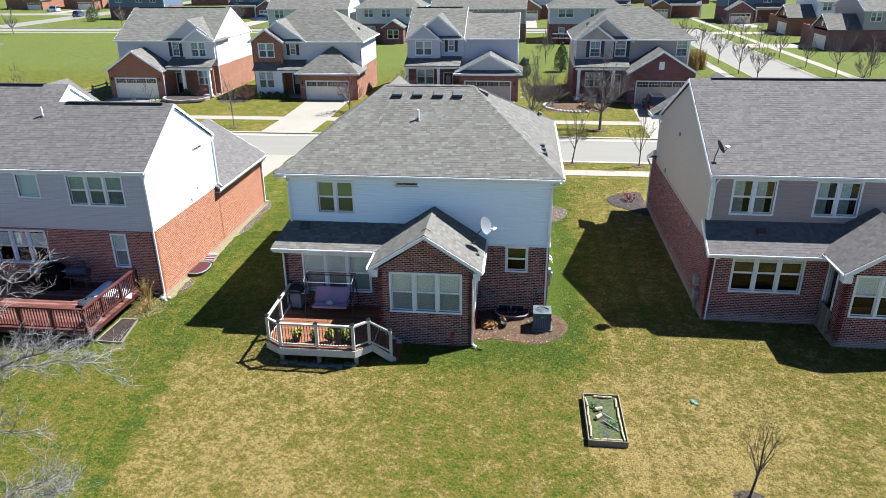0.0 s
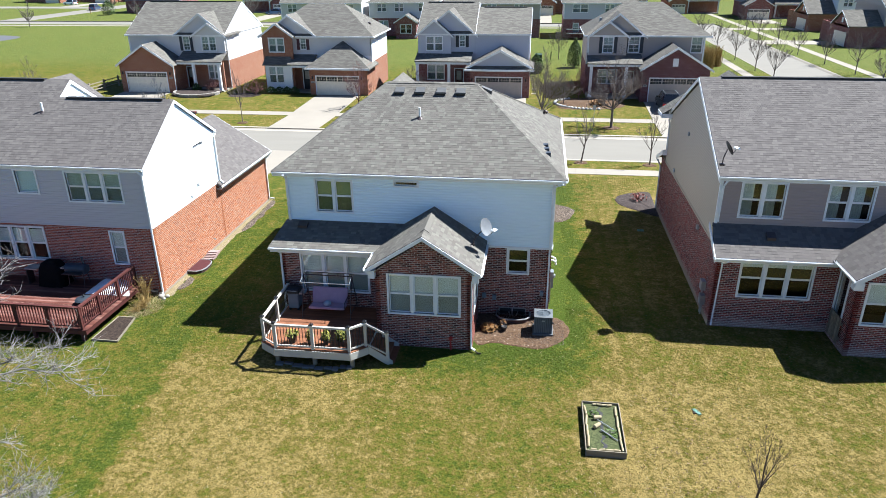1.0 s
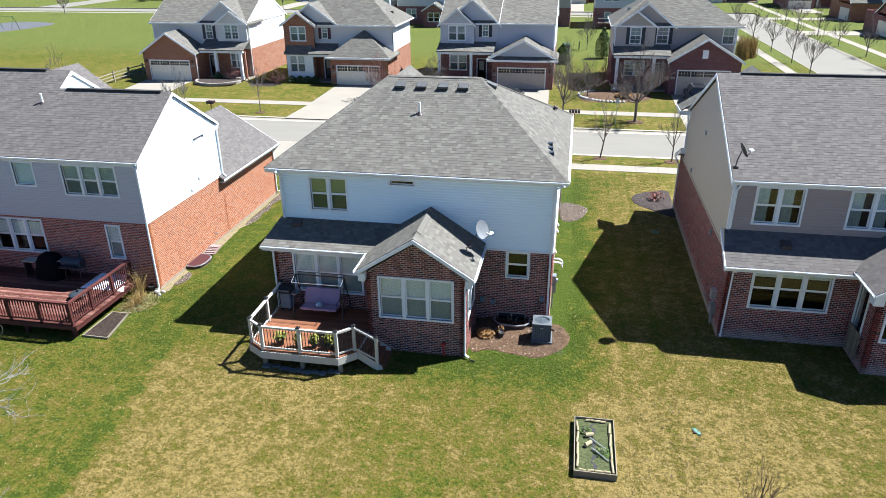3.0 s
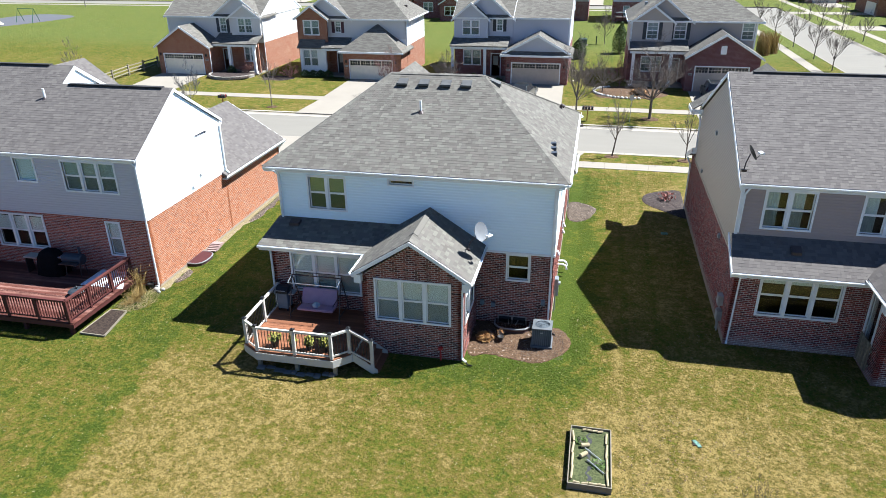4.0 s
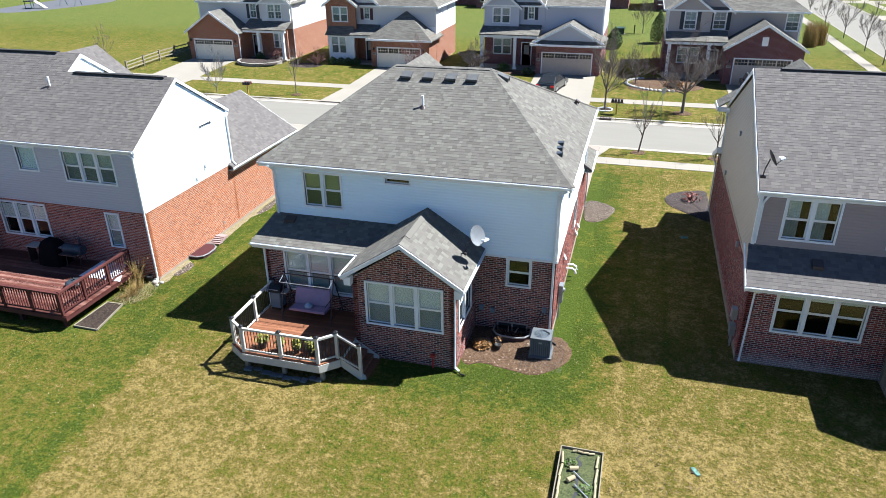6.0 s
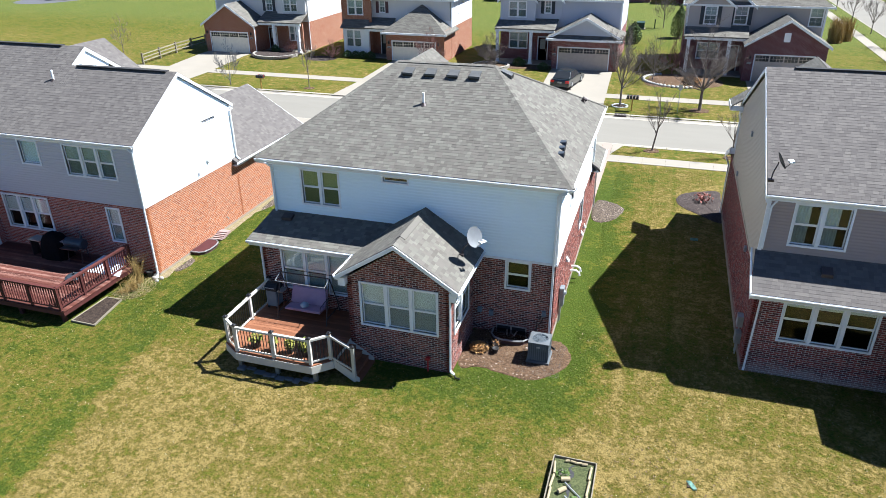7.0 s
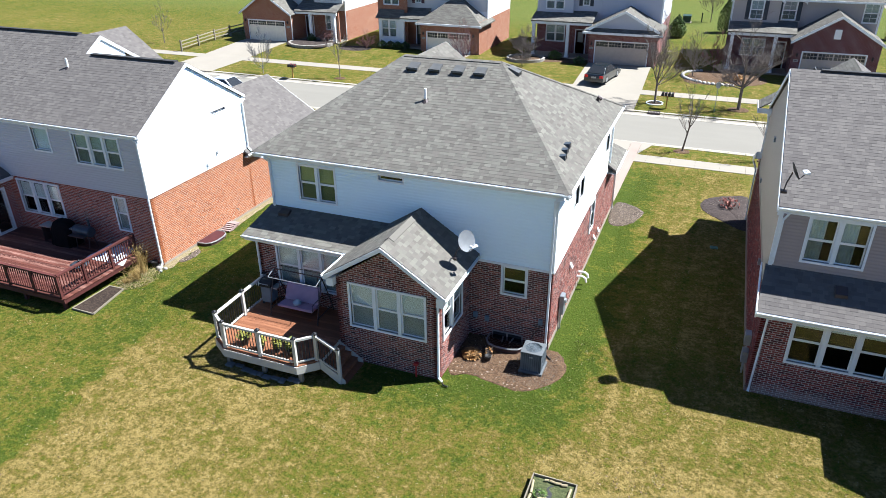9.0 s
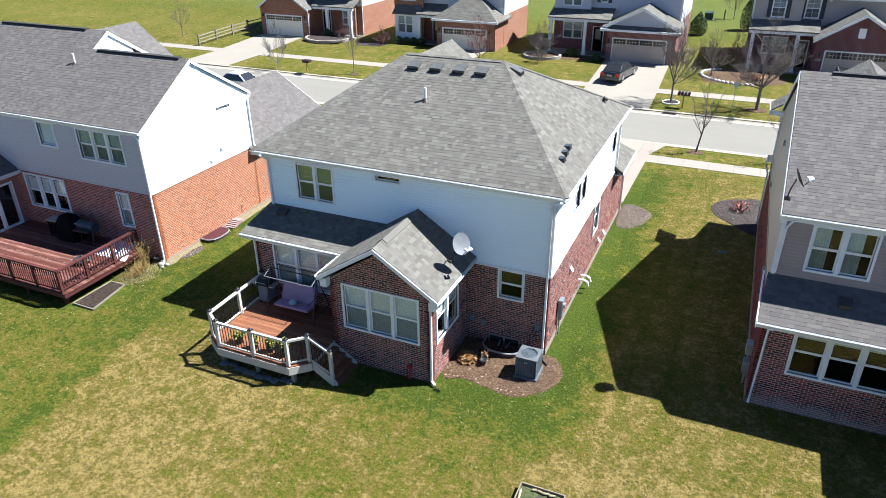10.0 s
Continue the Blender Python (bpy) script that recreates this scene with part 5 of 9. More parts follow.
    downspout(h, [(X + 0.3, -0.38, 3.2), (X + 0.18, -0.0, 2.95), (X + 0.12, 0.02, 0.2), (X + 0.1, -0.05, 0.1)])
    downspout(h, [(X + 0.25, y0 - 0.05, 6.12), (X + 0.1, YU - 0.08, 5.85), (X + 0.08, YU - 0.08, 4.3)])
    downspout(h, [(X - 0.1, YB + 0.1, 5.9), (X - 0.06, YB - 0.02, 5.6), (X - 0.06, YB - 0.02, 3.9)])
    k = (zr - ze) / (yr - y0)
    part("roof_vent", MB().slab([(19.95, 0.55, 3.93), (20.3, 0.55, 3.93), (20.3, 0.85, 4.08), (19.95, 0.85, 4.08)], (0, 0, -0.12)), DARKMET, h)
    for z in (0.55, 1.15):
        part("gas_meter" if z < 1 else "electric_meter", MB().box(X - 0.22, 0.75 + z * 0.3, z, X - 0.02, 1.1 + z * 0.3, z + 0.42).tube([(X - 0.1, 0.95 + z * 0.3, z + 0.1), (X - 0.1, 0.95 + z * 0.3, 0.0)], 0.03, 8), GALV, h)
    for y, z in ((8.2, 6.3), (10.6, 3.7), (3.9, 3.0)):
        part("wall_vent", MB().box(X - 0.09, y - 0.1, z - 0.08, X - 0.0, y + 0.1, z + 0.1), STEELG, h)
    # wooden screen gate by the garden door
    for i in range(6):
        part("screen_slat", MB().box(22.62, -1.25 + i * 0.17, 0.25, 22.66, -1.13 + i * 0.17, 1.35), LANDTIMBER, h)
    part("screen_rail", MB().box(22.66, -1.3, 0.45, 22.70, -0.15, 0.55).box(22.66, -1.3, 1.05, 22.70, -0.15, 1.15), LANDTIMBER, h)
    return h


# the same tan siding, lightened and warmed to imitate light bounced from next door
S_TAN_BOUNCE = siding_mat("siding_tan_bounce", (0.46, 0.385, 0.295))
right_house()
DISH_D = plain("dish_charcoal", (0.022, 0.024, 0.03), 0.6)
satellite_dish("satellite_dish", (17.97, 1.46, 6.71), (18.15, 1.5, 7.36), (0.86, 0.12, 0.42), 0.3, DISH_D, "dark grey satellite dish at the gable corner of the roof")


# ---- the near house's garden ----
def post_at(parent, x, y, z0, z1, w, material, cap=None):
    p = part("post", MB().box(x - w / 2, y - w / 2, z0, x + w / 2, y + w / 2, z1), material, parent)
    if cap:
        part("post_cap", MB().box(x - w / 2 - 0.02, y - w / 2 - 0.02, z1, x + w / 2 + 0.02, y + w / 2 + 0.02, z1 + 0.035)
             .add([(x - w / 2, y - w / 2, z1 + 0.035), (x + w / 2, y - w / 2, z1 + 0.035), (x + w / 2, y + w / 2, z1 + 0.035), (x - w / 2, y + w / 2, z1 + 0.035), (x, y, z1 + 0.09)],
                  [(0, 1, 4), (1, 2, 4), (2, 3, 4), (3, 0, 4)]), cap, p)
    return p


def rail_run(parent, a, b, floor_a, floor_b, top, rail_mat, bal_mat, w=0.09, pitch=0.115, square=0.02, bottom=0.1):
    """Top and bottom rail with balusters between two posts; a, b are plan points."""
    A, B = Vector((*a, floor_a)), Vector((*b, floor_b))
    up = Vector((0, 0, top))
    part("top_rail", MB().beam(A + up, B + up, w, 0.075), rail_mat, parent)
    lo = Vector((0, 0, bottom))
    part("bottom_rail", MB().beam(A + lo, B + lo, 0.05, 0.06), rail_mat, parent)
    n = max(2, int((B - A).length / pitch))
    for i in range(1, n):
        p = A + (B - A) * (i / n)
        part("baluster", MB().box(p.x - square / 2, p.y - square / 2, p.z + bottom + 0.03, p.x + square / 2, p.y + square / 2, p.z + top - 0.03), bal_mat, parent)


def clip_line(poly, y):
    return poly_span([(p[0], p[1]) for p in poly], y)


def near_deck():
    z = 0.74
    d = empty("deck", (2.3, -3.2, 0), "cedar-brown plank deck with cream railing against brick house", "deck")
    poly = [(0.12, -1.36), (0.12, -4.62), (0.80, -5.06), (3.80, -5.06), (4.36, -4.52), (4.36, -1.36)]
    y = -5.04
    while y < -1.4:
        s0, s1 = clip_line(poly, y + 0.002), clip_line(poly, min(y + 0.135, -1.365))
        if s0 and s1:
            part("board", MB().slab([(s0[0], y, z), (s0[1], y, z), (s1[1], y + 0.135, z), (s1[0], y + 0.135, z)], (0, 0, -0.03)), DECK_O, d)
        y += 0.141
    for (a, b) in zip(poly[:5], poly[1:5] + [poly[5]]):
        if a[1] > -1.4 and b[1] > -1.4:
            continue
        part("skirt_board", MB().beam((*a, z - 0.19), (*b, z - 0.19), 0.035, 0.30), RAILCREAM, d)
    posts = {"a": (0.20, -1.5), "b": (0.20, -2.96), "c": (0.22, -4.55), "d": (0.84, -4.97), "e": (2.32, -4.97), "f": (3.76, -4.97), "g": (4.28, -4.47)}
    for k, (x, yy) in posts.items():
        post_at(d, x, yy, z - 0.3, z + 1.06, 0.11, RAILCREAM, BLACKMET)
    for p, q in ("ab", "bc", "cd", "de", "ef", "fg"):
        rail_run(d, posts[p], posts[q], z, z, 0.98, RAILCREAM, BLACKMET)
    # steps down beside the garden room
    s0, s1 = -4.42, -3.15
    for i in range(4):
        zt = z - 0.185 * (i + 1)
        part("tread", MB().box(4.36 + 0.24 * i, s0, zt - 0.03, 4.36 + 0.24 * (i + 1) + 0.03, s1, zt), DECK_O, d)
        part("riser", MB().box(4.36 + 0.24 * i, s0, zt - 0.03, 4.375 + 0.24 * i, s1, zt + 0.155), DECK_O, d)
    for yy in (s0 - 0.02, s1 + 0.02):
        part("stringer", MB().slab([(4.36, yy - 0.02, z - 0.02), (5.3, yy - 0.02, 0.12), (5.3, yy - 0.02, -0.03), (5.0, yy - 0.02, -0.03), (4.36, yy - 0.02, z - 0.36)], (0, 0.04, 0)), RAILCREAM, d)
    post_at(d, 5.12, -4.45, -0.03, 1.38, 0.11, RAILCREAM, BLACKMET)
    rail_run(d, (4.28, -4.47), (5.12, -4.45), z, 0.3, 0.98, RAILCREAM, BLACKMET)
    for x in (0.8, 2.3, 3.8):
        part("pier", MB().box(x - 0.07, -4.9, -0.05, x + 0.07, -4.76, z - 0.03), LANDTIMBER, d)
    # stone edging under the rim
    g = empty("stone_edging", (2.3, -5.05, 0), "low grey flagstone edging under the deck rim", "edging")
    rng = random.Random(5)
    x = 0.75
    while x < 3.75:
        w = rng.uniform(0.2, 0.42)
        yy = -4.95 + rng.uniform(-0.12, 0.1)
        part("stone", MB().box(x, yy - rng.uniform(0.1, 0.2), -0.05, x + w - 0.03, yy + 0.05, rng.uniform(0.0, 0.05)), STONE_D, g, bevel=0.012)
        x += w


STONE_D = concrete_mat("stone_dark", (0.20, 0.19, 0.18))
near_deck()
Z = 0.74


def swing():
    s = empty("garden_swing", (2.1, -2.0, Z), "metal garden swing with mauve cushioned bench on deck", "swing")
    x0, x1, yc, top = 1.12, 3.18, -2.05, Z + 1.75
    for x in (x0, x1):
        for dy in (-0.55, 0.62):
            part("leg", MB().tube([(x, yc, top), (x, yc + dy * 0.8, Z + 0.5), (x, yc + dy, Z)], 0.022, 8), DARKMET, s)
        part("foot_bar", MB().tube([(x, yc - 0.55, Z + 0.25), (x, yc + 0.62, Z + 0.25)], 0.018, 8), DARKMET, s)
        part("hanger", MB().tube([(x + (0.16 if x < 2 else -0.16), yc, top), (x + (0.2 if x < 2 else -0.2), yc - 0.05, Z + 0.5)], 0.012, 6), DARKMET, s)
        part("canopy_arm", MB().tube([(x, yc, top), (x - 0.02, yc - 0.4, top - 0.18)], 0.014, 6), GALV, s)
    part("cross_bar", MB().tube([(x0, yc, top), (x1, yc, top)], 0.024, 8), DARKMET, s)
    part("canopy_rail", MB().tube([(x0, yc - 0.4, top - 0.18), (x1, yc - 0.4, top - 0.18)], 0.014, 6), GALV, s)
    part("canopy_rail", MB().tube([(x0, yc + 0.35, top - 0.05), (x1, yc + 0.35, top - 0.05)], 0.014, 6), DARKMET, s)
    part("seat", MB().slab([(x0 + 0.25, yc - 0.42, Z + 0.47), (x1 - 0.3, yc - 0.42, Z + 0.47), (x1 - 0.3, yc + 0.12, Z + 0.42), (x0 + 0.25, yc + 0.12, Z + 0.42)], (0, 0, -0.1)), MAUVE, s, "mauve cushion", bevel=0.03)
    part("backrest", MB().slab([(x0 + 0.25, yc + 0.08, Z + 0.42), (x1 - 0.3, yc + 0.08, Z + 0.42), (x1 - 0.3, yc + 0.36, Z + 1.02), (x0 + 0.25, yc + 0.36, Z + 1.02)], (0, 0.1, -0.02)), MAUVE, s, "mauve cushion", bevel=0.03)
    for x in (x0 + 0.22, x1 - 0.27):
        part("arm_rest", MB().tube([(x, yc - 0.4, Z + 0.45), (x, yc - 0.38, Z + 0.68), (x, yc + 0.25, Z + 0.72)], 0.016, 6), DARKMET, s)
    thing("cushion", MB().lathe((2.12, yc - 0.18, Z + 0.47), [(0.02, 0.0), (0.15, 0.03), (0.17, 0.1), (0.1, 0.17), (0.02, 0.2)], 12), PALEBLUE, "small pale blue cushion on swing seat", "cushion", smooth=True)


MAUVE = plain("mauve_cloth", (0.40, 0.27, 0.36), 0.9, vary=0.06, scale=5)
PALEBLUE = plain("pale_blue_cloth", (0.36, 0.44, 0.52), 0.9)
swing()


def grill(x, y, z, label, covered=False):
    g = empty("gas_grill", (x, y, z), label, "grill")
    body = BLACKMET
    part("cabinet", MB().box(x - 0.22, y - 0.24, z + 0.1, x + 0.22, y + 0.24, z + 0.78), BOXBLUE, g, bevel=0.02)
    lid = MB()
    n = 8
    v = [(sx, y + 0.27 * math.cos(math.pi * k / n), z + 0.8 + 0.26 * math.sin(math.pi * k / n)) for sx in (x - 0.25, x + 0.25) for k in range(n + 1)]
    lid.add(v, [(k, k + 1, n + 2 + k, n + 1 + k) for k in range(n)] + [tuple(range(n + 1)), tuple(range(2 * n + 1, n, -1)), (0, n, 2 * n + 1, n + 1)])
    part("lid", lid, body, g)
    part("handle", MB().tube([(x - 0.2, y - 0.31, z + 0.95), (x + 0.2, y - 0.31, z + 0.95)], 0.015, 6), GALV, g)
    for sx in (-1, 1):
        part("side_shelf", MB().box(min(x + sx * 0.26, x + sx * 0.5), y - 0.2, z + 0.76, max(x + sx * 0.26, x + sx * 0.5), y + 0.2, z + 0.8), GALV, g)
    for sx in (-0.18, 0.18):
        for sy in (-0.2, 0.2):
            part("wheel", MB().tube([(x + sx, y + sy - 0.02, z + 0.05), (x + sx, y + sy + 0.02, z + 0.05)], 0.05, 10), BLACKMET, g)
    return g


grill(0.56, -1.78, Z, "black-lidded gas grill with steel cabinet beside railing")


def plant_pot(x, y, z, r, leaves, seed, label, tall=0.35):
    p = empty("potted_plant", (x, y, z), label, "potted plant", "pots along the deck railing")
    part("pot", MB().lathe((x, y, z), [(r * 0.7, 0), (r, r * 1.5), (r * 1.08, r * 1.5), (r * 1.08, r * 1.75), (r * 0.92, r * 1.75), (r * 0.9, r * 1.55), (0.01, r * 1.5)], 14), BLACKPOT, p)
    rng = random.Random(seed)
    mb = MB()
    for i in range(leaves):
        a, t, q = rng.uniform(0, 6.28), rng.uniform(0.1, 1), rng.uniform(0.2, 1)
        c = Vector((x + math.cos(a) * r * 1.5 * q, y + math.sin(a) * r * 1.5 * q, z + r * 1.6 + tall * t * (1.1 - 0.5 * q)))
        d = Vector((rng.uniform(-1, 1), rng.uniform(-1, 1), rng.uniform(-0.3, 0.8))).normalized()
        e = d.cross(Vector((0.3, 0.2, 1))).normalized()
        l = rng.uniform(0.05, 0.1)
        mb.add([c - d * l, c + e * l * 0.35, c + d * l, c - e * l * 0.35 + Vector((0, 0, 0.01))], [(0, 1, 2, 3)])
    for i in range(6):
        a = rng.uniform(0, 6.28)
        mb.tube([(x, y, z + r * 1.4), (x + math.cos(a) * r, y + math.sin(a) * r, z + r * 1.6 + tall * 0.7)], 0.006, 4)
    tagged(part("foliage", mb, YELLOWLEAF, p), kind="stuff")


def leaf_mat(name, a, b):
    n = N(name)
    col = n.ramp(n.piece(), [(0.0, a), (1.0, b)])
    col = n.mix(n.math("MULTIPLY", n.noise(n.pos(), 20), 0.4), col, a)
    return n.done(col, 0.7, 0, 0.3)


YELLOWLEAF = leaf_mat("yellow_leaf", (0.088, 0.117, 0.022), (0.307, 0.263, 0.044))
BLACKPOT = plain("pot_black", (0.02, 0.018, 0.018), 0.6)
plant_pot(1.36, -4.55, Z, 0.17, 130, 1, "yellow-green plant in wide dark pot on deck", 0.28)
plant_pot(2.1, -4.6, Z, 0.12, 120, 2, "straggly yellow plant in dark pot on deck", 0.45)
plant_pot(2.72, -4.55, Z, 0.12, 160, 3, "bushy yellow-green plant in dark pot on deck", 0.45)
plant_pot(3.3, -4.55, Z, 0.14, 170, 4, "leafy green plant in dark pot on deck", 0.5)


def air_conditioner(x, y, z):
    a = empty("air_conditioner", (x, y, z), "grey louvred air conditioner unit on mulch bed", "air conditioner")
    w, h = 0.37, 0.80
    part("pad", MB().box(x - 0.42, y - 0.42, z - 0.02, x + 0.42, y + 0.42, z + 0.06), AC_LID, a, "grey plastic base pad")
    part("core", MB().box(x - w + 0.03, y - w + 0.03, z + 0.06, x + w - 0.03, y + w - 0.03, z + h - 0.03), AC_CORE, a)
    for sx in (-1, 1):
        for sy in (-1, 1):
            part("corner_post", MB().box(x + sx * w, y + sy * w, z + 0.06, x + sx * (w - 0.05), y + sy * (w - 0.05), z + h), AC_MAT, a)
    for k in range(9):
        u = -w + 0.07 + k * 0.075
        for i, (X0, Y0, X1, Y1) in enumerate(((x + u, y - w, x + u + 0.045, y - w + 0.02), (x + w - 0.02, y + u, x + w, y + u + 0.045), (x - w, y + u, x - w + 0.02, y + u + 0.045), (x + u, y + w - 0.02, x + u + 0.045, y + w))):
            part("louvre", MB().box(X0, Y0, z + 0.08, X1, Y1, z + h - 0.03), AC_MAT, a)
    ring = MB()
    for k in range(24):
        t, q = 2 * math.pi * k / 24, 2 * math.pi * (k + 1) / 24
        sq = lambda v: (x + (w + 0.01) * max(-1, min(1, 1.42 * math.cos(v))), y + (w + 0.01) * max(-1, min(1, 1.42 * math.sin(v))), z + h + 0.02)
        rd = lambda v, r, hh: (x + r * math.cos(v), y + r * math.sin(v), z + h + hh)
        ring.add([sq(t), sq(q), rd(q, 0.30, 0.03), rd(t, 0.30, 0.03), rd(q, 0.28, -0.03), rd(t, 0.28, -0.03)], [(0, 1, 2, 3), (3, 2, 4, 5)])
    ring.box(x - w - 0.01, y - w - 0.01, z + h - 0.03, x + w + 0.01, y - w + 0.01, z + h + 0.019).box(x - w - 0.01, y + w - 0.01, z + h - 0.03, x + w + 0.01, y + w + 0.01, z + h + 0.019)
    ring.box(x - w - 0.01, y - w + 0.01, z + h - 0.03, x - w + 0.01, y + w - 0.01, z + h + 0.019).box(x + w - 0.01, y - w + 0.01, z + h - 0.03, x + w + 0.01, y + w - 0.01, z + h + 0.019)
    part("top_panel", ring, AC_LID, a, "grey lid with round fan opening")
    part("fan_well", MB().lathe((x, y, z + h - 0.16), [(0.285, 0.0), (0.285, 0.005), (0.01, 0.01)], 24), AC_CORE, a)
    for k in range(3):
        t = k * math.pi * 2 / 3 + 0.4
        c, s = math.cos(t), math.sin(t)
        part("fan_blade", MB().slab([(x + 0.06 * c, y + 0.06 * s, z + h - 0.06), (x + 0.26 * c - 0.1 * s, y + 0.26 * s + 0.1 * c, z + h - 0.04), (x + 0.26 * c + 0.1 * s, y + 0.26 * s - 0.1 * c, z + h - 0.1)], (0, 0, -0.006)), DARKMET, a)
    part("fan_hub", MB().lathe((x, y, z + h - 0.1), [(0.09, 0.0), (0.09, 0.06), (0.03, 0.075)], 16), AC_LID, a)
    guard = MB()
    for r in (0.06, 0.11, 0.16, 0.21, 0.26, 0.29):
        guard.tube([(x + r * math.cos(2 * math.pi * k / 24), y + r * math.sin(2 * math.pi * k / 24), z + h + 0.06 - 0.11 * r) for k in range(25)], 0.006, 4)
    for k in range(8):
        t = k * math.pi / 4
        guard.tube([(x, y, z + h + 0.06), (x + 0.3 * math.cos(t), y + 0.3 * math.sin(t), z + h + 0.028)], 0.006, 4)
    part("fan_guard", guard, AC_MAT, a)
    part("badge", MB().box(x - 0.06, y - w - 0.012, z + 0.62, x + 0.06, y - w, z + 0.67), GALV, a)


air_conditioner(11.08, -1.28, 0.06)


def blob(points, z, h, name, material, label, category, seed=1, kind="structure"):
    """A bed with a soft uneven rim, mounded in the middle."""
    rng = random.Random(seed)
    c = Vector((sum(p[0] for p in points) / len(points), sum(p[1] for p in points) / len(points), 0))
    rim = []
    n = len(points)
    for i in range(n):
        for k in range(5):
            t = k / 5
            p0, p1, p2, p3 = (Vector((*points[(i + j) % n], 0)) for j in (-1, 0, 1, 2))
            q = 0.5 * ((2 * p1) + (p2 - p0) * t + (2 * p0 - 5 * p1 + 4 * p2 - p3) * t * t + (3 * p1 - p0 - 3 * p2 + p3) * t ** 3)
            rim.append(q + Vector((rng.uniform(-0.03, 0.03), rng.uniform(-0.03, 0.03), 0)))
    m = len(rim)
    v, f = [], []
    for r, hh in ((1.0, -0.05), (0.97, 0.4), (0.85, 0.9), (0.5, 1.0)):
        v += [(c.x + (p.x - c.x) * r, c.y + (p.y - c.y) * r, gz(p.y) + z + h * hh + (rng.uniform(-0.012, 0.012) if hh > 0 else 0)) for p in rim]
    v.append((c.x, c.y, gz(c.y) + z + h))
    for k in range(3):
        f += [(k * m + i, k * m + (i + 1) % m, (k + 1) * m + (i + 1) % m, (k + 1) * m + i) for i in range(m)]
    f += [(3 * m + i, 3 * m + (i + 1) % m, 4 * m) for i in range(m)]
    return thing(name, MB().add(v, f), material, label, category, kind=kind)


blob([(8.3, -0.05), (8.32, -2.5), (9.2, -2.4), (10.15, -2.62), (11.1, -2.62), (11.95, -1.85), (12.2, -0.9), (11.75, -0.05), (11.3, 0.0)], 0.0, 0.05, "mulch_bed", MULCH, "brown bark mulch bed with pale chips beside brick wall", "mulch bed", 3)


def chips(x0, x1, y0, y1, n, seed, z=0.05):
    """Pale bark chips lying on the bed."""
    rng = random.Random(seed)
    mb = MB()
    for i in range(n):
        x, y = rng.uniform(x0, x1), rng.uniform(y0, y1)
        d = Vector((rng.uniform(-1, 1), rng.uniform(-1, 1), rng.uniform(-0.3, 0.3))).normalized() * rng.uniform(0.008, 0.018)
        e = d.cross(Vector((0, 0, 1))) * 0.4
        c = Vector((x, y, z + rng.uniform(0.0, 0.02)))
        mb.add([c - d, c + e, c + d, c - e, c + Vector((0, 0, 0.012))], [(0, 1, 4), (1, 2, 4), (2, 3, 4), (3, 0, 4)])
    thing("bark_chips", mb, CHIP, "pale bark chips strewn over the mulch bed", "bark chips", kind="stuff")


CHIP = leaf_mat("chip", (0.088, 0.062, 0.047), (0.307, 0.27, 0.234))
chips(10.4, 11.95, -2.4, -0.3, 2600, 9)
chips(8.6, 10.4, -2.3, -1.2, 500, 10)


WELLBROWN = plain("well_brown", (0.085, 0.045, 0.042), 0.6, vary=0.25, scale=5)
WELLRIM = plain("well_rim", (0.34, 0.29, 0.28), 0.6, vary=0.25, scale=5)
POLY = glass_mat("cloudy_plastic", (0.72, 0.67, 0.66), 0.10)
WELLGREY = plain("well_grey", (0.30, 0.30, 0.31), 0.55, 0.3, vary=0.2, scale=6)
WELLGRAVEL = concrete_mat("well_gravel", (0.17, 0.14, 0.12))
MAROONLID = plain("maroon_lid", (0.075, 0.024, 0.030), 0.35, vary=0.2, scale=4)


def window_well(x, y, z, way, label, lid=None, rim=None):
    w = empty("window_well", (x, y, z), label, "window well")
    pts = [(-0.72, 0.0), (-0.72, 0.45), (-0.55, 0.68), (-0.25, 0.78), (0.25, 0.78), (0.55, 0.68), (0.72, 0.45), (0.72, 0.0)]
    W = [Vector((x + a, y - b, 0)) if way == "-y" else Vector((x + b, y + a, 0)) for a, b in pts]
    mb = MB()
    n = len(W)
    rings = [(0.0, -0.45), (0.02, -0.3), (0.0, -0.15), (0.02, 0.0), (0.0, 0.12), (0.0, 0.26)]
    c = sum(W, Vector()) / n
    v = [p + (p - c).normalized() * o + Vector((0, 0, z + h)) for o, h in rings for p in W]
    f = [(k * n + i, k * n + i + 1, (k + 1) * n + i + 1, (k + 1) * n + i) for k in range(len(rings) - 1) for i in range(n - 1)]
    part("well_wall", mb.add(v, f), WELLBROWN, w)
    part("rim", MB().tube([p + Vector((0, 0, z + 0.26)) for p in W], 0.036, 6), rim or WELLRIM, w, "pale weathered rim")
    part("gravel_floor", MB().slab([p + Vector((0, 0, z - 0.35)) for p in W], (0, 0, -0.05)), WELLGRAVEL, w)
    cover = part("cover", MB().slab([p + Vector((0, 0, z + 0.275)) for p in W], (0, 0, -0.004)), lid or POLY, w, "plastic cover")
    cover.visible_shadow = lid is not None
    for t in (0.36, 0.64):
        a, b = W[0].lerp(W[-1], t), W[3].lerp(W[4], t)
        part("cover_bar", MB().beam(a + Vector((0, 0, z + 0.25)), a.lerp(b, 0.5) + Vector((0, 0, z + 0.25)), 0.05, 0.02), TRIM, w)
    return w


window_well(9.8, -0.02, -0.04, "-y", "corrugated steel window well with clear plastic cover", None, WELLGREY)
WINX = empty("basement_window", (9.75, -0.02, 0), "brown sliding basement window at ground level", "window")
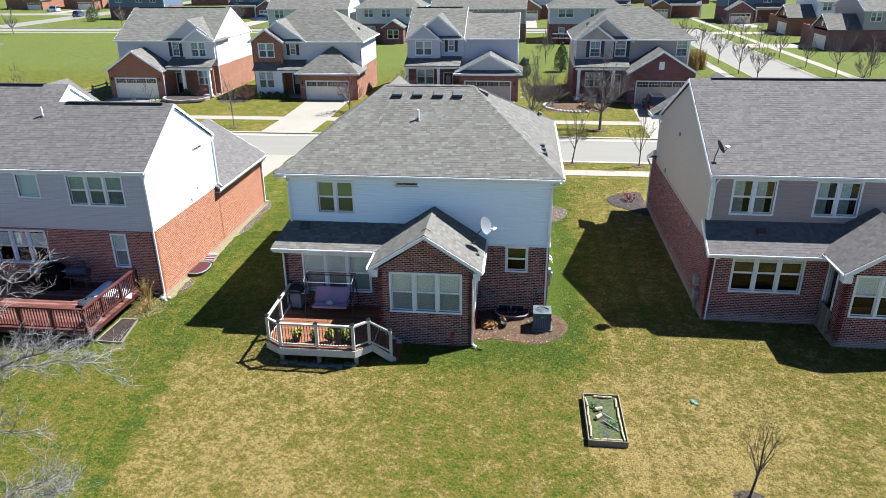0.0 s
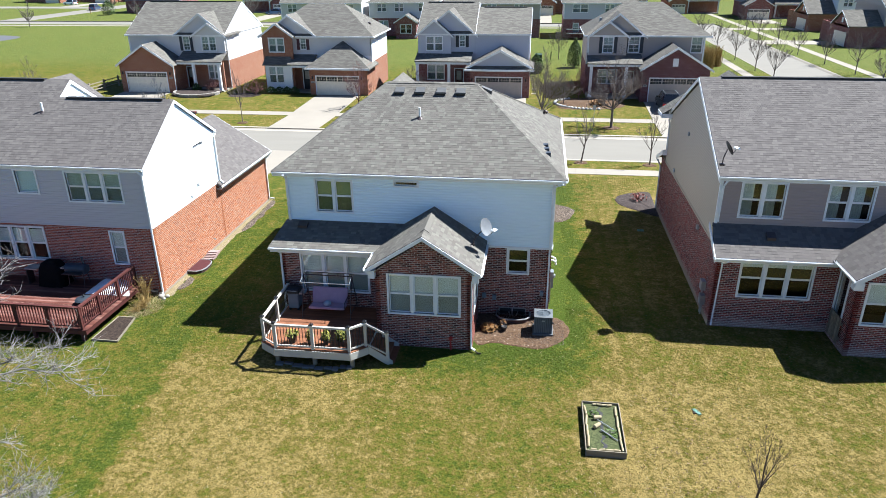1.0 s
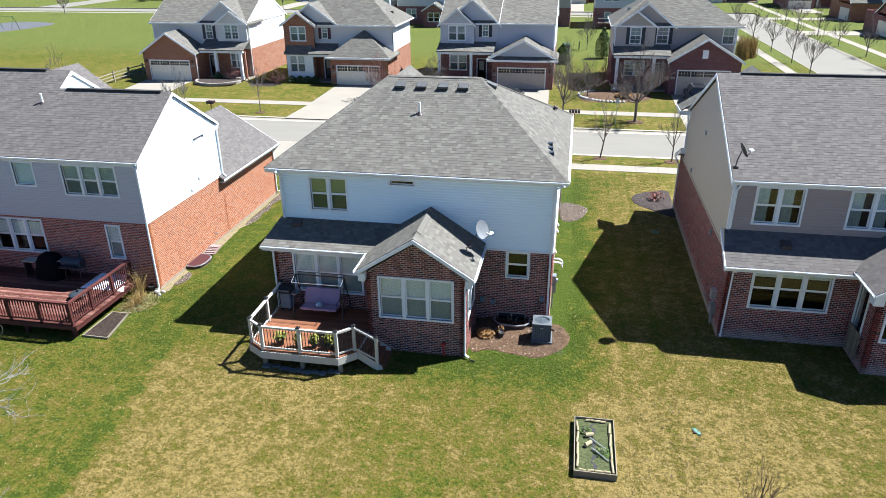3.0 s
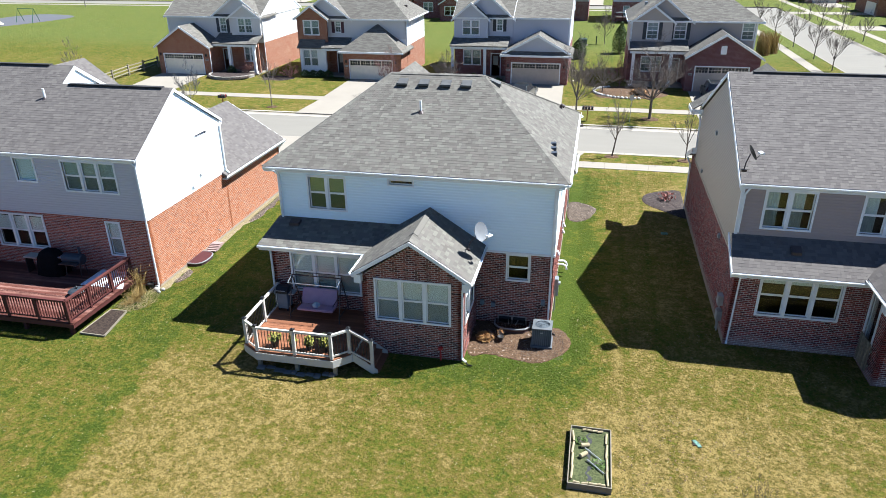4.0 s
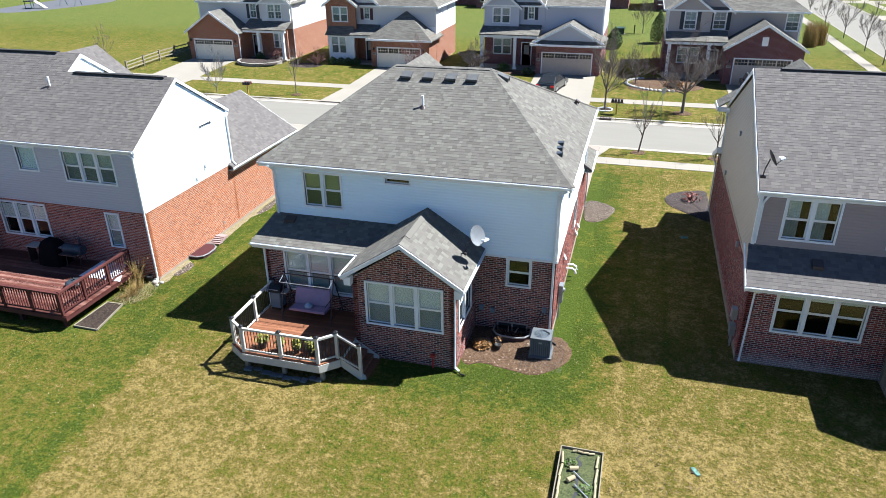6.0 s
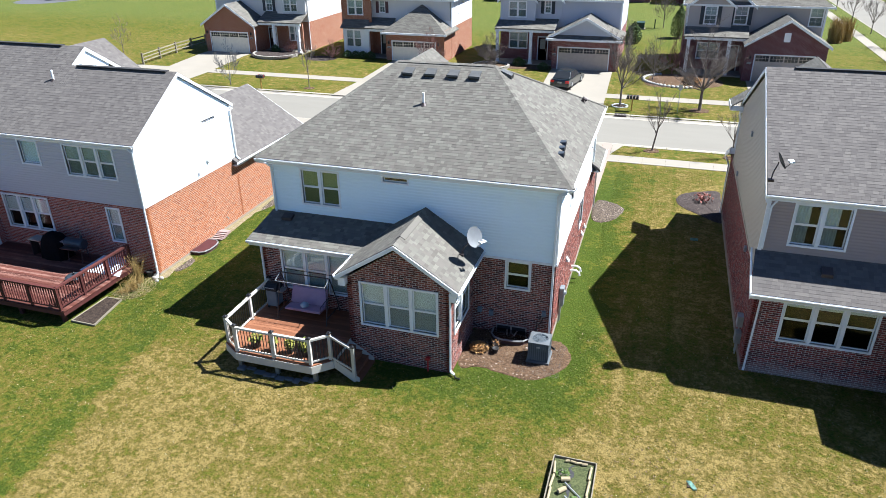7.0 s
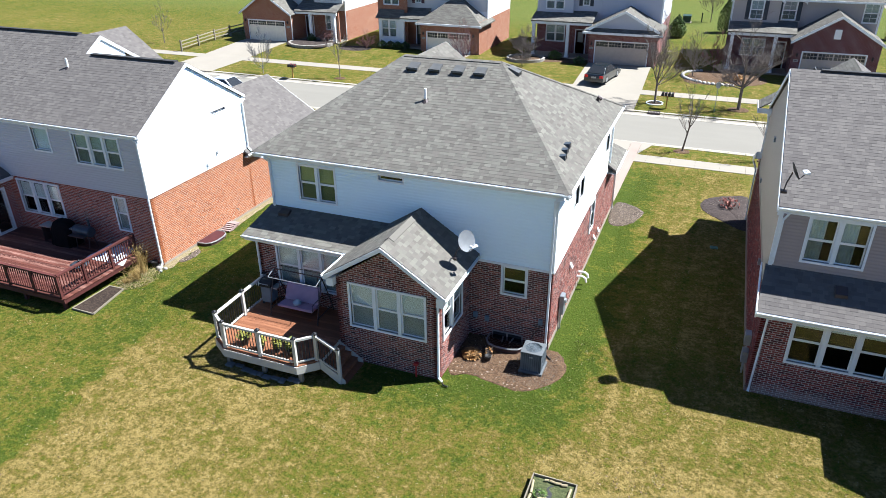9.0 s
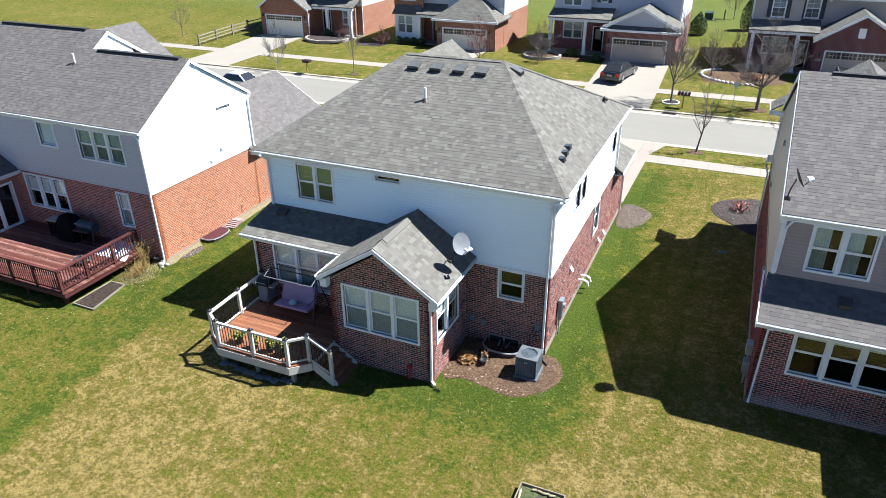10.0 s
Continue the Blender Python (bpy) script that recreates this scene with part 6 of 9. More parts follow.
part("window_frame", MB().box(9.15, -0.06, -0.25, 9.2, -0.015, 0.42).box(9.2, -0.06, 0.37, 10.3, -0.015, 0.42).box(10.3, -0.06, -0.25, 10.35, -0.015, 0.42).box(9.72, -0.06, -0.25, 9.78, -0.015, 0.37).box(9.2, -0.06, -0.25, 10.3, -0.015, -0.2), WELLRIM, WINX)
for a, b in ((9.2, 9.72), (9.78, 10.3)):
    part("pane", MB().box(a, -0.035, -0.2, b, -0.03, 0.37), BLACKMET, WINX)
window_well(-6.56, 3.1, -0.11, "+x", "steel window well with maroon cover and pale rim", MAROONLID, WELLGREY)


def shrub(name, x, y, z, r, h, n, material, label, seed, twig=BARK, leafy=True, group=""):
    """A bush: stems and many small leaves, uneven in outline."""
    s = empty(name, (x, y, z), label, "shrub", group)
    rng = random.Random(seed)
    stems, leaves = MB(), MB()
    for i in range(26):
        a, q = rng.uniform(0, 6.28), rng.uniform(0.2, 1)
        tip = Vector((x + math.cos(a) * r * q, y + math.sin(a) * r * q, z + h * rng.uniform(0.6, 1.0)))
        mid = Vector((x, y, z)).lerp(tip, 0.5) + Vector((rng.uniform(-0.05, 0.05), rng.uniform(-0.05, 0.05), 0.05))
        stems.tube([(x + math.cos(a) * r * 0.1, y + math.sin(a) * r * 0.1, z - 0.03), mid, tip], [0.012, 0.009, 0.004], 4)
    tagged(part("stem_cluster", stems, twig, s), kind="stuff")
    if leafy:
        lumps = [(rng.uniform(0, 6.28), rng.uniform(0.75, 1.15)) for _ in range(6)]
        for i in range(n):
            a, q, t = rng.uniform(0, 6.28), math.sqrt(rng.random()), rng.random()
            k = 1.0 + 0.18 * sum(math.cos(a - la) * (lq - 0.9) for la, lq in lumps)
            rr = r * k * math.sqrt(max(0.05, 1 - (2 * t - 0.75) ** 2 * 0.6))
            c = Vector((x + math.cos(a) * rr * q, y + math.sin(a) * rr * q, z + h * (0.05 + 0.95 * t * (1 - 0.25 * q))))
            d = Vector((rng.uniform(-1, 1), rng.uniform(-1, 1), rng.uniform(-0.6, 1))).normalized()
            e = d.cross(Vector((rng.uniform(-1, 1), 0.2, 1))).normalized()
            l = rng.uniform(0.035, 0.07) * (1 + r)
            leaves.add([c - d * l, c + e * l * 0.5, c + d * l, c - e * l * 0.5], [(0, 1, 2, 3)])
        tagged(part("foliage", leaves, material, s), kind="stuff")
    return s


DRYLEAF = leaf_mat("dry_leaf", (0.20, 0.095, 0.030), (0.42, 0.24, 0.095))
GREENLEAF = leaf_mat("green_leaf", (0.035, 0.065, 0.02), (0.10, 0.155, 0.045))
REDLEAF = leaf_mat("red_twig", (0.15, 0.045, 0.038), (0.30, 0.11, 0.085))
STRAW = leaf_mat("straw", (0.24, 0.155, 0.050), (0.42, 0.30, 0.115))
shrub("dry_shrub", 8.82, -1.38, 0.04, 0.36, 0.28, 700, DRYLEAF, "dry tan cut-back shrub on mulch bed", 2)
shrub("dry_shrub", 9.42, -1.2, 0.04, 0.2, 0.42, 40, DRYLEAF, "small twiggy dry plant on mulch bed", 3)
pp = empty("flower_pot", (9.47, -1.45, 0.05), "small dark flower pot on mulch bed", "pot")
part("pot", MB().lathe((9.47, -1.45, 0.05), [(0.08, 0), (0.12, 0.16), (0.13, 0.16), (0.13, 0.2), (0.1, 0.2), (0.01, 0.17)], 12), BLACKPOT, pp)


def raised_bed():
    b = empty("raised_bed", (13.07, -7.5, 0), "timber-edged raised garden bed with soil and tools on lawn", "raised bed")
    x0, x1, y0, y1, h = 12.44, 13.72, -8.92, -6.28, 0.2
    part("side_board", MB().box(x0, y0, -0.1, x0 + 0.03, y1, h), LANDTIMBER, b)
    part("side_board", MB().box(x1 - 0.03, y0, -0.1, x1, y1, h), LANDTIMBER, b)
    part("end_board", MB().box(x0 + 0.03, y0, -0.1, x1 - 0.03, y0 + 0.03, h), LANDTIMBER, b)
    part("end_board", MB().box(x0 + 0.03, y1 - 0.03, -0.1, x1 - 0.03, y1, h), LANDTIMBER, b)
    part("soil", MB().box(x0 + 0.05, y0 + 0.05, -0.08, x1 - 0.05, y1 - 0.05, 0.12), SOILG, b)
    rng = random.Random(4)
    for k, (a, c, d, e) in enumerate(((x0 + 0.12, y0 + 0.25, x0 + 0.1, y1 - 0.2), (x1 - 0.12, y0 + 0.12, x1 - 0.16, y1 - 0.15), (x0 + 0.15, y0 + 0.1, x1 - 0.15, y0 + 0.13), (x0 + 0.35, y1 - 0.12, x1 - 0.25, y1 - 0.14))):
        n = 4
        A, B = Vector((a, c, 0.17)), Vector((d, e, 0.17))
        for i in range(n):
            p, q = A.lerp(B, i / n), A.lerp(B, (i + 0.93) / n)
            j = Vector((rng.uniform(-0.03, 0.03), rng.uniform(-0.03, 0.03), 0))
            part("edging_log", MB().tube([p + j, q - j], 0.036, 7), PINE, b)
    sheet_l = [(12.99 + 0.05 * math.sin(i * 2.3) + 0.02 * rng.uniform(-1, 1), -8.65 + 2.15 * i / 14) for i in range(15)]
    sheet_r = [(x + 0.09 + 0.05 * math.sin(i * 1.7 + 1), y) for i, (x, y) in enumerate(sheet_l)]
    for i0, i1 in ((0, 4), (5, 9), (10, 14)):
        rim = [(*sheet_l[i], 0.129) for i in range(i0, i1 + 1)] + [(*sheet_r[i], 0.129) for i in range(i1, i0 - 1, -1)]
        part("ground_sheet", MB().slab(rim, (0, 0, -0.006)), FELT, b, "torn dark weed sheet")
    for (x, y, a) in ((12.92, -7.18, 0.3), (12.88, -7.62, 0.8)):
        log = thing("cut_log", MB().tube([(x - 0.13 * math.cos(a), y - 0.13 * math.sin(a), 0.2), (x + 0.13 * math.cos(a), y + 0.13 * math.sin(a), 0.2)], 0.07, 10), PINE, "short pale cut log lying in raised bed", "log", "logs in the raised bed")
    for (x, y, x2, y2) in ((12.92, -7.3, 13.42, -7.75), (12.98, -7.8, 13.5, -8.3)):
        thing("garden_stake", MB().tube([(x, y, 0.19), (x2, y2, 0.16)], 0.02, 6), GALV, "grey metal garden stake lying in raised bed", "stake", "stakes in the raised bed")
    shrub("weed", 12.8, -6.95, 0.11, 0.2, 0.1, 200, GREENLEAF2, "green weeds sprouting in raised bed", 6, group="weeds in the raised bed")
    shrub("weed", 13.3, -7.9, 0.11, 0.25, 0.08, 200, GREENLEAF2, "green weeds sprouting in raised bed", 7, group="weeds in the raised bed")


PINE = plain("pine_log", (0.38, 0.307, 0.182), 0.8, vary=0.15, scale=8)
GREENLEAF2 = leaf_mat("weed_leaf", (0.05, 0.09, 0.02), (0.14, 0.2, 0.05))
SOILG = mulch_mat("soil_weedy", (0.034, 0.044, 0.018), (0.088, 0.094, 0.040), 1.1)
FELT = plain("weed_sheet", (0.042, 0.042, 0.046), 0.8, vary=0.3, scale=12)
raised_bed()
TEAL = plain("teal_cap", (0.150, 0.290, 0.235), 0.8, vary=0.35, scale=9)
tc = empty("utility_cover", (16.35, -6.15, 0), "pale teal utility box cover set in lawn", "utility cover")
part("lid", MB().slab([(16.23, -6.02, 0.012), (16.33, -6.2, 0.012), (16.43, -6.34, 0.012), (16.53, -6.3, 0.016), (16.46, -6.14, 0.018), (16.36, -6.0, 0.016)], (0, 0, -0.06)), TEAL, tc, bevel=0.01)
part("collar", MB().box(16.26, -6.27, -0.05, 16.46, -6.07, 0.0), SOIL, tc)
MULCH_G = mulch_mat("mulch_grey", (0.034, 0.025, 0.019), (0.135, 0.105, 0.082), 0.95)
tc2 = empty("utility_cover", (16.62, 10.88, 0), "small teal utility cover in shaded lawn", "utility cover")
part("lid", MB().box(16.44, 10.76, -0.03, 16.8, 11.0, 0.05), TEAL, tc2, bevel=0.012)
blob([(11.4, 12.2), (11.4, 14.7), (12.1, 14.8), (13.0, 13.9), (12.65, 12.4), (12.0, 11.7)], 0.0, 0.06, "mulch_bed", MULCH_G, "grey-brown bark mulch bed by brick corner", "mulch bed", 5)
blob([(18.05, 13.3), (18.1, 16.0), (18.1, 18.4), (17.2, 18.3), (16.2, 17.6), (15.75, 16.7), (15.85, 15.5), (16.6, 14.5)], 0.0, 0.06, "mulch_bed", MULCH_D, "dark bark mulch bed by corner of house", "mulch bed", 6)
shrub("red_shrub", 17.1, 16.3, 0.04, 0.55, 0.5, 90, REDLEAF, "low red-twigged shrub on dark mulch", 8, REDLEAF)


# ---- the neighbour's deck ----
def far_deck():
    z = 0.62
    d = empty("deck", (-11, -2, 0), "weathered mahogany-stained plank deck with matching railing", "deck")
    x0, x1, y0, y1 = -16.5, -7.62, -4.45, 0.08
    y = y0
    while y < y1 - 0.05:
        part("board", MB().box(x0, y, z - 0.03, x1 + 0.19, min(y + 0.137, y1), z), DECK_R, d)
        y += 0.143
    part("skirt_board", MB().box(x0, y0 - 0.03, z - 0.22, x1 + 0.17, y0, z - 0.03), RAIL_R, d)
    part("skirt_board", MB().box(x1 + 0.14, y0, z - 0.22, x1 + 0.17, y1, z - 0.03), RAIL_R, d)
    right = [(x1 - 0.02, y0 + 0.05), (x1 - 0.02, -3.12), (x1 + 0.0, -1.72), (x1 + 0.0, -0.33)]
    rear = [(x1 - 0.02 - k * 1.42, y0 + 0.05) for k in range(7)]
    for p in right + rear[1:]:
        post_at(d, *p, z - 0.25, z + 1.0, 0.1, RAIL_R)
    for a, b in list(zip(right, right[1:])) + list(zip(rear, rear[1:])):
        rail_run(d, a, b, z, z, 0.98, RAIL_R, RAIL_R, 0.14, 0.125, 0.035, 0.12)
    for x in (-15, -12.5, -10, -7.8):
        part("pier", MB().box(x - 0.07, y0 + 0.15, -0.05, x + 0.07, y0 + 0.29, z - 0.03), RAIL_R, d)


far_deck()
ZL = 0.62
COVERBLACK = plain("cover_black", (0.007, 0.007, 0.008), 0.95, vary=0.2, scale=6, spec=0.1)
cg = empty("covered_grill", (-11.6, -0.45, ZL), "large grill under black fabric cover on deck", "grill")
def draped_cover(cx, cy, z, prof, seed, folds=9):
    """A cloth hung over a boxy frame: rounded rings with soft folds that deepen downwards."""
    rng = random.Random(seed)
    n, v = 40, []
    ph = rng.uniform(0, 6)
    for k, (ax, ay, h, fold) in enumerate(prof):
        for i in range(n):
            a = 2 * math.pi * i / n
            c, s = math.cos(a), math.sin(a)
            q = 1 + fold * math.sin(folds * a + ph + 0.3 * k) + rng.uniform(-0.012, 0.012)
            x = math.copysign(abs(c) ** 0.45, c) * ax * q
            y = math.copysign(abs(s) ** 0.45, s) * ay * q
            v.append((cx + x, cy + y, z + h + rng.uniform(-0.012, 0.012) * (h > 0)))
    f = [(k * n + i, k * n + (i + 1) % n, (k + 1) * n + (i + 1) % n, (k + 1) * n + i) for k in range(len(prof) - 1) for i in range(n)]
    f.append(tuple(range((len(prof) - 1) * n, len(prof) * n)))
    return MB().add(v, f)


part("cover", draped_cover(-11.5, -0.55, ZL, [(0.66, 0.46, 0.0, 0.05), (0.62, 0.42, 0.35, 0.035), (0.58, 0.38, 0.72, 0.02), (0.54, 0.35, 0.86, 0.012), (0.42, 0.28, 1.08, 0.01), (0.28, 0.2, 1.17, 0.0), (0.1, 0.07, 1.2, 0.0)], 5), COVERBLACK, cg, smooth=True)
part("shelf", MB().box(-12.75, -0.85, ZL + 0.78, -12.1, -0.35, ZL + 0.83), GALV, cg)
part("shelf_leg", MB().box(-12.72, -0.8, ZL, -12.68, -0.4, ZL + 0.78), DARKMET, cg)


def barrel_grill():
    g = empty("charcoal_grill", (-10.2, -0.6, ZL), "dark barrel charcoal grill on legs on deck", "grill")
    x0, x1, y, z, r = -10.75, -9.75, -0.6, ZL + 0.85, 0.25
    part("barrel", MB().tube([(x0, y, z), (x0 + 0.05, y, z), (x1 - 0.05, y, z), (x1, y, z)], [r * 0.85, r, r, r * 0.85], 14), CHARCOAL, g)
    part("front_shelf", MB().box(x0 + 0.05, y - 0.5, z - 0.12, x1 - 0.05, y - 0.25, z - 0.09), DARKMET, g)
    part("side_shelf", MB().slab([(x0 - 0.4, y - 0.15, z + 0.05), (x0, y - 0.15, z + 0.05), (x0, y + 0.15, z + 0.05), (x0 - 0.4, y + 0.15, z + 0.05)], (0, 0, -0.03)), GALV, g)
    for x in (x0 + 0.12, x1 - 0.12):
        for dy in (-0.18, 0.18):
            part("leg", MB().tube([(x, y + dy * 0.7, z - 0.18), (x, y + dy * 1.3, ZL)], 0.02, 6), DARKMET, g)
    part("chimney", MB().tube([(x1 - 0.2, y + 0.1, z + 0.2), (x1 - 0.2, y + 0.1, z + 0.55)], 0.05, 10), CHARCOAL, g)


CHARCOAL = plain("charcoal_enamel", (0.035, 0.046, 0.060), 0.4)
barrel_grill()


def tarp():
    rng = random.Random(12)
    n, m = 16, 12
    v = []
    for j in range(m + 1):
        for i in range(n + 1):
            x = -9.5 + (1.3 + 0.85 * (1 - j / m)) * i / n + rng.uniform(-0.02, 0.02)
            y = -1.45 + 1.5 * j / m + rng.uniform(-0.02, 0.02)
            q = math.sin(i * 0.9 + j * 0.4) * 0.05 + math.sin(i * 2.1 - j * 1.3) * 0.03 + rng.uniform(0, 0.03)
            edge = min(i, n - i, j * 1.2, (m - j) * 1.2) / 4
            v.append((x, y, ZL + 0.02 + max(0, 0.2 + q * 1.4) * min(1, edge)))
    f = [(j * (n + 1) + i, j * (n + 1) + i + 1, (j + 1) * (n + 1) + i + 1, (j + 1) * (n + 1) + i) for j in range(m) for i in range(n)]
    thing("tarpaulin", MB().add(v, f), WHITECLOTH, "crumpled white tarpaulin lying on deck", "tarpaulin", smooth=True)


WHITECLOTH = plain("white_tarp", (0.72, 0.74, 0.78), 0.6, vary=0.04)
tarp()
fb = empty("fire_bowl", (-8.95, -2.25, ZL), "grey steel fire bowl with knobbed lid on deck", "fire bowl")
part("bowl", MB().lathe((-8.95, -2.25, ZL), [(0.16, 0), (0.3, 0.1), (0.36, 0.2), (0.38, 0.2)], 18), CHARCOAL, fb)
part("lid", MB().lathe((-8.95, -2.25, ZL + 0.2), [(0.39, 0.0), (0.3, 0.06), (0.05, 0.1), (0.02, 0.1)], 18), CHARCOAL, fb)
part("knob", MB().lathe((-8.95, -2.25, ZL + 0.3), [(0.03, 0.0), (0.05, 0.08), (0.02, 0.12)], 10), BLACKMET, fb)
lb = empty("planting_bed", (-6.95, -3.2, 0), "small dark soil bed edged with pale timbers", "planting bed")
lbp = [(-7.5, -4.2), (-6.36, -4.22), (-6.72, -2.24), (-7.48, -2.25)]
part("soil", MB().slab([(*p, 0.03) for p in lbp], (0, 0, -0.1)), SOIL, lb)
for a, b in zip(lbp, lbp[1:] + lbp[:1]):
    part("edging_timber", MB().beam((*a, 0.025), (*b, 0.02), 0.05, 0.07), LANDTIMBER, lb)


def tall_grass(x, y, n, h, seed, label, wide=0.22, thick=1.0, group=""):
    rng = random.Random(seed)
    mb = MB()
    for i in range(n):
        a, q = rng.uniform(0, 6.28), rng.uniform(0, wide)
        b = Vector((x + math.cos(a) * q, y + math.sin(a) * q, 0))
        lean = Vector((rng.uniform(-0.4, 0.4), rng.uniform(-0.4, 0.4), 0))
        hh = h * rng.uniform(0.5, 1.1)
        mb.tube([b, b + lean * 0.3 + Vector((0, 0, hh * 0.6)), b + lean + Vector((0, 0, hh))], [0.008 * thick, 0.007 * thick, 0.003 * thick], 3)
        if rng.random() < 0.12:
            t = b + lean + Vector((0, 0, hh))
            mb.lathe((t.x, t.y, t.z - 0.05), [(0.005, 0), (0.025, 0.04), (0.005, 0.09)], 5)
    thing("ornamental_grass", mb, STRAW, label, "grass clump", group)


tall_grass(-7.0, -0.75, 80, 1.35, 3, "tall dry straw-coloured grass clump beside deck")
tall_grass(-6.85, -1.3, 80, 0.6, 4, "low dry straw-coloured grass clump beside deck")
tall_grass(-7.0, -1.7, 50, 0.3, 5, "low dry straw-coloured grass clump beside deck")
rk = random.Random(8)
# rounded lumps stand in for the white and blue junk bag here
for (x, y, r) in ((-6.55, -0.25, 0.16), (-6.3, -0.15, 0.12), (-6.7, 0.0, 0.12), (-6.35, -0.4, 0.1)):
    thing("stone", MB().lathe((x, y, -0.02), [(r * 0.7, 0), (r, r * 0.5), (r * 0.8, r), (r * 0.2, r * 1.2)], 8, 0.8), STONE if r > 0.11 else GALV, "rounded pale lump standing in for junk bag at downspout", "stone", "stones by the downspout", smooth=True)

# bare strip, pavers and washed-out gravel along the orange brick wall
BAREDIRT = mulch_mat("bare_dirt", (0.135, 0.108, 0.058), (0.235, 0.190, 0.112), 0.97)
blob([(-6.7, 0.1), (-6.12, 0.05), (-6.3, 0.7), (-6.16, 1.1), (-6.36, 1.6), (-6.2, 2.0), (-6.42, 2.2), (-6.7, 2.2)], 0.0, 0.025, "bare_strip", BAREDIRT, "bare sandy strip with gravel along brick wall", "bare soil", 21)
blob([(-6.7, 4.0), (-6.28, 4.0), (-6.02, 4.5), (-6.3, 5.2), (-6.14, 5.7), (-6.38, 6.2), (-6.2, 7.0), (-6.3, 7.6), (-6.12, 8.2), (-6.3, 9.0), (-6.34, 10.2), (-6.28, 11.2), (-6.4, 12.4), (-6.36, 13.6), (-6.7, 13.8)], 0.0, 0.025, "bare_strip", BAREDIRT, "bare sandy strip with gravel along brick wall", "bare soil", 22)
blob([(-6.26, 8.3), (-5.98, 8.4), (-5.86, 9.2), (-6.02, 10.0), (-5.84, 10.7), (-6.0, 11.6), (-5.88, 12.5), (-6.05, 13.4), (-6.34, 13.5), (-6.26, 11.4)], 0.0, 0.035, "mulch_bed", MULCH_G, "grey-brown bark and twig debris along sandy strip", "mulch bed", 27)
blob([(-6.3, 0.75), (-5.98, 0.7), (-5.84, 1.3), (-5.95, 1.85), (-6.28, 2.0), (-6.22, 1.4)], 0.0, 0.035, "mulch_bed", MULCH_G, "grey-brown bark and twig debris along sandy strip", "mulch bed", 28)
PAVER = concrete_mat("paver", (0.277, 0.197, 0.182))
for k in range(5):
    y, t = 4.0 + 0.13 * k, 0.07 * k
    thing("paver", MB().slab([(-6.5, y, 0.1 + t * 0.6), (-5.98, y + 0.05, 0.1 + t * 0.55), (-5.95, y + 0.4, 0.07 + t * 0.55), (-6.48, y + 0.37, 0.07 + t * 0.6)], (0, 0, -0.06)), PAVER, "flat reddish paving slab in leaning stack", "paver", "pavers stacked beside the window well", bevel=0.008)
wp = empty("stored_pot", (-6.9, -0.12, 0), "dark plastic flower pot beside brick corner", "pot")
part("pot", MB().lathe((-6.9, -0.12, 0.0), [(0.1, 0), (0.15, 0.26), (0.165, 0.26), (0.165, 0.3), (0.13, 0.3), (0.01, 0.24)], 14), BLACKPOT, wp)
DRYBED = leaf_mat("dry_thatch", (0.19, 0.146, 0.066), (0.365, 0.299, 0.161))
mt = MB()
for k in range(900):
    x, y = rk.uniform(-7.5, -6.0), rk.uniform(-2.3, -0.3)
    if (x + 6.8) ** 2 / 0.55 + (y + 1.25) ** 2 / 1.1 > 1:
        continue
    d = Vector((rk.uniform(-1, 1), rk.uniform(-1, 1), rk.uniform(0, 0.4))).normalized() * rk.uniform(0.08, 0.24)
    mt.tube([(x, y, 0.01), Vector((x, y, 0.03)) + d], [0.007, 0.004], 3)
thing("dry_thatch", mt, DRYBED, "flattened dry straw stems beside the deck", "dry straw", kind="stuff")


# ---- houses across the street ----
def garage_door(house, y, u0, u1, w0, w1, material):
    d = part("garage_door", MB(face("-y", y)).box(u0, -0.1, w0, u1, -0.06, w1), material, house)
    rows = 4
    hh = (w1 - w0) / rows
    for r in range(rows):
        n = 4
        ww = (u1 - u0) / n
        for k in range(n):
            a, b, c, e = u0 + k * ww + 0.06, u0 + (k + 1) * ww - 0.06, w0 + r * hh + 0.05, w0 + (r + 1) * hh - 0.05
            if r == rows - 1:
                part("pane", MB(face("-y", y)).box(a, -0.06, c, b, -0.045, e), DARKPANE, d)
                part("glazing_bar", MB(face("-y", y)).box(a, -0.045, (c + e) / 2 - 0.015, b, -0.035, (c + e) / 2 + 0.015).box((3 * a + b) / 4 - 0.015, -0.045, c, (3 * a + b) / 4 + 0.015, -0.036, e).box((a + b) / 2 - 0.015, -0.045, c, (a + b) / 2 + 0.015, -0.036, e).box((a + 3 * b) / 4 - 0.015, -0.045, c, (a + 3 * b) / 4 + 0.015, -0.036, e), material, d)
            else:
                part("panel", MB(face("-y", y)).box(a, -0.06, c, b, -0.045, e), material, d)
    part("door_frame", MB(face("-y", y)).box(u0 - 0.1, -0.1, w0, u0, 0.02, w1 + 0.1).box(u1, -0.1, w0, u1 + 0.1, 0.02, w1 + 0.1).box(u0, -0.1, w1, u1, 0.02, w1 + 0.1), TRIM, d)


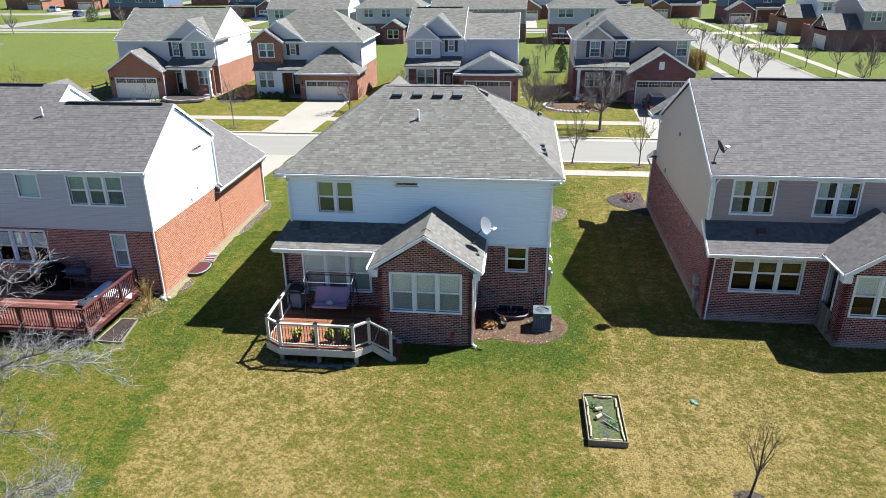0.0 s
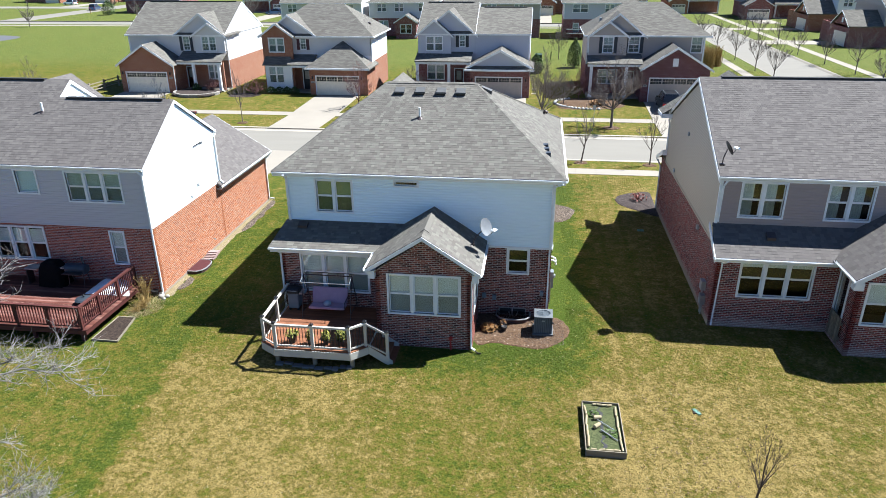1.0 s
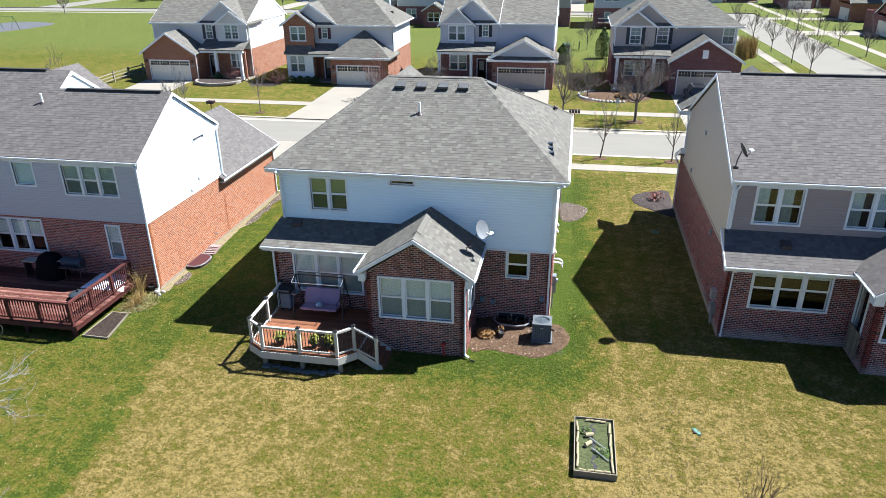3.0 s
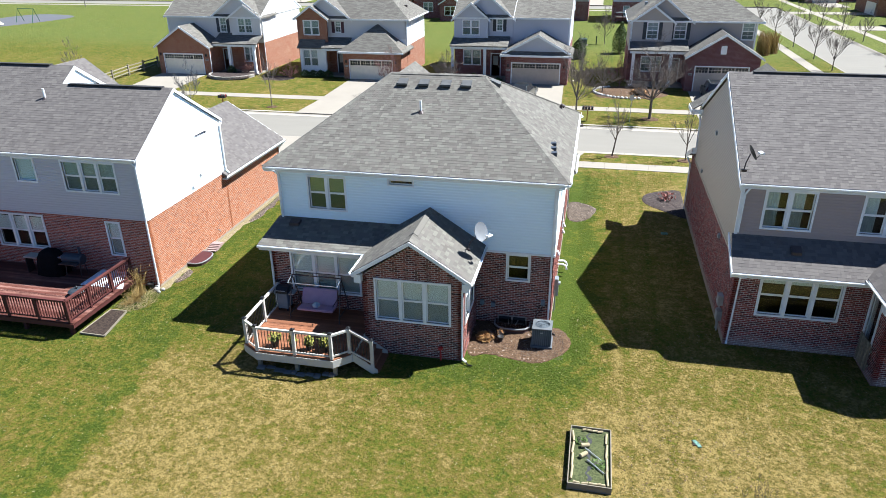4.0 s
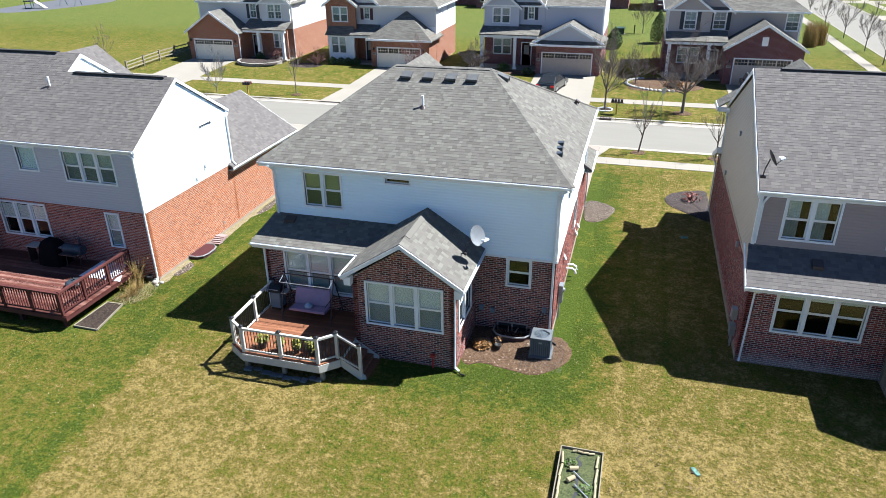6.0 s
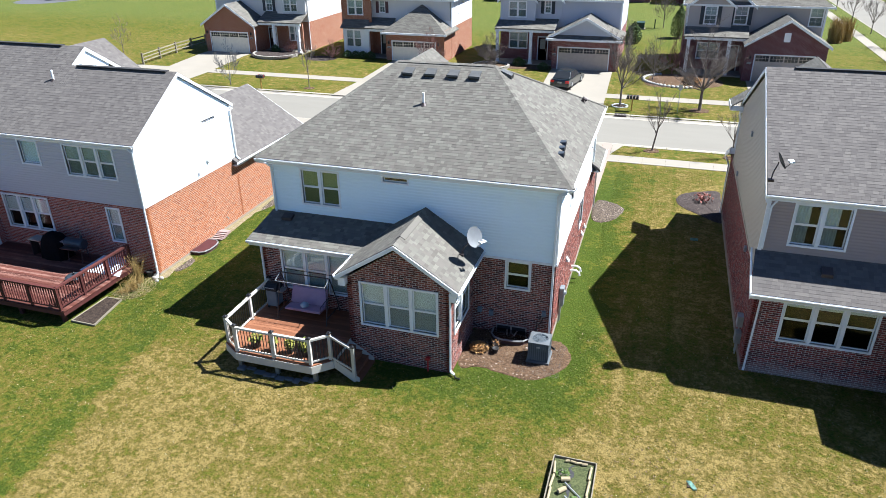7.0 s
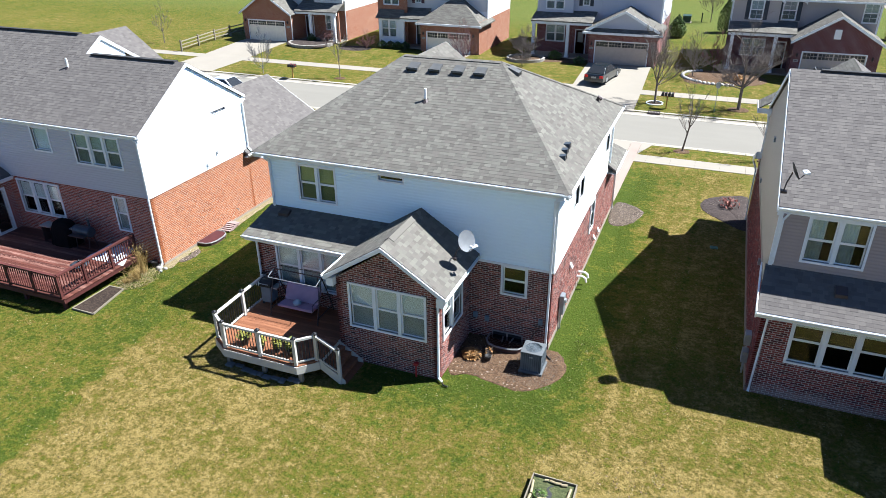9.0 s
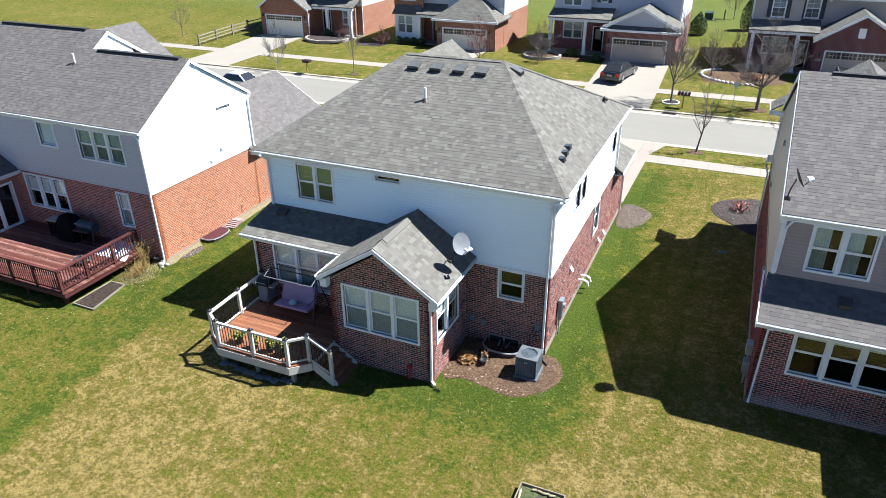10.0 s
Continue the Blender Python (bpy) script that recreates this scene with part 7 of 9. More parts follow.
def gable_wall(house, y, u0, u1, w0, we, peak, material, holes=(), over=0.3, depth=2.0, brick=False, roofmat=None, back=None):
    """A front gable: wall, its two roof slopes running back, and the rake boards."""
    (brick_wall if brick else siding_wall)(house, "-y", y, u0, u1, w0, we, material, holes, gable=peak, real=False)
    k = (peak[1] - we) / (peak[0] - u0)
    a, b = u0 - over, u1 + over
    za, top, y0 = we - over * k + 0.12, peak[1] + 0.12, y - 0.3
    yb = y + depth
    R = roofmat or SHINGLE_FAR
    roof(house, [(a, yb, za), (a, y0, za), (peak[0], y0, top), (peak[0], yb, top)], R, real=False, thick=0.1)
    roof(house, [(b, y0, za), (b, yb, za), (peak[0], yb, top), (peak[0], y0, top)], R, real=False, thick=0.1)
    gable_trim(house, (a, y0 - 0.02, za + 0.02), (peak[0], y0 - 0.02, top + 0.02), (b, y0 - 0.02, za + 0.02), 0.26)


def hip(house, x0, x1, y0, y1, z, rx0, rx1, zr, mat=None, yr=None):
    yr = (y0 + y1) / 2 if yr is None else yr
    M = mat or SHINGLE_FAR
    roof(house, [(x0, y0, z), (x1, y0, z), (rx1, yr, zr), (rx0, yr, zr)], M, real=False)
    roof(house, [(x1, y1, z), (x0, y1, z), (rx0, yr, zr), (rx1, yr, zr)], M, real=False)
    roof(house, [(x1, y0, z), (x1, y1, z), (rx1, yr, zr)], M, real=False)
    roof(house, [(x0, y1, z), (x0, y0, z), (rx0, yr, zr)], M, real=False)
    for a, b in (((x0, y0), (x1, y0)), ((x1, y0), (x1, y1)), ((x1, y1), (x0, y1)), ((x0, y1), (x0, y0))):
        part("gutter", MB().beam((*a, z - 0.08), (*b, z - 0.08), 0.1, 0.16), GUTTER, house)


def saddle(house, x0, x1, y0, y1, z, zr, mat=None, ends=None, zs=0.0, vent=True):
    """A gable roof along x; ends: siding for the end walls."""
    yr = (y0 + y1) / 2
    M = mat or SHINGLE_FAR
    roof(house, [(x0, y0, z), (x1, y0, z), (x1, yr, zr), (x0, yr, zr)], M, real=False)
    roof(house, [(x1, y1, z), (x0, y1, z), (x0, yr, zr), (x1, yr, zr)], M, real=False)
    if ends:
        k = 0.02
        siding_wall(house, "+x", x1 - k, y0 + 0.4, y1 - 0.4, z - 0.06, z, ends, gable=(yr, zr - 0.1), real=False)
        siding_wall(house, "-x", x0 + k, y0 + 0.4, y1 - 0.4, z - 0.06, z, ends, gable=(yr, zr - 0.15), real=False)
    for x in (x0, x1):
        gable_trim(house, (x, y0, z), (x, yr, zr), (x, y1, z), 0.22, 0.03, -1 if x == x0 else 1)
    part("gutter", MB().beam((x0, y0, z - 0.08), (x1, y0, z - 0.08), 0.1, 0.16), GUTTER, house)
    if vent:
        part("ridge_vent", MB().box(x0 + 0.6, yr - 0.13, zr - 0.02, x1 - 0.6, yr + 0.13, zr + 0.05), RIDGE, house)


def porch(house, x0, x1, yw, yf, zt, ze, cols, floor=0.15, mat=None):
    roof(house, [(x0, yf, ze), (x1, yf, ze), (x1, yw, zt), (x0, yw, zt)], mat or SHINGLE_FAR, real=False, thick=0.1)
    part("porch_beam", MB().box(x0 + 0.05, yf + 0.06, ze - 0.34, x1 - 0.05, yf + 0.3, ze - 0.1), TRIM, house)
    part("porch_floor", MB().box(x0 + 0.1, yf + 0.05, -0.2, x1 - 0.1, yw, floor), CONC, house)
    for x in cols:
        part("column", MB().box(x - 0.15, yf + 0.05, floor, x + 0.15, yf + 0.35, ze - 0.33).box(x - 0.2, yf, floor, x + 0.2, yf + 0.4, floor + 0.18), TRIM, house)


def front_door(house, y, u0, u1, w0, w1, material, side=True):
    d = part("front_door", MB(face("-y", y)).box(u0, -0.08, w0, u1, 0.0, w1), material, house)
    part("pane", MB(face("-y", y)).box(u0 + 0.2, 0.0, w0 + 1.15, u1 - 0.2, 0.012, w1 - 0.2), PALEPANE, d)
    part("door_handle", MB(face("-y", y)).box(u1 - 0.14, 0.0, w0 + 0.95, u1 - 0.08, 0.06, w0 + 1.1), GALV, d)
    part("door_frame", MB(face("-y", y)).box(u0 - 0.1, -0.08, w0, u0, 0.03, w1 + 0.1).box(u1, -0.08, w0, u1 + 0.1, 0.03, w1 + 0.1).box(u0, -0.08, w1, u1, 0.03, w1 + 0.1), TRIM, d)


def wall_lamp(house, x, y, z):
    part("wall_lamp", MB().box(x - 0.07, y - 0.14, z - 0.14, x + 0.07, y, z + 0.12).lathe((x, y - 0.07, z + 0.12), [(0.08, 0), (0.01, 0.08)], 8), BLACKMET, house)


def number_plaque(house, x, y, z):
    part("number_plaque", MB().box(x - 0.2, y - 0.03, z - 0.1, x + 0.2, y, z + 0.1), PALEPANE, house)
    part("number_bar", MB().box(x - 0.14, y - 0.036, z - 0.03, x + 0.14, y - 0.03, z + 0.03), DARKMET, house)


DARKPANE = plain("dark_pane", (0.03, 0.032, 0.035), 0.12, vary=0.1, spec=0.6)
PALEPANE = plain("pale_pane", (0.35, 0.35, 0.33), 0.3)


def shell(h, x0, x1, yf, yb, lower, upper, zb=3.3, zt=6.15, front=True, holes=()):
    """Side and rear walls: brick below, siding above."""
    for way, at, a, b in (("-x", x0, yf, yb), ("+x", x1, yf, yb), ("+y", yb, x0, x1)):
        brick_wall(h, way, at, a, b, -0.3, zb, lower, real=False)
        siding_wall(h, way, at, a, b, zb, zt, upper, real=False)
    for x, q in ((x0, -1), (x1, 1)):
        part("corner_board", MB().box(min(x - q * 0.12, x + q * 0.03), yf - 0.03, zb, max(x - q * 0.12, x + q * 0.03), yf + 0.1, zt), TRIM, h)
        part("corner_brick", MB().box(min(x - q * 0.12, x + q * 0.02), yf - 0.02, -0.3, max(x - q * 0.12, x + q * 0.02), yf + 0.1, zb), lower, h)
    if front:
        siding_wall(h, "-y", yf, x0, x1, zb, zt, upper, [q for q in holes if q[2] > zb - 0.2], real=False)
        brick_wall(h, "-y", yf, x0, x1, -0.3, zb, lower, [q for q in holes if q[2] <= zb - 0.2], real=False)


def house_a():
    h = empty("house", (-31.5, 57, 0), "red brick and pale grey siding house with grey gable roof", "house", "houses across the street")
    w1, w2, lw = (-30.95, -30.2, 4.45, 6.0), (-28.45, -26.8, 4.45, 6.0), (-28.3, -27.0, 1.15, 2.75)
    shell(h, -37.8, -25.7, 52, 63, MB_FAR, F_GREY, holes=[lw, w1])
    saddle(h, -37.9, -25.62, 51.5, 63.5, 6.2, 9.5, ends=F_WHITE, zs=3.3)
    gable_wall(h, 51.9, -31.7, -25.75, 4.1, 6.25, (-28.5, 8.45), F_GREY, [w1], depth=4)
    gable_wall(h, 51.5, -29.35, -25.7, 4.1, 6.2, (-27.5, 7.45), F_GREY, [w2], depth=3)
    window(h, "-y", 51.9, *w1, blind=0.96, grid=2, shutters=SHUTTER, bcol=BLIND_SKY)
    window(h, "-y", 51.5, *w2, units=2, blind=0.96, grid=2, bcol=BLIND_SKY)
    window(h, "-y", 52, *lw, units=2, blind=0.96, bcol=BLIND_SKY)
    gable_wall(h, 49.0, -37.75, -31.15, -0.2, 3.15, (-34.4, 5.3), MB_FAR, [(-37.0, -32.1, 0.02, 2.25)], brick=True, depth=4.5, over=0.25)
    brick_wall(h, "+x", -31.15, 49, 52, -0.2, 3.15, MB_FAR, real=False)
    brick_wall(h, "-x", -37.75, 49, 52, -0.2, 3.15, MB_FAR, real=False)
    garage_door(h, 49.0, -37.0, -32.1, 0.02, 2.25, GARAGE_W)
    porch(h, -31.1, -25.6, 52, 49.7, 4.4, 3.45, (-29.1, -26.05))
    front_door(h, 52, -31.0, -30.05, 0.15, 2.5, DOOR_DK)
    for x in (-37.4, -31.6):
        wall_lamp(h, x, 49, 2.2)
    number_plaque(h, -31.6, 49, 1.7)
    downspout(h, [(-31.05, 48.85, 3.0), (-31.1, 48.95, 2.8), (-31.1, 48.95, 0)])
    downspout(h, [(-25.6, 51.6, 6.0), (-25.62, 51.9, 5.7), (-25.62, 51.9, 0)])
    brick_wall(h, "-y", 50.4, -25.95, -25.7, -0.2, 3.3, MB_FAR, real=False)


def house_b():
    h = empty("house", (-14.8, 56, 0), "red brick and grey siding house with hipped garage roof", "house", "houses across the street")
    w2, lwb, uw = (-16.75, -16.15, 4.65, 5.9), (-20.25, -18.55, 1.1, 2.85), (-20.15, -18.4, 4.45, 5.95)
    shell(h, -21.2, -8.45, 52, 60.3, MB_FAR, F_WHITE, holes=[w2], zt=6.1)
    siding_wall(h, "-y", 51.97, -17.7, -8.5, 4.0, 6.1, F_GREY, [w2], real=False)
    hip(h, -21.6, -8.05, 51.5, 60.8, 6.15, -16.8, -12.5, 9.35)
    gable_wall(h, 51.0, -20.95, -17.4, -0.2, 6.25, (-19.15, 7.5), MB_FAR, [uw, lwb], brick=True, depth=4)
    window(h, "-y", 51.0, *uw, units=2, blind=0.96, bcol=BLIND_SKY)
    gable_wall(h, 51.85, -20.8, -14.9, 5.8, 6.2, (-17.95, 8.35), F_GREY, depth=4)
    window(h, "-y", 51.97, *w2, blind=0.96, grid=2, shutters=SHUTTER_R, bcol=BLIND_SKY)
    # white box bay
    siding_wall(h, "-y", 50.45, -20.65, -17.75, -0.1, 3.1, F_WHITE, [lwb], real=False)
    siding_wall(h, "+x", -17.75, 50.45, 51.0, -0.1, 3.1, F_WHITE, real=False)
    siding_wall(h, "-x", -20.65, 50.45, 51.0, -0.1, 3.1, F_WHITE, real=False)
    window(h, "-y", 50.45, *lwb, units=2, blind=0.96, bcol=BLIND_SKY)
    roof(h, [(-20.9, 50.2, 3.1), (-17.5, 50.2, 3.1), (-17.7, 51.0, 3.95), (-20.7, 51.0, 3.95)], SHINGLE_FAR, real=False, thick=0.08)
    # garage with pyramid roof
    brick_wall(h, "-y", 49.3, -15.1, -8.45, -0.4, 2.9, MB_FAR, [(-14.35, -9.5, -0.35, 2.05)], real=False)
    brick_wall(h, "-x", -15.1, 49.3, 52, -0.4, 2.9, MB_FAR, real=False)
    brick_wall(h, "+x", -8.45, 49.3, 52, -0.4, 3.3, MB_FAR, real=False)
    garage_door(h, 49.3, -14.35, -9.5, -0.35, 2.05, GARAGE_W)
    roof(h, [(-15.5, 48.8, 3.0), (-8.05, 48.8, 3.0), (-11.7, 52.0, 5.6), (-11.8, 52.0, 5.6)], SHINGLE_FAR, real=False)
    roof(h, [(-8.05, 48.8, 3.0), (-8.05, 53.5, 3.0), (-11.7, 53.5, 5.6), (-11.7, 52.0, 5.6)], SHINGLE_FAR, real=False)
    roof(h, [(-15.5, 53.5, 3.0), (-15.5, 48.8, 3.0), (-11.8, 52.0, 5.6), (-11.8, 53.5, 5.6)], SHINGLE_FAR, real=False)
    part("gutter", MB().beam((-15.5, 48.78, 2.92), (-8.05, 48.78, 2.92), 0.1, 0.2), GUTTER, h)
    porch(h, -17.9, -14.9, 52, 50.0, 4.1, 3.2, (-17.55,))
    front_door(h, 51.98, -16.7, -15.75, 0.15, 2.4, DOOR_DK)
    for x in (-14.75, -9.1):
        wall_lamp(h, x, 49.3, 1.9)
    number_plaque(h, -14.75, 49.3, 1.4)
    for y in (53.2, 54.6, 56.8):
        window(h, "+x", -8.45, y, y + 0.5, 4.5, 5.7, blind=0.96, bcol=BLIND_SKY)
    part("roof_vent", MB().box(-9.6, 55.5, 7.0, -9.3, 55.9, 7.3), DARKMET, h)
    part("foundation_step", MB().box(-17.6, 49.6, -0.3, -15.4, 50.4, 0.0), CONC, h)


def house_c():
    h = empty("house", (3.2, 57, 0), "blue-grey siding house with brick base and porch", "house", "houses across the street")
    a, b, lw = (-2.2, -0.4, 4.6, 6.1), (1.5, 2.1, 5.0, 6.2), (-2.2, -0.3, 1.3, 2.9)
    shell(h, -3.2, 9.35, 53, 63, MB_FARWINE, F_BLUE, holes=[lw, b], zt=6.4)
    saddle(h, -3.3, 3.3, 52.4, 63.6, 6.4, 9.4, ends=F_BLUE, zs=3.3)
    saddle(h, 3.3, 9.43, 52.6, 63.4, 6.4, 8.85, ends=F_BLUE, zs=3.3)
    gable_wall(h, 52.4, -3.15, 0.6, 4.1, 6.3, (-1.25, 7.85), F_BLUE, [a], depth=4)
    gable_wall(h, 52.9, -2.9, 3.3, 4.1, 6.3, (0.35, 8.8), F_BLUE, [b], depth=4)
    window(h, "-y", 52.4, *a, units=2, blind=0.96, bcol=BLIND_SKY)
    window(h, "-y", 52.9, *b, blind=0.96, grid=2, shutters=SHUTTER, bcol=BLIND_SKY)
    window(h, "-y", 53, *lw, units=2, blind=0.96, bcol=BLIND_SKY)
    porch(h, -3.3, 3.0, 53, 50.5, 4.45, 3.68, (-3.0, 0.55))
    front_door(h, 53, 0.95, 1.9, 0.15, 2.5, DOOR_DK)
    gable_wall(h, 49.5, 2.85, 9.6, 3.1, 3.25, (6.3, 5.0), F_BLUE, depth=4.2, over=0.35)
    brick_wall(h, "-y", 49.5, 3.0, 9.5, -0.3, 3.1, MB_FARWINE, [(3.65, 8.65, 0.0, 2.15)], real=False)
    brick_wall(h, "+x", 9.5, 49.5, 53, -0.3, 3.2, MB_FARWINE, real=False)
    brick_wall(h, "-x", 3.0, 49.5, 53, -0.3, 3.2, MB_FARWINE, real=False)
    garage_door(h, 49.5, 3.65, 8.65, 0.0, 2.15, GARAGE_T)
    roof(h, [(2.4, 48.9, 3.05), (10.0, 48.9, 3.05), (9.8, 49.5, 3.4), (2.6, 49.5, 3.4)], SHINGLE_FAR, real=False, thick=0.08)
    part("gutter", MB().beam((2.4, 48.86, 3.0), (10.0, 48.86, 3.0), 0.1, 0.2), GUTTER, h)
    wall_lamp(h, 3.25, 49.5, 1.9)
    wall_lamp(h, 9.1, 49.5, 1.9)
    number_plaque(h, 3.25, 49.5, 1.45)


def house_d():
    h = empty("house", (21.5, 57, 0), "taupe siding house with wine-red brick garage gable", "house", "houses across the street")
    a, b, c = (17.25, 18.3, 4.6, 6.2), (20.0, 21.1, 4.6, 6.2), (26.6, 27.7, 4.6, 6.2)
    lw = (17.0, 19.0, 1.2, 2.7)
    shell(h, 15.6, 27.95, 52.5, 61.5, MB_FARPLUM, F_TAUPE, holes=[b, c, lw], zt=6.35)
    hip(h, 15.2, 28.5, 51.9, 62, 6.4, 19.7, 23.8, 9.5)
    gable_wall(h, 51.9, 15.75, 19.75, 4.2, 6.35, (17.75, 7.8), F_TAUPE, [a], depth=4)
    gable_wall(h, 52.35, 16.0, 21.6, 4.2, 6.35, (18.8, 8.55), F_TAUPE, [b], depth=4)
    for y, w, s in ((51.9, a, SHUTTER), (52.35, b, SHUTTER), (52.5, c, None)):
        window(h, "-y", y, *w, blind=0.96, grid=2, shutters=s, bcol=BLIND_SKY)
    window(h, "-y", 52.5, *lw, units=2, blind=0.96, grid=2, bcol=BLIND_SKY)
    porch(h, 15.6, 21.4, 52.5, 49.9, 4.5, 3.72, (16.05, 19.75))
    front_door(h, 52.5, 19.9, 20.8, 0.15, 2.5, DOOR_DK)
    gable_wall(h, 48.5, 21.2, 28.0, -0.3, 3.45, (24.5, 5.55), MB_FARPLUM, [(22.05, 27.0, 0.0, 2.45)], brick=True, depth=4.5)
    brick_wall(h, "-x", 21.2, 48.5, 52.5, -0.3, 3.4, MB_FARPLUM, real=False)
    brick_wall(h, "+x", 28.0, 48.5, 52.5, -0.3, 3.4, MB_FARPLUM, real=False)
    garage_door(h, 48.5, 22.05, 27.0, 0.0, 2.45, GARAGE_T)
    part("gable_vent", MB(face("-y", 48.5)).box(24.18, 0, 3.7, 24.72, 0.05, 4.5), TRIM, h)
    wall_lamp(h, 21.6, 48.5, 2.2)
    wall_lamp(h, 27.5, 48.5, 2.2)
    number_plaque(h, 21.6, 48.5, 1.7)
    downspout(h, [(15.7, 51.8, 6.2), (15.7, 51.9, 5.9), (15.7, 51.9, 3.6)])
    for x, y in ((16.9, 55.0), (17.6, 55.4), (19.6, 56.2), (20.0, 56.6)):
        part("roof_vent", MB().box(x, y, 8.2 if x > 19 else 7.4, x + 0.3, y + 0.3, 8.9 if x > 19 else 7.95), STEELG, h)


house_a()
house_b()
house_c()
house_d()


def far_house(x0, x1, y0, y1, lower, upper, kind, label, wins=(), garage=None, gables=(), porch_at=None, rise=3.0, deck=False, z=6.1, side=None):
    """A house in the rows beyond: walls, roof, windows on the side towards the street in front."""
    h = empty("house", ((x0 + x1) / 2, (y0 + y1) / 2, 0), label, "house", "houses in the rows beyond")
    shell(h, x0, x1, y0, y1, lower, upper, holes=wins, zt=z)
    if kind == "hip":
        k = (y1 - y0) / 2 * 0.9
        hip(h, x0 - 0.4, x1 + 0.4, y0 - 0.4, y1 + 0.4, z + 0.05, x0 + k, x1 - k, z + rise)
    else:
        saddle(h, x0 - 0.08, x1 + 0.08, y0 - 0.4, y1 + 0.4, z + 0.05, z + rise, ends=upper, zs=3.3)
    for w in wins:
        window(h, "-y", y0, *w, units=2 if w[1] - w[0] > 1.3 else 1, blind=0.96, bcol=BLIND_SKY)
    for g in gables:
        gable_wall(h, y0 - 0.4, g[0], g[1], 3.6, z, ((g[0] + g[1]) / 2, z + (g[1] - g[0]) * 0.36), upper, [q for q in wins if g[0] < q[0] < g[1] and q[2] > 3.4], depth=3)
        for q in wins:
            if g[0] < q[0] < g[1] and q[2] > 3.4:
                window(h, "-y", y0 - 0.4, *q, units=1, blind=0.96, bcol=BLIND_SKY)
    if garage:
        a, b, yy = garage
        gable_wall(h, yy, a, b, -0.2, 3.1, ((a + b) / 2, 3.1 + (b - a) * 0.3), lower, [(a + 0.7, b - 0.7, 0.0, 2.2)], brick=True, depth=y0 - yy + 1.5)
        brick_wall(h, "-x", a, yy, y0, -0.2, 3.1, lower, real=False)
        brick_wall(h, "+x", b, yy, y0, -0.2, 3.1, lower, real=False)
        garage_door(h, yy, a + 0.7, b - 0.7, 0.0, 2.2, GARAGE_W)
    if porch_at:
        porch(h, porch_at[0], porch_at[1], y0, y0 - 1.8, 4.2, 3.3, (porch_at[0] + 0.3, porch_at[1] - 0.3))
    if deck:
        part("deck_floor", MB().box(x0 + 0.5, y0 - 3, 0.9, x0 + 5, y0, 1.0), DECK_R, h)
        part("deck_rail", MB().box(x0 + 0.5, y0 - 3, 1.75, x0 + 5, y0 - 2.9, 1.9).box(x0 + 0.5, y0 - 3, 1.05, x0 + 5, y0 - 2.9, 1.12), TRIM, h)
        for k in range(5):
            part("deck_post", MB().box(x0 + 0.5 + k * 1.1, y0 - 3, 0, x0 + 0.62 + k * 1.1, y0 - 2.88, 1.9), DECK_R, h)
    return h


UPW = lambda *xs: [(x, x + 1.7, 4.5, 5.9) for x in xs]
far_house(-39.0, -23.2, 107, 117, MB_FAR, F_GREY, "saddle", "pale grey siding house rear with grey roof", UPW(-37.6, -31.5, -26.5) + [(-35, -33.2, 1.2, 2.8)])
far_house(-22.2, -9.5, 109, 119, MB_FARWINE, F_GREY, "hip", "grey siding house rear with brick sunroom", UPW(-20.6, -17.2, -12.6) + [(-20.4, -18.6, 1.2, 2.8)], garage=None)
far_house(-7.5, 10.3, 108, 118, MB_FARWINE, F_TAUPE, "saddle", "brown-grey siding house rear with long roof", UPW(-5.5, 0.5, 5.5), z=6.0)
far_house(14.6, 27.8, 108, 118, MB_FARWINE, F_BLUE, "hip", "blue-grey siding house rear with raised deck", [(16.2, 18.9, 4.5, 5.9), (22.0, 23.6, 4.5, 5.9), (16.4, 17.4, 1.0, 2.6)], deck=True)
sunroom = empty("sunroom", (-13.9, 106, 0), "small brick sunroom with white trim and gable", "sunroom")
gable_wall(sunroom, 104.8, -16.3, -12.4, -0.1, 3.0, (-14.35, 4.2), MB_FARWINE, [(-15.4, -13.3, 1.0, 2.5)], brick=True, depth=4.4)
window(sunroom, "-y", 104.8, -15.4, -13.3, 1.0, 2.5, units=2, blind=0.0)
brick_wall(sunroom, "+x", -12.4, 104.8, 109, -0.1, 3.0, MB_FARWINE, real=False)
brick_wall(sunroom, "-x", -16.3, 104.8, 109, -0.1, 3.0, MB_FARWINE, real=False)
far_house(-104, -88, 162, 173, MB_FARWINE, F_NAVY, "saddle", "navy siding house with dark brick base", UPW(-102, -96, -92))
far_house(-71, -56, 166, 177, MB_FARWINE, F_NAVY, "saddle", "navy siding house with porch and brown garage", UPW(-69, -65), garage=(-62, -56, 162), porch_at=(-71, -63))
far_house(-54, -40, 168, 179, MB_FAR, F_WHITE, "hip", "white siding and brick house in the far row", UPW(-52, -46), garage=(-50, -43.5, 164))
far_house(-36, -22, 168, 179, MB_FAR, F_GREY, "hip", "grey siding and brick house in the far row", UPW(-34, -28), garage=(-29, -22.5, 164), gables=((-35.5, -31.0),))
far_house(-18, -5, 168, 179, MB_FAR, F_BLUE, "saddle", "blue-grey siding house in the far row", UPW(-16, -10), garage=(-11, -5, 164))
far_house(7.0, 20.5, 163, 174, MB_FAR, F_GREY, "saddle", "brick-fronted house with pale garage in the far row", UPW(15, 18), garage=(7.0, 14.0, 158))
far_house(24, 37, 164, 175, MB_FAR, F_TAUPE, "hip", "taupe siding and brick house in the far row", UPW(26, 32), garage=(24.5, 30.5, 160), porch_at=(31, 37))
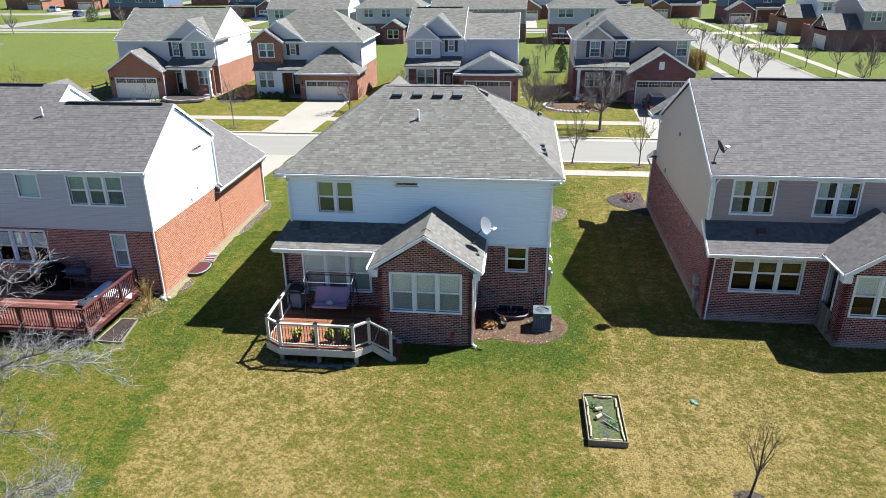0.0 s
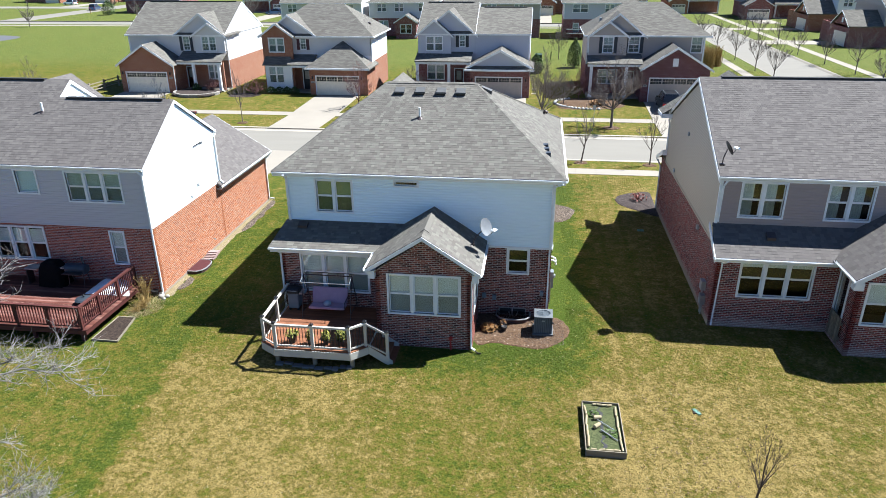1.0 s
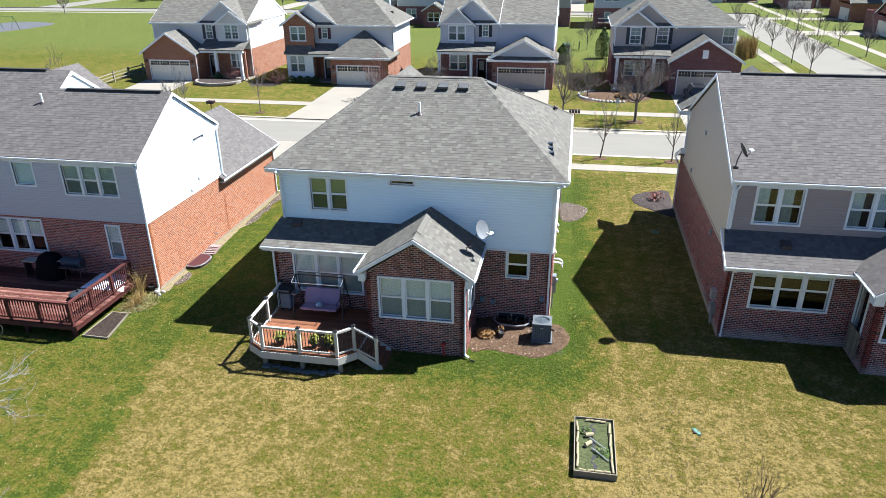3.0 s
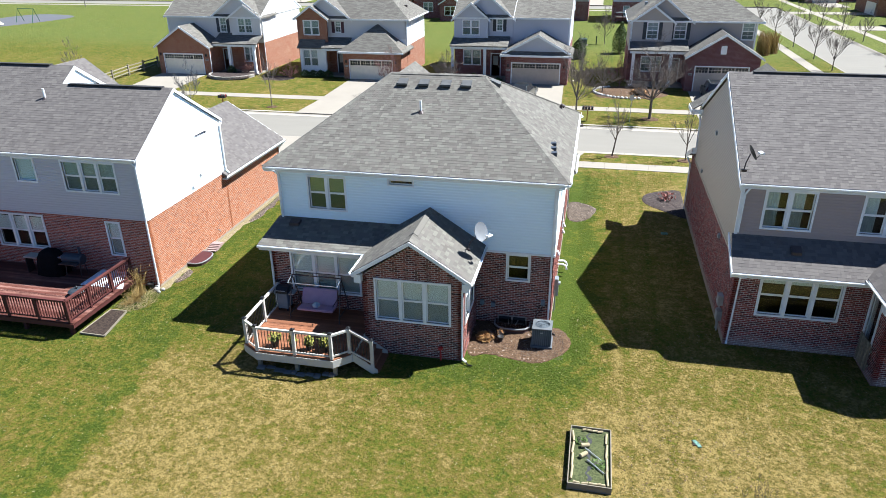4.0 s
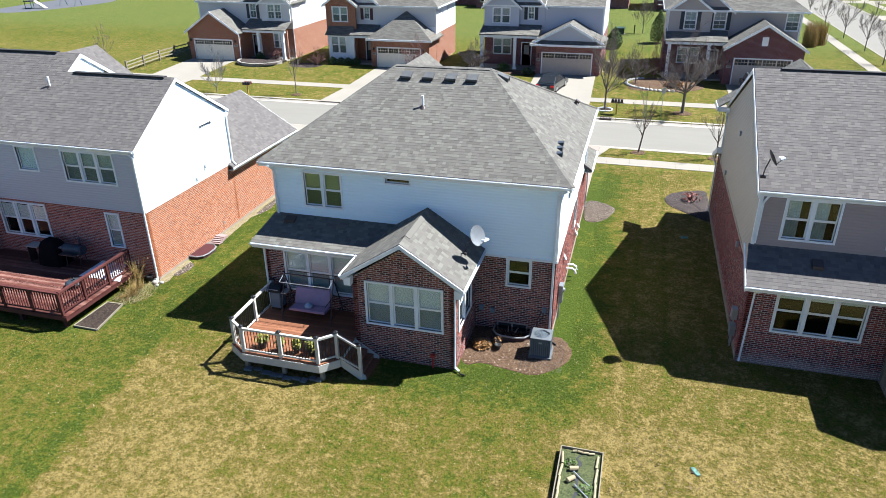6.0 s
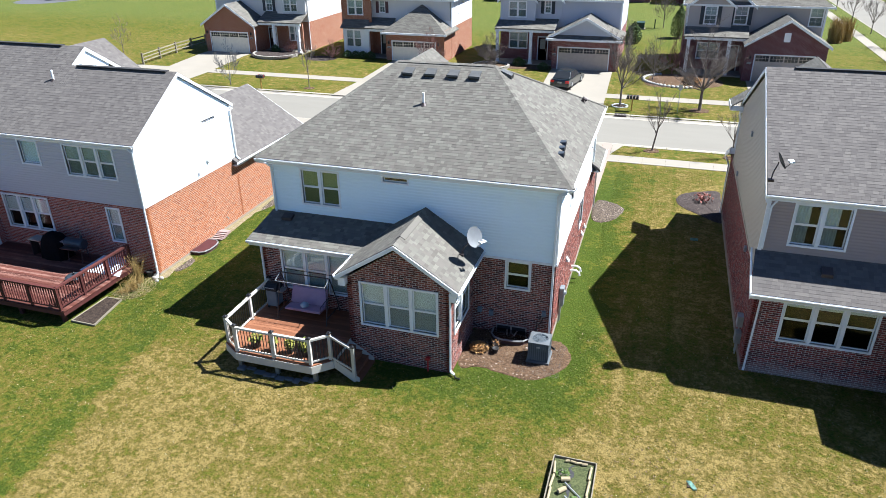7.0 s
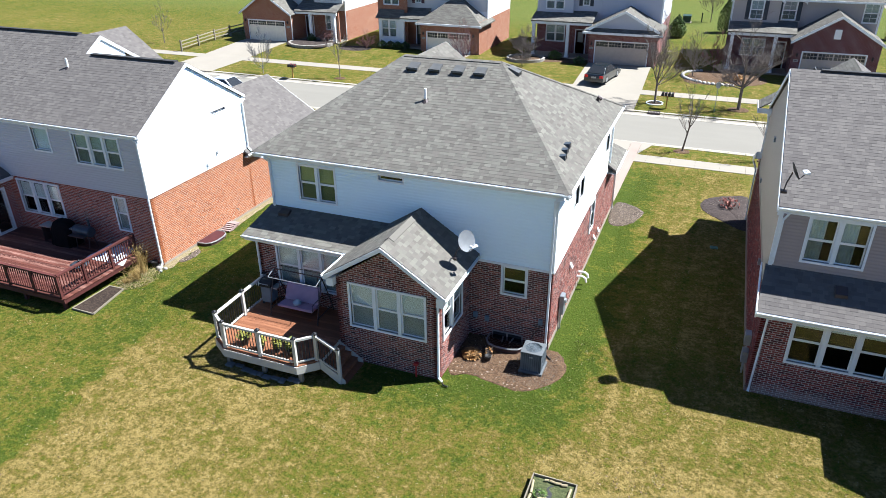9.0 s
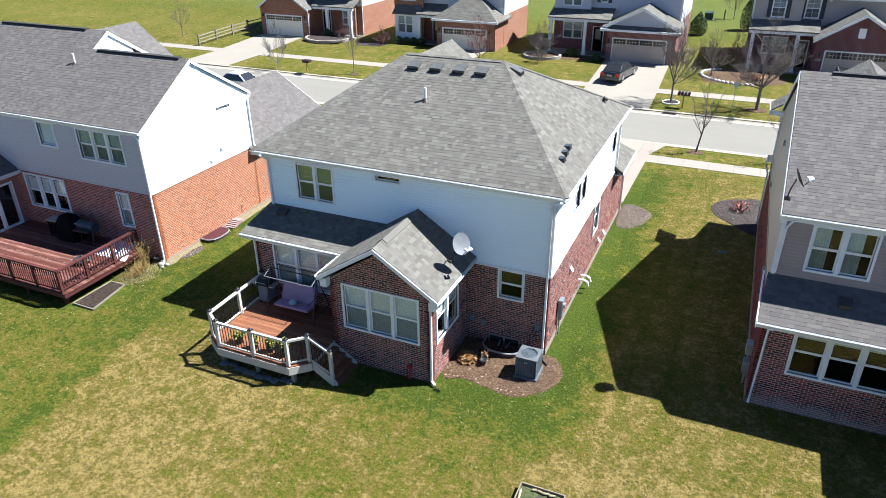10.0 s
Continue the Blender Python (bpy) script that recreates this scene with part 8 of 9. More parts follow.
far_house(42.5, 55, 166, 177, MB_FAR, F_NAVY, "saddle", "dark blue house with white columned porch", UPW(44, 50), porch_at=(47, 55), garage=(42.5, 47, 163))
far_house(58, 71, 152, 163, MB_FARWINE, F_NAVY, "hip", "dark blue house with brown garage and porch", UPW(60, 66), garage=(57, 63, 148), porch_at=(64, 71))
far_house(-168, -152, 206, 217, MB_FAR, F_TAUPE, "saddle", "brown brick house with pale garage", UPW(-166, -158), garage=(-158, -152, 202))
far_house(-148, -134, 208, 219, MB_FAR, F_GREY, "hip", "brick house with cream garage door", UPW(-146, -138), garage=(-141, -134.5, 204))
far_house(-130, -116, 210, 221, MB_FAR, F_WHITE, "saddle", "white and brick house in the far row", UPW(-128, -120), garage=(-122, -116, 206))
far_house(74, 88, 140, 151, MB_FARWINE, F_GREY, "saddle", "grey siding and brick house beside side street", UPW(76, 82), garage=(74, 80, 136), porch_at=(81, 88))
for i in range(5):
    far_house(-110 + i * 21, -96 + i * 21, 225 + (i % 2) * 4, 237 + (i % 2) * 4, MB_FAR if i % 2 else MB_FARWINE, (F_GREY, F_TAUPE, F_BLUE, F_WHITE, F_GREY)[i], "hip" if i % 2 else "saddle", "small distant brick and siding house", UPW(-108 + i * 21, -101 + i * 21))
for i in range(5):
    far_house(-2 + i * 20, 11 + i * 20, 228 - (i % 2) * 4, 240, MB_FARWINE if i % 2 else MB_FAR, (F_TAUPE, F_GREY, F_NAVY, F_GREY, F_TAUPE)[i], "saddle" if i % 2 else "hip", "small distant brick and siding house", UPW(i * 20, 7 + i * 20))


def corner_house(x0, x1, y0, y1, label, garage_y, upper, lower):
    """A house whose garage and porch look along -x."""
    h = empty("house", ((x0 + x1) / 2, (y0 + y1) / 2, 0), label, "house", "houses in the rows beyond")
    brick_wall(h, "-y", y0, x0, x1, -0.2, 3.3, lower, real=False)
    brick_wall(h, "-x", x0, y0, y1, -0.2, 3.3, lower, real=False)
    brick_wall(h, "+x", x1, y0, y1, -0.2, 3.3, lower, real=False)
    brick_wall(h, "+y", y1, x0, x1, -0.2, 3.3, lower, real=False)
    u = (x0 + 6, x0 + 7.6, 4.6, 6.0)
    lw = (x0 + 8.5, x0 + 9.6, 1.4, 2.8)
    siding_wall(h, "-y", y0 + 0.03, x0 + 5, x1, 3.3, 6.3, upper, [u], real=False)
    siding_wall(h, "-x", x0 + 5, y0, y1, 3.3, 6.3, upper, real=False)
    siding_wall(h, "+x", x1, y0, y1, 3.3, 6.3, upper, real=False)
    siding_wall(h, "+y", y1, x0 + 5, x1, 3.3, 6.3, upper, real=False)
    window(h, "-y", y0 + 0.03, *u, units=2, blind=0.96, bcol=BLIND_SKY)
    saddle(h, x0 + 4.6, x1 + 0.3, y0 - 0.3, y1 + 0.4, 6.3, 9.4, ends=upper, zs=6.2)
    yr = y0 + 3.4
    roof(h, [(x0 - 0.4, y0 - 0.4, 3.3), (x0 + 5, y0 - 0.4, 3.3), (x0 + 5, yr, 5.6), (x0 - 0.4, yr, 5.6)], SHINGLE_FAR, real=False)
    roof(h, [(x0 + 5, yr + 3.8, 3.3), (x0 - 0.4, yr + 3.8, 3.3), (x0 - 0.4, yr, 5.6), (x0 + 5, yr, 5.6)], SHINGLE_FAR, real=False)
    brick_wall(h, "-x", x0, y0, yr + 3.4, 3.0, 3.3, lower, gable=(yr, 5.45), real=False)
    gable_trim(h, (x0 - 0.4, y0 - 0.4, 3.3), (x0 - 0.4, yr, 5.6), (x0 - 0.4, yr + 3.8, 3.3), 0.22, 0.03, -1)
    part("garage_door", MB(face("-x", x0)).box(y0 + 0.9, 0.0, 0.0, yr + 2.6, 0.05, 2.2), GARAGE_W, h)
    part("gable_vent", MB(face("-x", x0)).box(yr - 0.3, 0, 3.6, yr + 0.3, 0.05, 4.4), TRIM, h)
    porch_y = yr + 4
    part("porch_roof", MB().slab([(x0 + 2.4, porch_y - 0.4, 3.4), (x0 + 5, porch_y - 0.4, 4.2), (x0 + 5, y1, 4.2), (x0 + 2.4, y1, 3.4)], (0, 0, -0.15)), SHINGLE_FAR, h)
    for y in (porch_y + 0.2, y1 - 0.3):
        part("column", MB().box(x0 + 2.5, y, 0, x0 + 2.8, y + 0.3, 3.3), TRIM, h)
    return h


corner_house(60, 76, 97, 109, "dark brick corner house with grey siding and garage", 100, F_TAUPE, MB_FARWINE)
corner_house(62, 76, 122, 134, "red brick house with white siding and columned porch", 124, F_WHITE, MB_FAR)
sheet("driveway", 48.2, 60, 100.5, 106, 0.03, CONC, "pale concrete driveway of the corner house", "driveway")
sheet("driveway", 48.2, 62, 124, 128, 0.03, CONC, "pale concrete driveway beside side street", "driveway")
sheet("driveway", 8.0, 13.0, 137, 158, 0.03, CONC, "pale concrete driveway in the far row", "driveway")
sheet("driveway", -61.5, -56.5, 137, 162, 0.03, CONC, "pale concrete driveway in the far row", "driveway")
sheet("driveway", -28.5, -23.5, 137, 164, 0.03, CONC, "pale concrete driveway in the far row", "driveway")
sheet("driveway", 57.5, 62.5, 138, 148, 0.03, CONC, "pale concrete driveway in the far row", "driveway")
sheet("driveway", -140.5, -135, 186, 204, 0.03, CONC, "pale concrete driveway in the far row", "driveway")
sheet("road", -124, -116, 137, 260, 0.02, ROADM, "pale side street leading away beyond the field", "road")
sheet("road", -260, -124, 178, 186, 0.02, ROADM, "pale street leading away beyond the field", "road")


# ---- trees ----
REDBARK = plain("red_bark", (0.25, 0.125, 0.112), 0.9, vary=0.2)
def bare_tree(x, y, z, height, spread, seed, material, label, trunk=0.07, levels=4, fork=0.3, kids=4, group="bare street trees", lean=0.0, up=0.6, thin=0.0045):
    """A leafless tree: tapered trunk, limbs, branches and twigs."""
    t = empty("bare_tree", (x, y, z), label, "tree", group)
    rng = random.Random(seed)
    wood, limbs = MB(), MB()

    def grow(p, d, length, r, level):
        segs = 4 if level < 3 else 3
        pts, radii = [p], [r]
        for i in range(segs):
            d = (d + Vector((rng.uniform(-1, 1), rng.uniform(-1, 1), rng.uniform(-0.3, 0.9))) * 0.11).normalized()
            p = p + d * length / segs
            pts.append(p)
            radii.append(r * (1 - 0.75 * (i + 1) / segs) if level else r * (1 - 0.45 * (i + 1) / segs))
        limbs.tube(pts, [max(q, thin * (1 - 0.5 * i / segs)) for i, q in enumerate(radii)], 6 if level < 2 else (4 if level == 2 else 3), caps=False)
        if level >= levels:
            return
        n = kids if level < 2 else kids + 2
        for i in range(n):
            k = 0.25 + 0.75 * (i + rng.random()) / n
            j = min(int(k * segs), segs - 1)
            q = pts[j].lerp(pts[j + 1], k * segs - j)
            a = rng.uniform(0, 6.28)
            out = Vector((math.cos(a), math.sin(a), 0))
            nd = (d * 0.8 + out * spread * 0.85 + Vector((0, 0, up * 0.4))).normalized()
            grow(q, nd, length * rng.uniform(0.42, 0.66) * (1.2 - 0.5 * k), radii[j] * rng.uniform(0.45, 0.6), level + 1)

    top = Vector((x + lean, y, z + height * fork))
    base = Vector((x, y, z - 0.15))
    wood.tube([base, base.lerp(top, 0.12), base.lerp(top, 0.6), top], [trunk * 1.5, trunk * 1.1, trunk * 0.95, trunk * 0.85], 10)
    part("trunk", wood, material, t)
    rest = height * (1 - fork)
    grow(top, Vector((0.05, 0.0, 1)).normalized(), rest * 0.85, trunk * 0.8, 1)
    n = kids + 4
    for i in range(n):
        a = 6.28 * (i + rng.uniform(-0.2, 0.2)) / n * 2
        e = rng.uniform(0.25, 1.25)
        d = Vector((math.cos(a) * spread, math.sin(a) * spread, (up + 0.2) * e)).normalized()
        grow(base.lerp(top, rng.uniform(0.74, 1.0)), d, rest * rng.uniform(0.45, 0.62) * (0.85 + 0.3 * e), trunk * rng.uniform(0.36, 0.52), 1)
    tagged(part("crown", limbs, material, t), kind="stuff")
    return t


bare_tree(14.0, 25.95, -0.42, 4.4, 0.38, 3, BARK, "slender leafless street tree on grass verge", 0.055, 4, 0.38, 3, thin=0.004, lean=0.25)
bare_tree(17.35, 37.9, -0.42, 6.6, 0.95, 4, BARK, "spreading leafless street tree ringed with mulch", 0.12, 4, 0.3, 6, thin=0.005, up=0.7)
bare_tree(10.92, 37.7, -0.42, 6.2, 0.5, 5, BARK, "leafless street tree in white-edged ring", 0.08, 4, 0.32, 6, thin=0.005)
bare_tree(19.2, 25.8, -0.42, 4.2, 0.36, 6, BARK, "slender leafless street tree on grass verge", 0.05, 4, 0.35, 3, thin=0.004)
bare_tree(-18.0, 36.6, -0.42, 4.8, 0.35, 7, BARK, "slender leafless street tree on grass verge", 0.04, 4, 0.4, 3, thin=0.006)
bare_tree(-26.2, 35.9, -0.42, 4.0, 0.4, 8, BARK_P, "multi-stemmed leafless street tree on grass verge", 0.04, 4, 0.15, thin=0.006)
bare_tree(-8.2, 44.0, -0.2, 4.0, 0.5, 9, REDBARK, "small reddish leafless ornamental tree by driveway", 0.05, 4, 0.2, 5, thin=0.005)
bare_tree(-46.0, 44.5, -0.1, 4.2, 0.45, 10, BARK, "slender leafless tree on grass verge", 0.04, 4, 0.35, 3, thin=0.005)
bare_tree(13.2, 47.0, 0.0, 3.6, 0.6, 11, BARK, "small leafless ornamental tree beside garage", 0.05, 4, 0.2, 5, thin=0.005)
bare_tree(13.3, 79.6, 0.0, 4.5, 0.5, 14, BARK, "small leafless garden tree between houses", 0.05, 4, 0.3, 4, thin=0.008)
SAPBARK = plain("bark_sapling", (0.115, 0.088, 0.072), 0.9, vary=0.25, scale=9)
bare_tree(16.94, -10.82, -0.04, 2.75, 0.5, 21, SAPBARK, "small leafless sapling in back lawn", 0.036, 4, 0.4, 3, "bare garden trees", 0.14, 0.9, 0.0026)
PALEBARK = plain("bark_silver", (0.268, 0.245, 0.236), 0.95, vary=0.35, scale=7)


def garden_tree():
    """The big pale tree at the lawn's edge: long limbs that end in dense twigs."""
    t = empty("bare_tree", (-3.2, -18.0, -0.04), "large pale-barked leafless tree with dense twigs", "tree", "bare garden trees")
    rng = random.Random(31)
    limbs = MB()
    part("trunk", MB().tube([(-3.2, -18.0, -0.2), (-3.2, -18.0, 0.3), (-3.15, -18.0, 2.0), (-3.0, -18.0, 3.6), (-3.1, -18.1, 5.5), (-3.3, -18.2, 7.5)], [0.26, 0.2, 0.17, 0.14, 0.09, 0.04], 10), PALEBARK, t)

    def twig(p, d, length, r, level):
        pts, q = [p], p
        for i in range(3):
            d = (d + Vector((rng.uniform(-1, 1), rng.uniform(-1, 1), rng.uniform(-0.7, 0.9))) * 0.5).normalized()
            q = q + d * length / 3
            pts.append(q)
        limbs.tube(pts, [r, r * 0.8, r * 0.6, r * 0.4], 4 if level == 0 else 3, caps=False)
        if level < 2:
            for k in range(5 if level == 0 else 4):
                j = rng.choice((0, 1, 1, 2, 2))
                nd = (d * 0.7 + Vector((rng.uniform(-1, 1), rng.uniform(-1, 1), rng.uniform(-0.5, 0.9))) * 0.75).normalized()
                twig(pts[j].lerp(pts[j + 1], rng.random()), nd, length * rng.uniform(0.4, 0.75), max(r * 0.6, 0.0045), level + 1)

    for pts, r0, count in (
            ([(-3.0, -18.0, 4.2), (-1.5, -17.8, 6.5), (0.0, -17.8, 7.65), (1.2, -17.9, 8.15), (1.9, -18.05, 8.5)], 0.07, 26),
            ([(-1.5, -17.8, 6.5), (-0.4, -17.5, 8.0), (0.6, -17.5, 9.0), (1.1, -17.5, 9.5)], 0.04, 16),
            ([(0.0, -17.8, 7.65), (1.2, -17.6, 7.9), (2.2, -17.4, 7.9)], 0.03, 13),
            ([(-3.0, -18.0, 3.4), (-1.2, -17.9, 5.6), (0.2, -17.9, 6.5), (1.0, -18.3, 6.9)], 0.05, 10),
            ([(-3.1, -18.0, 2.4), (-1.6, -17.2, 3.4), (-0.6, -17.0, 4.2), (0.2, -17.0, 4.6)], 0.05, 20),
            ([(-1.6, -17.2, 3.4), (-0.7, -16.7, 3.7), (0.1, -16.6, 3.9)], 0.03, 14),
            ([(-3.1, -18.1, 5.5), (-4.2, -18.6, 7.2), (-5.2, -19.0, 8.4)], 0.05, 12),
            ([(-3.1, -18.0, 3.6), (-4.4, -17.4, 5.2), (-5.8, -17.0, 6.2)], 0.06, 12),
            ([(-3.0, -18.1, 4.4), (-3.2, -19.6, 6.2), (-3.2, -20.6, 7.0)], 0.05, 12)):
        pts = [Vector(p) for p in pts]
        n = len(pts) - 1
        fine = []
        for i in range(n):
            for k in range(3):
                w = 0.05 if i or k else 0.0
                fine.append(pts[i].lerp(pts[i + 1], k / 3) + Vector((rng.uniform(-w, w), rng.uniform(-w, w), rng.uniform(-w, w))))
        fine.append(pts[-1])
        limbs.tube(fine, [max(0.008, r0 * (1 - 0.85 * i / (len(fine) - 1))) for i in range(len(fine))], 7)
        for c in range(count):
            k = 0.3 + 0.7 * (c + rng.random()) / count
            i = min(int(k * (len(fine) - 1)), len(fine) - 2)
            along = (fine[i + 1] - fine[i]).normalized()
            d = (along * 0.8 + Vector((rng.uniform(-1, 1), rng.uniform(-1, 1), rng.uniform(-0.6, 1.0))) * 0.8).normalized()
            twig(fine[i].lerp(fine[i + 1], rng.random()), d, rng.uniform(0.4, 0.85), rng.uniform(0.009, 0.014), 0)
    tagged(part("crown", limbs, PALEBARK, t), kind="stuff")


garden_tree()
blob([(16.52, -10.95), (16.56, -10.68), (16.85, -10.54), (17.15, -10.56), (17.42, -10.8), (17.3, -11.2), (16.8, -11.3)], 0.0, 0.02, "mulch_ring", MULCH_D, "dark mulch ring around sapling", "mulch ring", 11)
for i, (x, y, hgt) in enumerate(((38.7, 80.8, 5.5), (38.9, 71.0, 5.5), (49.5, 108.8, 5), (50.1, 99.5, 5), (50.5, 68.8, 6), (49.9, 77.6, 4.5), (49.5, 87.5, 4), (49.6, 117.5, 5), (38.6, 92, 5), (38.6, 104, 5), (55, 69.5, 5), (38.7, 62.5, 5.2), (50.2, 60.5, 4.5))):
    bare_tree(x, y, 0.0, hgt, 0.5, 40 + i, BARK, "leafless street tree beside side street", 0.06, 4, 0.3, 4, thin=0.006)
for i, (x, y, hgt) in enumerate(((-104, 122, 5), (-88, 139.5, 5), (-140, 142, 5), (-58, 139, 6), (-75, 139.5, 5), (-20, 139, 5), (33, 139, 5), (20, 139.5, 5), (-110, 165, 5))):
    bare_tree(x, y, 0.0, hgt, 0.55, 60 + i, BARK, "small leafless tree in the distance", 0.09, 3, 0.3, 5, thin=0.018)


# ---- street things ----
def car(x, y, z, yaw, paint, label, suv=False):
    """A parked car: body, cabin, glass, wheels, lamps. Its nose points along +y before it is turned."""
    M = Matrix.Translation((x, y, z)) @ Matrix.Rotation(radians(yaw), 4, "Z")
    c = empty("car", (x, y, z), label, "car", "parked cars")
    w, L, hb, hc = 0.9, 2.4, 0.92 if suv else 0.85, 1.72 if suv else 1.45
    prof = [(-L, 0.35), (-L + 0.03, hb * 0.8), (-L + 0.12, hb), (-0.9, hb + 0.04), (0.95, hb + 0.02), (2.05, hb - 0.12), (L - 0.02, hb * 0.68), (L, 0.38), (L - 0.15, 0.2), (-L + 0.15, 0.2)]
    n = len(prof)
    v = [(sx * w * (0.97 if zz > 0.7 else 1), yy, zz) for sx in (-1, 1) for yy, zz in prof]
    part("body", MB(M).add(v, [tuple(range(n)), tuple(range(2 * n - 1, n - 1, -1))] + [(i, n + i, n + (i + 1) % n, (i + 1) % n) for i in range(n)]), paint, c, bevel=0.04)
    r0, r1, f1, f0 = (-2.2, -1.95, 0.35, 1.15) if suv else (-1.95, -1.15, 0.2, 1.1)
    cab = [(-w * 0.95, r0, hb), (w * 0.95, r0, hb), (w * 0.95, f0, hb), (-w * 0.95, f0, hb), (-w * 0.74, r1, hc), (w * 0.74, r1, hc), (w * 0.74, f1, hc), (-w * 0.74, f1, hc)]
    q = [(4, 5, 6, 7), (0, 1, 5, 4), (1, 2, 6, 5), (2, 3, 7, 6), (3, 0, 4, 7)]
    cb = part("cabin", MB(M).add(cab, q + [(0, 3, 2, 1)]), paint, c, bevel=0.05)
    P = [Vector(p) for p in cab]
    for idx in q[1:]:
        a = [P[i] for i in idx]
        m = sum(a, Vector()) / 4
        nrm = (a[1] - a[0]).cross(a[2] - a[0]).normalized()
        if nrm.dot(m - Vector((0, -0.4, 1.1))) < 0:
            nrm = -nrm
        part("car_window", MB(M).slab([p + (m - p) * 0.12 + nrm * 0.012 for p in a], -nrm * 0.02), DARKPANE, cb)
    for sx in (-1, 1):
        for yy in (-1.4, 1.42):
            t = part("wheel", MB(M).tube([(sx * (w - 0.18), yy, 0.33), (sx * (w + 0.01), yy, 0.33)], 0.33, 16), BLACKMET, c)
            part("rim", MB(M).tube([(sx * (w - 0.02), yy, 0.33), (sx * (w + 0.025), yy, 0.33)], 0.2, 12), GALV, t)
        part("tail_lamp", MB(M).box(sx * 0.55, -L - 0.015, hb * 0.68, sx * 0.86, -L + 0.1, hb * 0.92), TAIL, c)
        part("head_lamp", MB(M).box(sx * 0.5, L - 0.12, hb * 0.55, sx * 0.85, L + 0.012, hb * 0.72), PALEPANE, c)
        part("door_mirror", MB(M).box(sx * w, 0.72, hb + 0.02, sx * (w + 0.16), 0.85, hb + 0.16), paint, c)
    part("number_plate", MB(M).box(-0.2, -L - 0.02, 0.55, 0.2, -L + 0.02, 0.68), PALEPANE, c)
    part("bumper", MB(M).box(-w * 0.96, -L - 0.05, 0.25, w * 0.96, -L + 0.1, 0.48), paint, c, bevel=0.03)
    if suv:
        for sx in (-0.6, 0.6):
            part("roof_rail", MB(M).tube([(sx, -1.8, hc + 0.05), (sx, 0.2, hc + 0.05)], 0.025, 6), GALV, c)
    return c


def paint_mat(name, col, metal=0.4):
    n = N(name)
    n.b.inputs["Coat Weight"].default_value = 0.8
    n.b.inputs["Coat Roughness"].default_value = 0.05
    c = n.mix(n.math("MULTIPLY", n.noise(n.pos(), 2.0), 0.2), col, tuple(v * 0.8 for v in col))
    return n.done(c, 0.35, metal, 0.5)


TAIL = plain("tail_red", (0.5, 0.02, 0.02), 0.2)
BLUEBLACK = paint_mat("paint_dark_teal", (0.008, 0.014, 0.017), 0.0)
BLACKP = paint_mat("paint_black", (0.006, 0.007, 0.009), 0.0)
WHITEP = paint_mat("paint_white", (0.7, 0.72, 0.75))
BLUEP = paint_mat("paint_blue", (0.05, 0.1, 0.2))
car(5.55, 43.6, -0.13, -10, BLUEBLACK, "dark teal sedan parked on concrete driveway")
car(23.6, 45.8, -0.02, 0, BLACKP, "black sport utility car parked on driveway", True)
car(-25.6, 28.6, -0.54, 90, WHITEP, "white sedan parked along the kerb")
car(-142.5, 193.5, 0.05, 75, WHITEP, "white sport utility car on far driveway", True)
car(-120, 172, 0.05, 10, BLUEP, "dark blue sport utility car on far street", True)
car(-59.5, 158, 0.05, 90, BLUEP, "dark blue car beside far garage")
car(66.5, 74.5, 0.0, 70, WHITEP, "white van parked beside corner plot", True)


def mailboxes(x, y, z, n, label):
    m = empty("mailbox_post", (x, y, z), label, "mailbox", "mailboxes by the kerb")
    part("post", MB().box(x - 0.05, y - 0.05, z - 0.1, x + 0.05, y + 0.05, z + 1.0), YELLOWWOOD, m)
    part("cross_arm", MB().box(x - 0.13 * n, y - 0.05, z + 0.98, x + 0.13 * n, y + 0.05, z + 1.05), YELLOWWOOD, m)
    for i in range(n):
        cx = x + (i - (n - 1) / 2) * 0.25
        k = 8
        v = [(cx + 0.1 * math.cos(math.pi * j / k), yy, z + 1.2 + 0.12 * math.sin(math.pi * j / k)) for yy in (y - 0.25, y + 0.25) for j in range(k + 1)]
        v += [(cx - 0.1, y - 0.25, z + 1.05), (cx + 0.1, y - 0.25, z + 1.05), (cx - 0.1, y + 0.25, z + 1.05), (cx + 0.1, y + 0.25, z + 1.05)]
        K = k + 1
        box = part("mailbox", MB().add(v, [(j, j + 1, K + j + 1, K + j) for j in range(k)] + [tuple(range(K)) + (2 * K, 2 * K + 1), tuple(range(2 * K - 1, K - 1, -1)) + (2 * K + 3, 2 * K + 2), (0, K, 2 * K + 3, 2 * K + 1), (k, 2 * K, 2 * K + 2, K + k), (2 * K, 2 * K + 1, 2 * K + 3, 2 * K + 2)]), BLACKMET, m)
        part("flag", MB().box(cx + 0.1, y - 0.05, z + 1.15, cx + 0.115, y + 0.02, z + 1.35), RED, box)


TRIM2 = concrete_mat("edging_pale", (0.453, 0.438, 0.409))
ASPH = asphalt_mat("play_asphalt", (0.10, 0.10, 0.11))
GREENP = plain("green_paint", (0.03, 0.12, 0.07), 0.5)
SLIDEM = plain("slide_tan", (0.62, 0.55, 0.42), 0.4)
YELLOWWOOD = plain("yellow_wood", (0.42, 0.25, 0.06), 0.7)
mailboxes(11.95, 36.4, -0.42, 4, "four black mailboxes on yellow wooden post")
mailboxes(-22.4, 35.3, -0.42, 3, "three black mailboxes on yellow wooden post")
mailboxes(-112.8, 158.6, 0.0, 2, "black mailboxes on wooden post far away")
sg = empty("street_sign", (15.6, 36.6, -0.42), "plain green street sign back on thin post", "sign")
part("post", MB().tube([(15.6, 36.6, -0.5), (15.6, 36.6, 1.9)], 0.025, 6), GALV, sg)
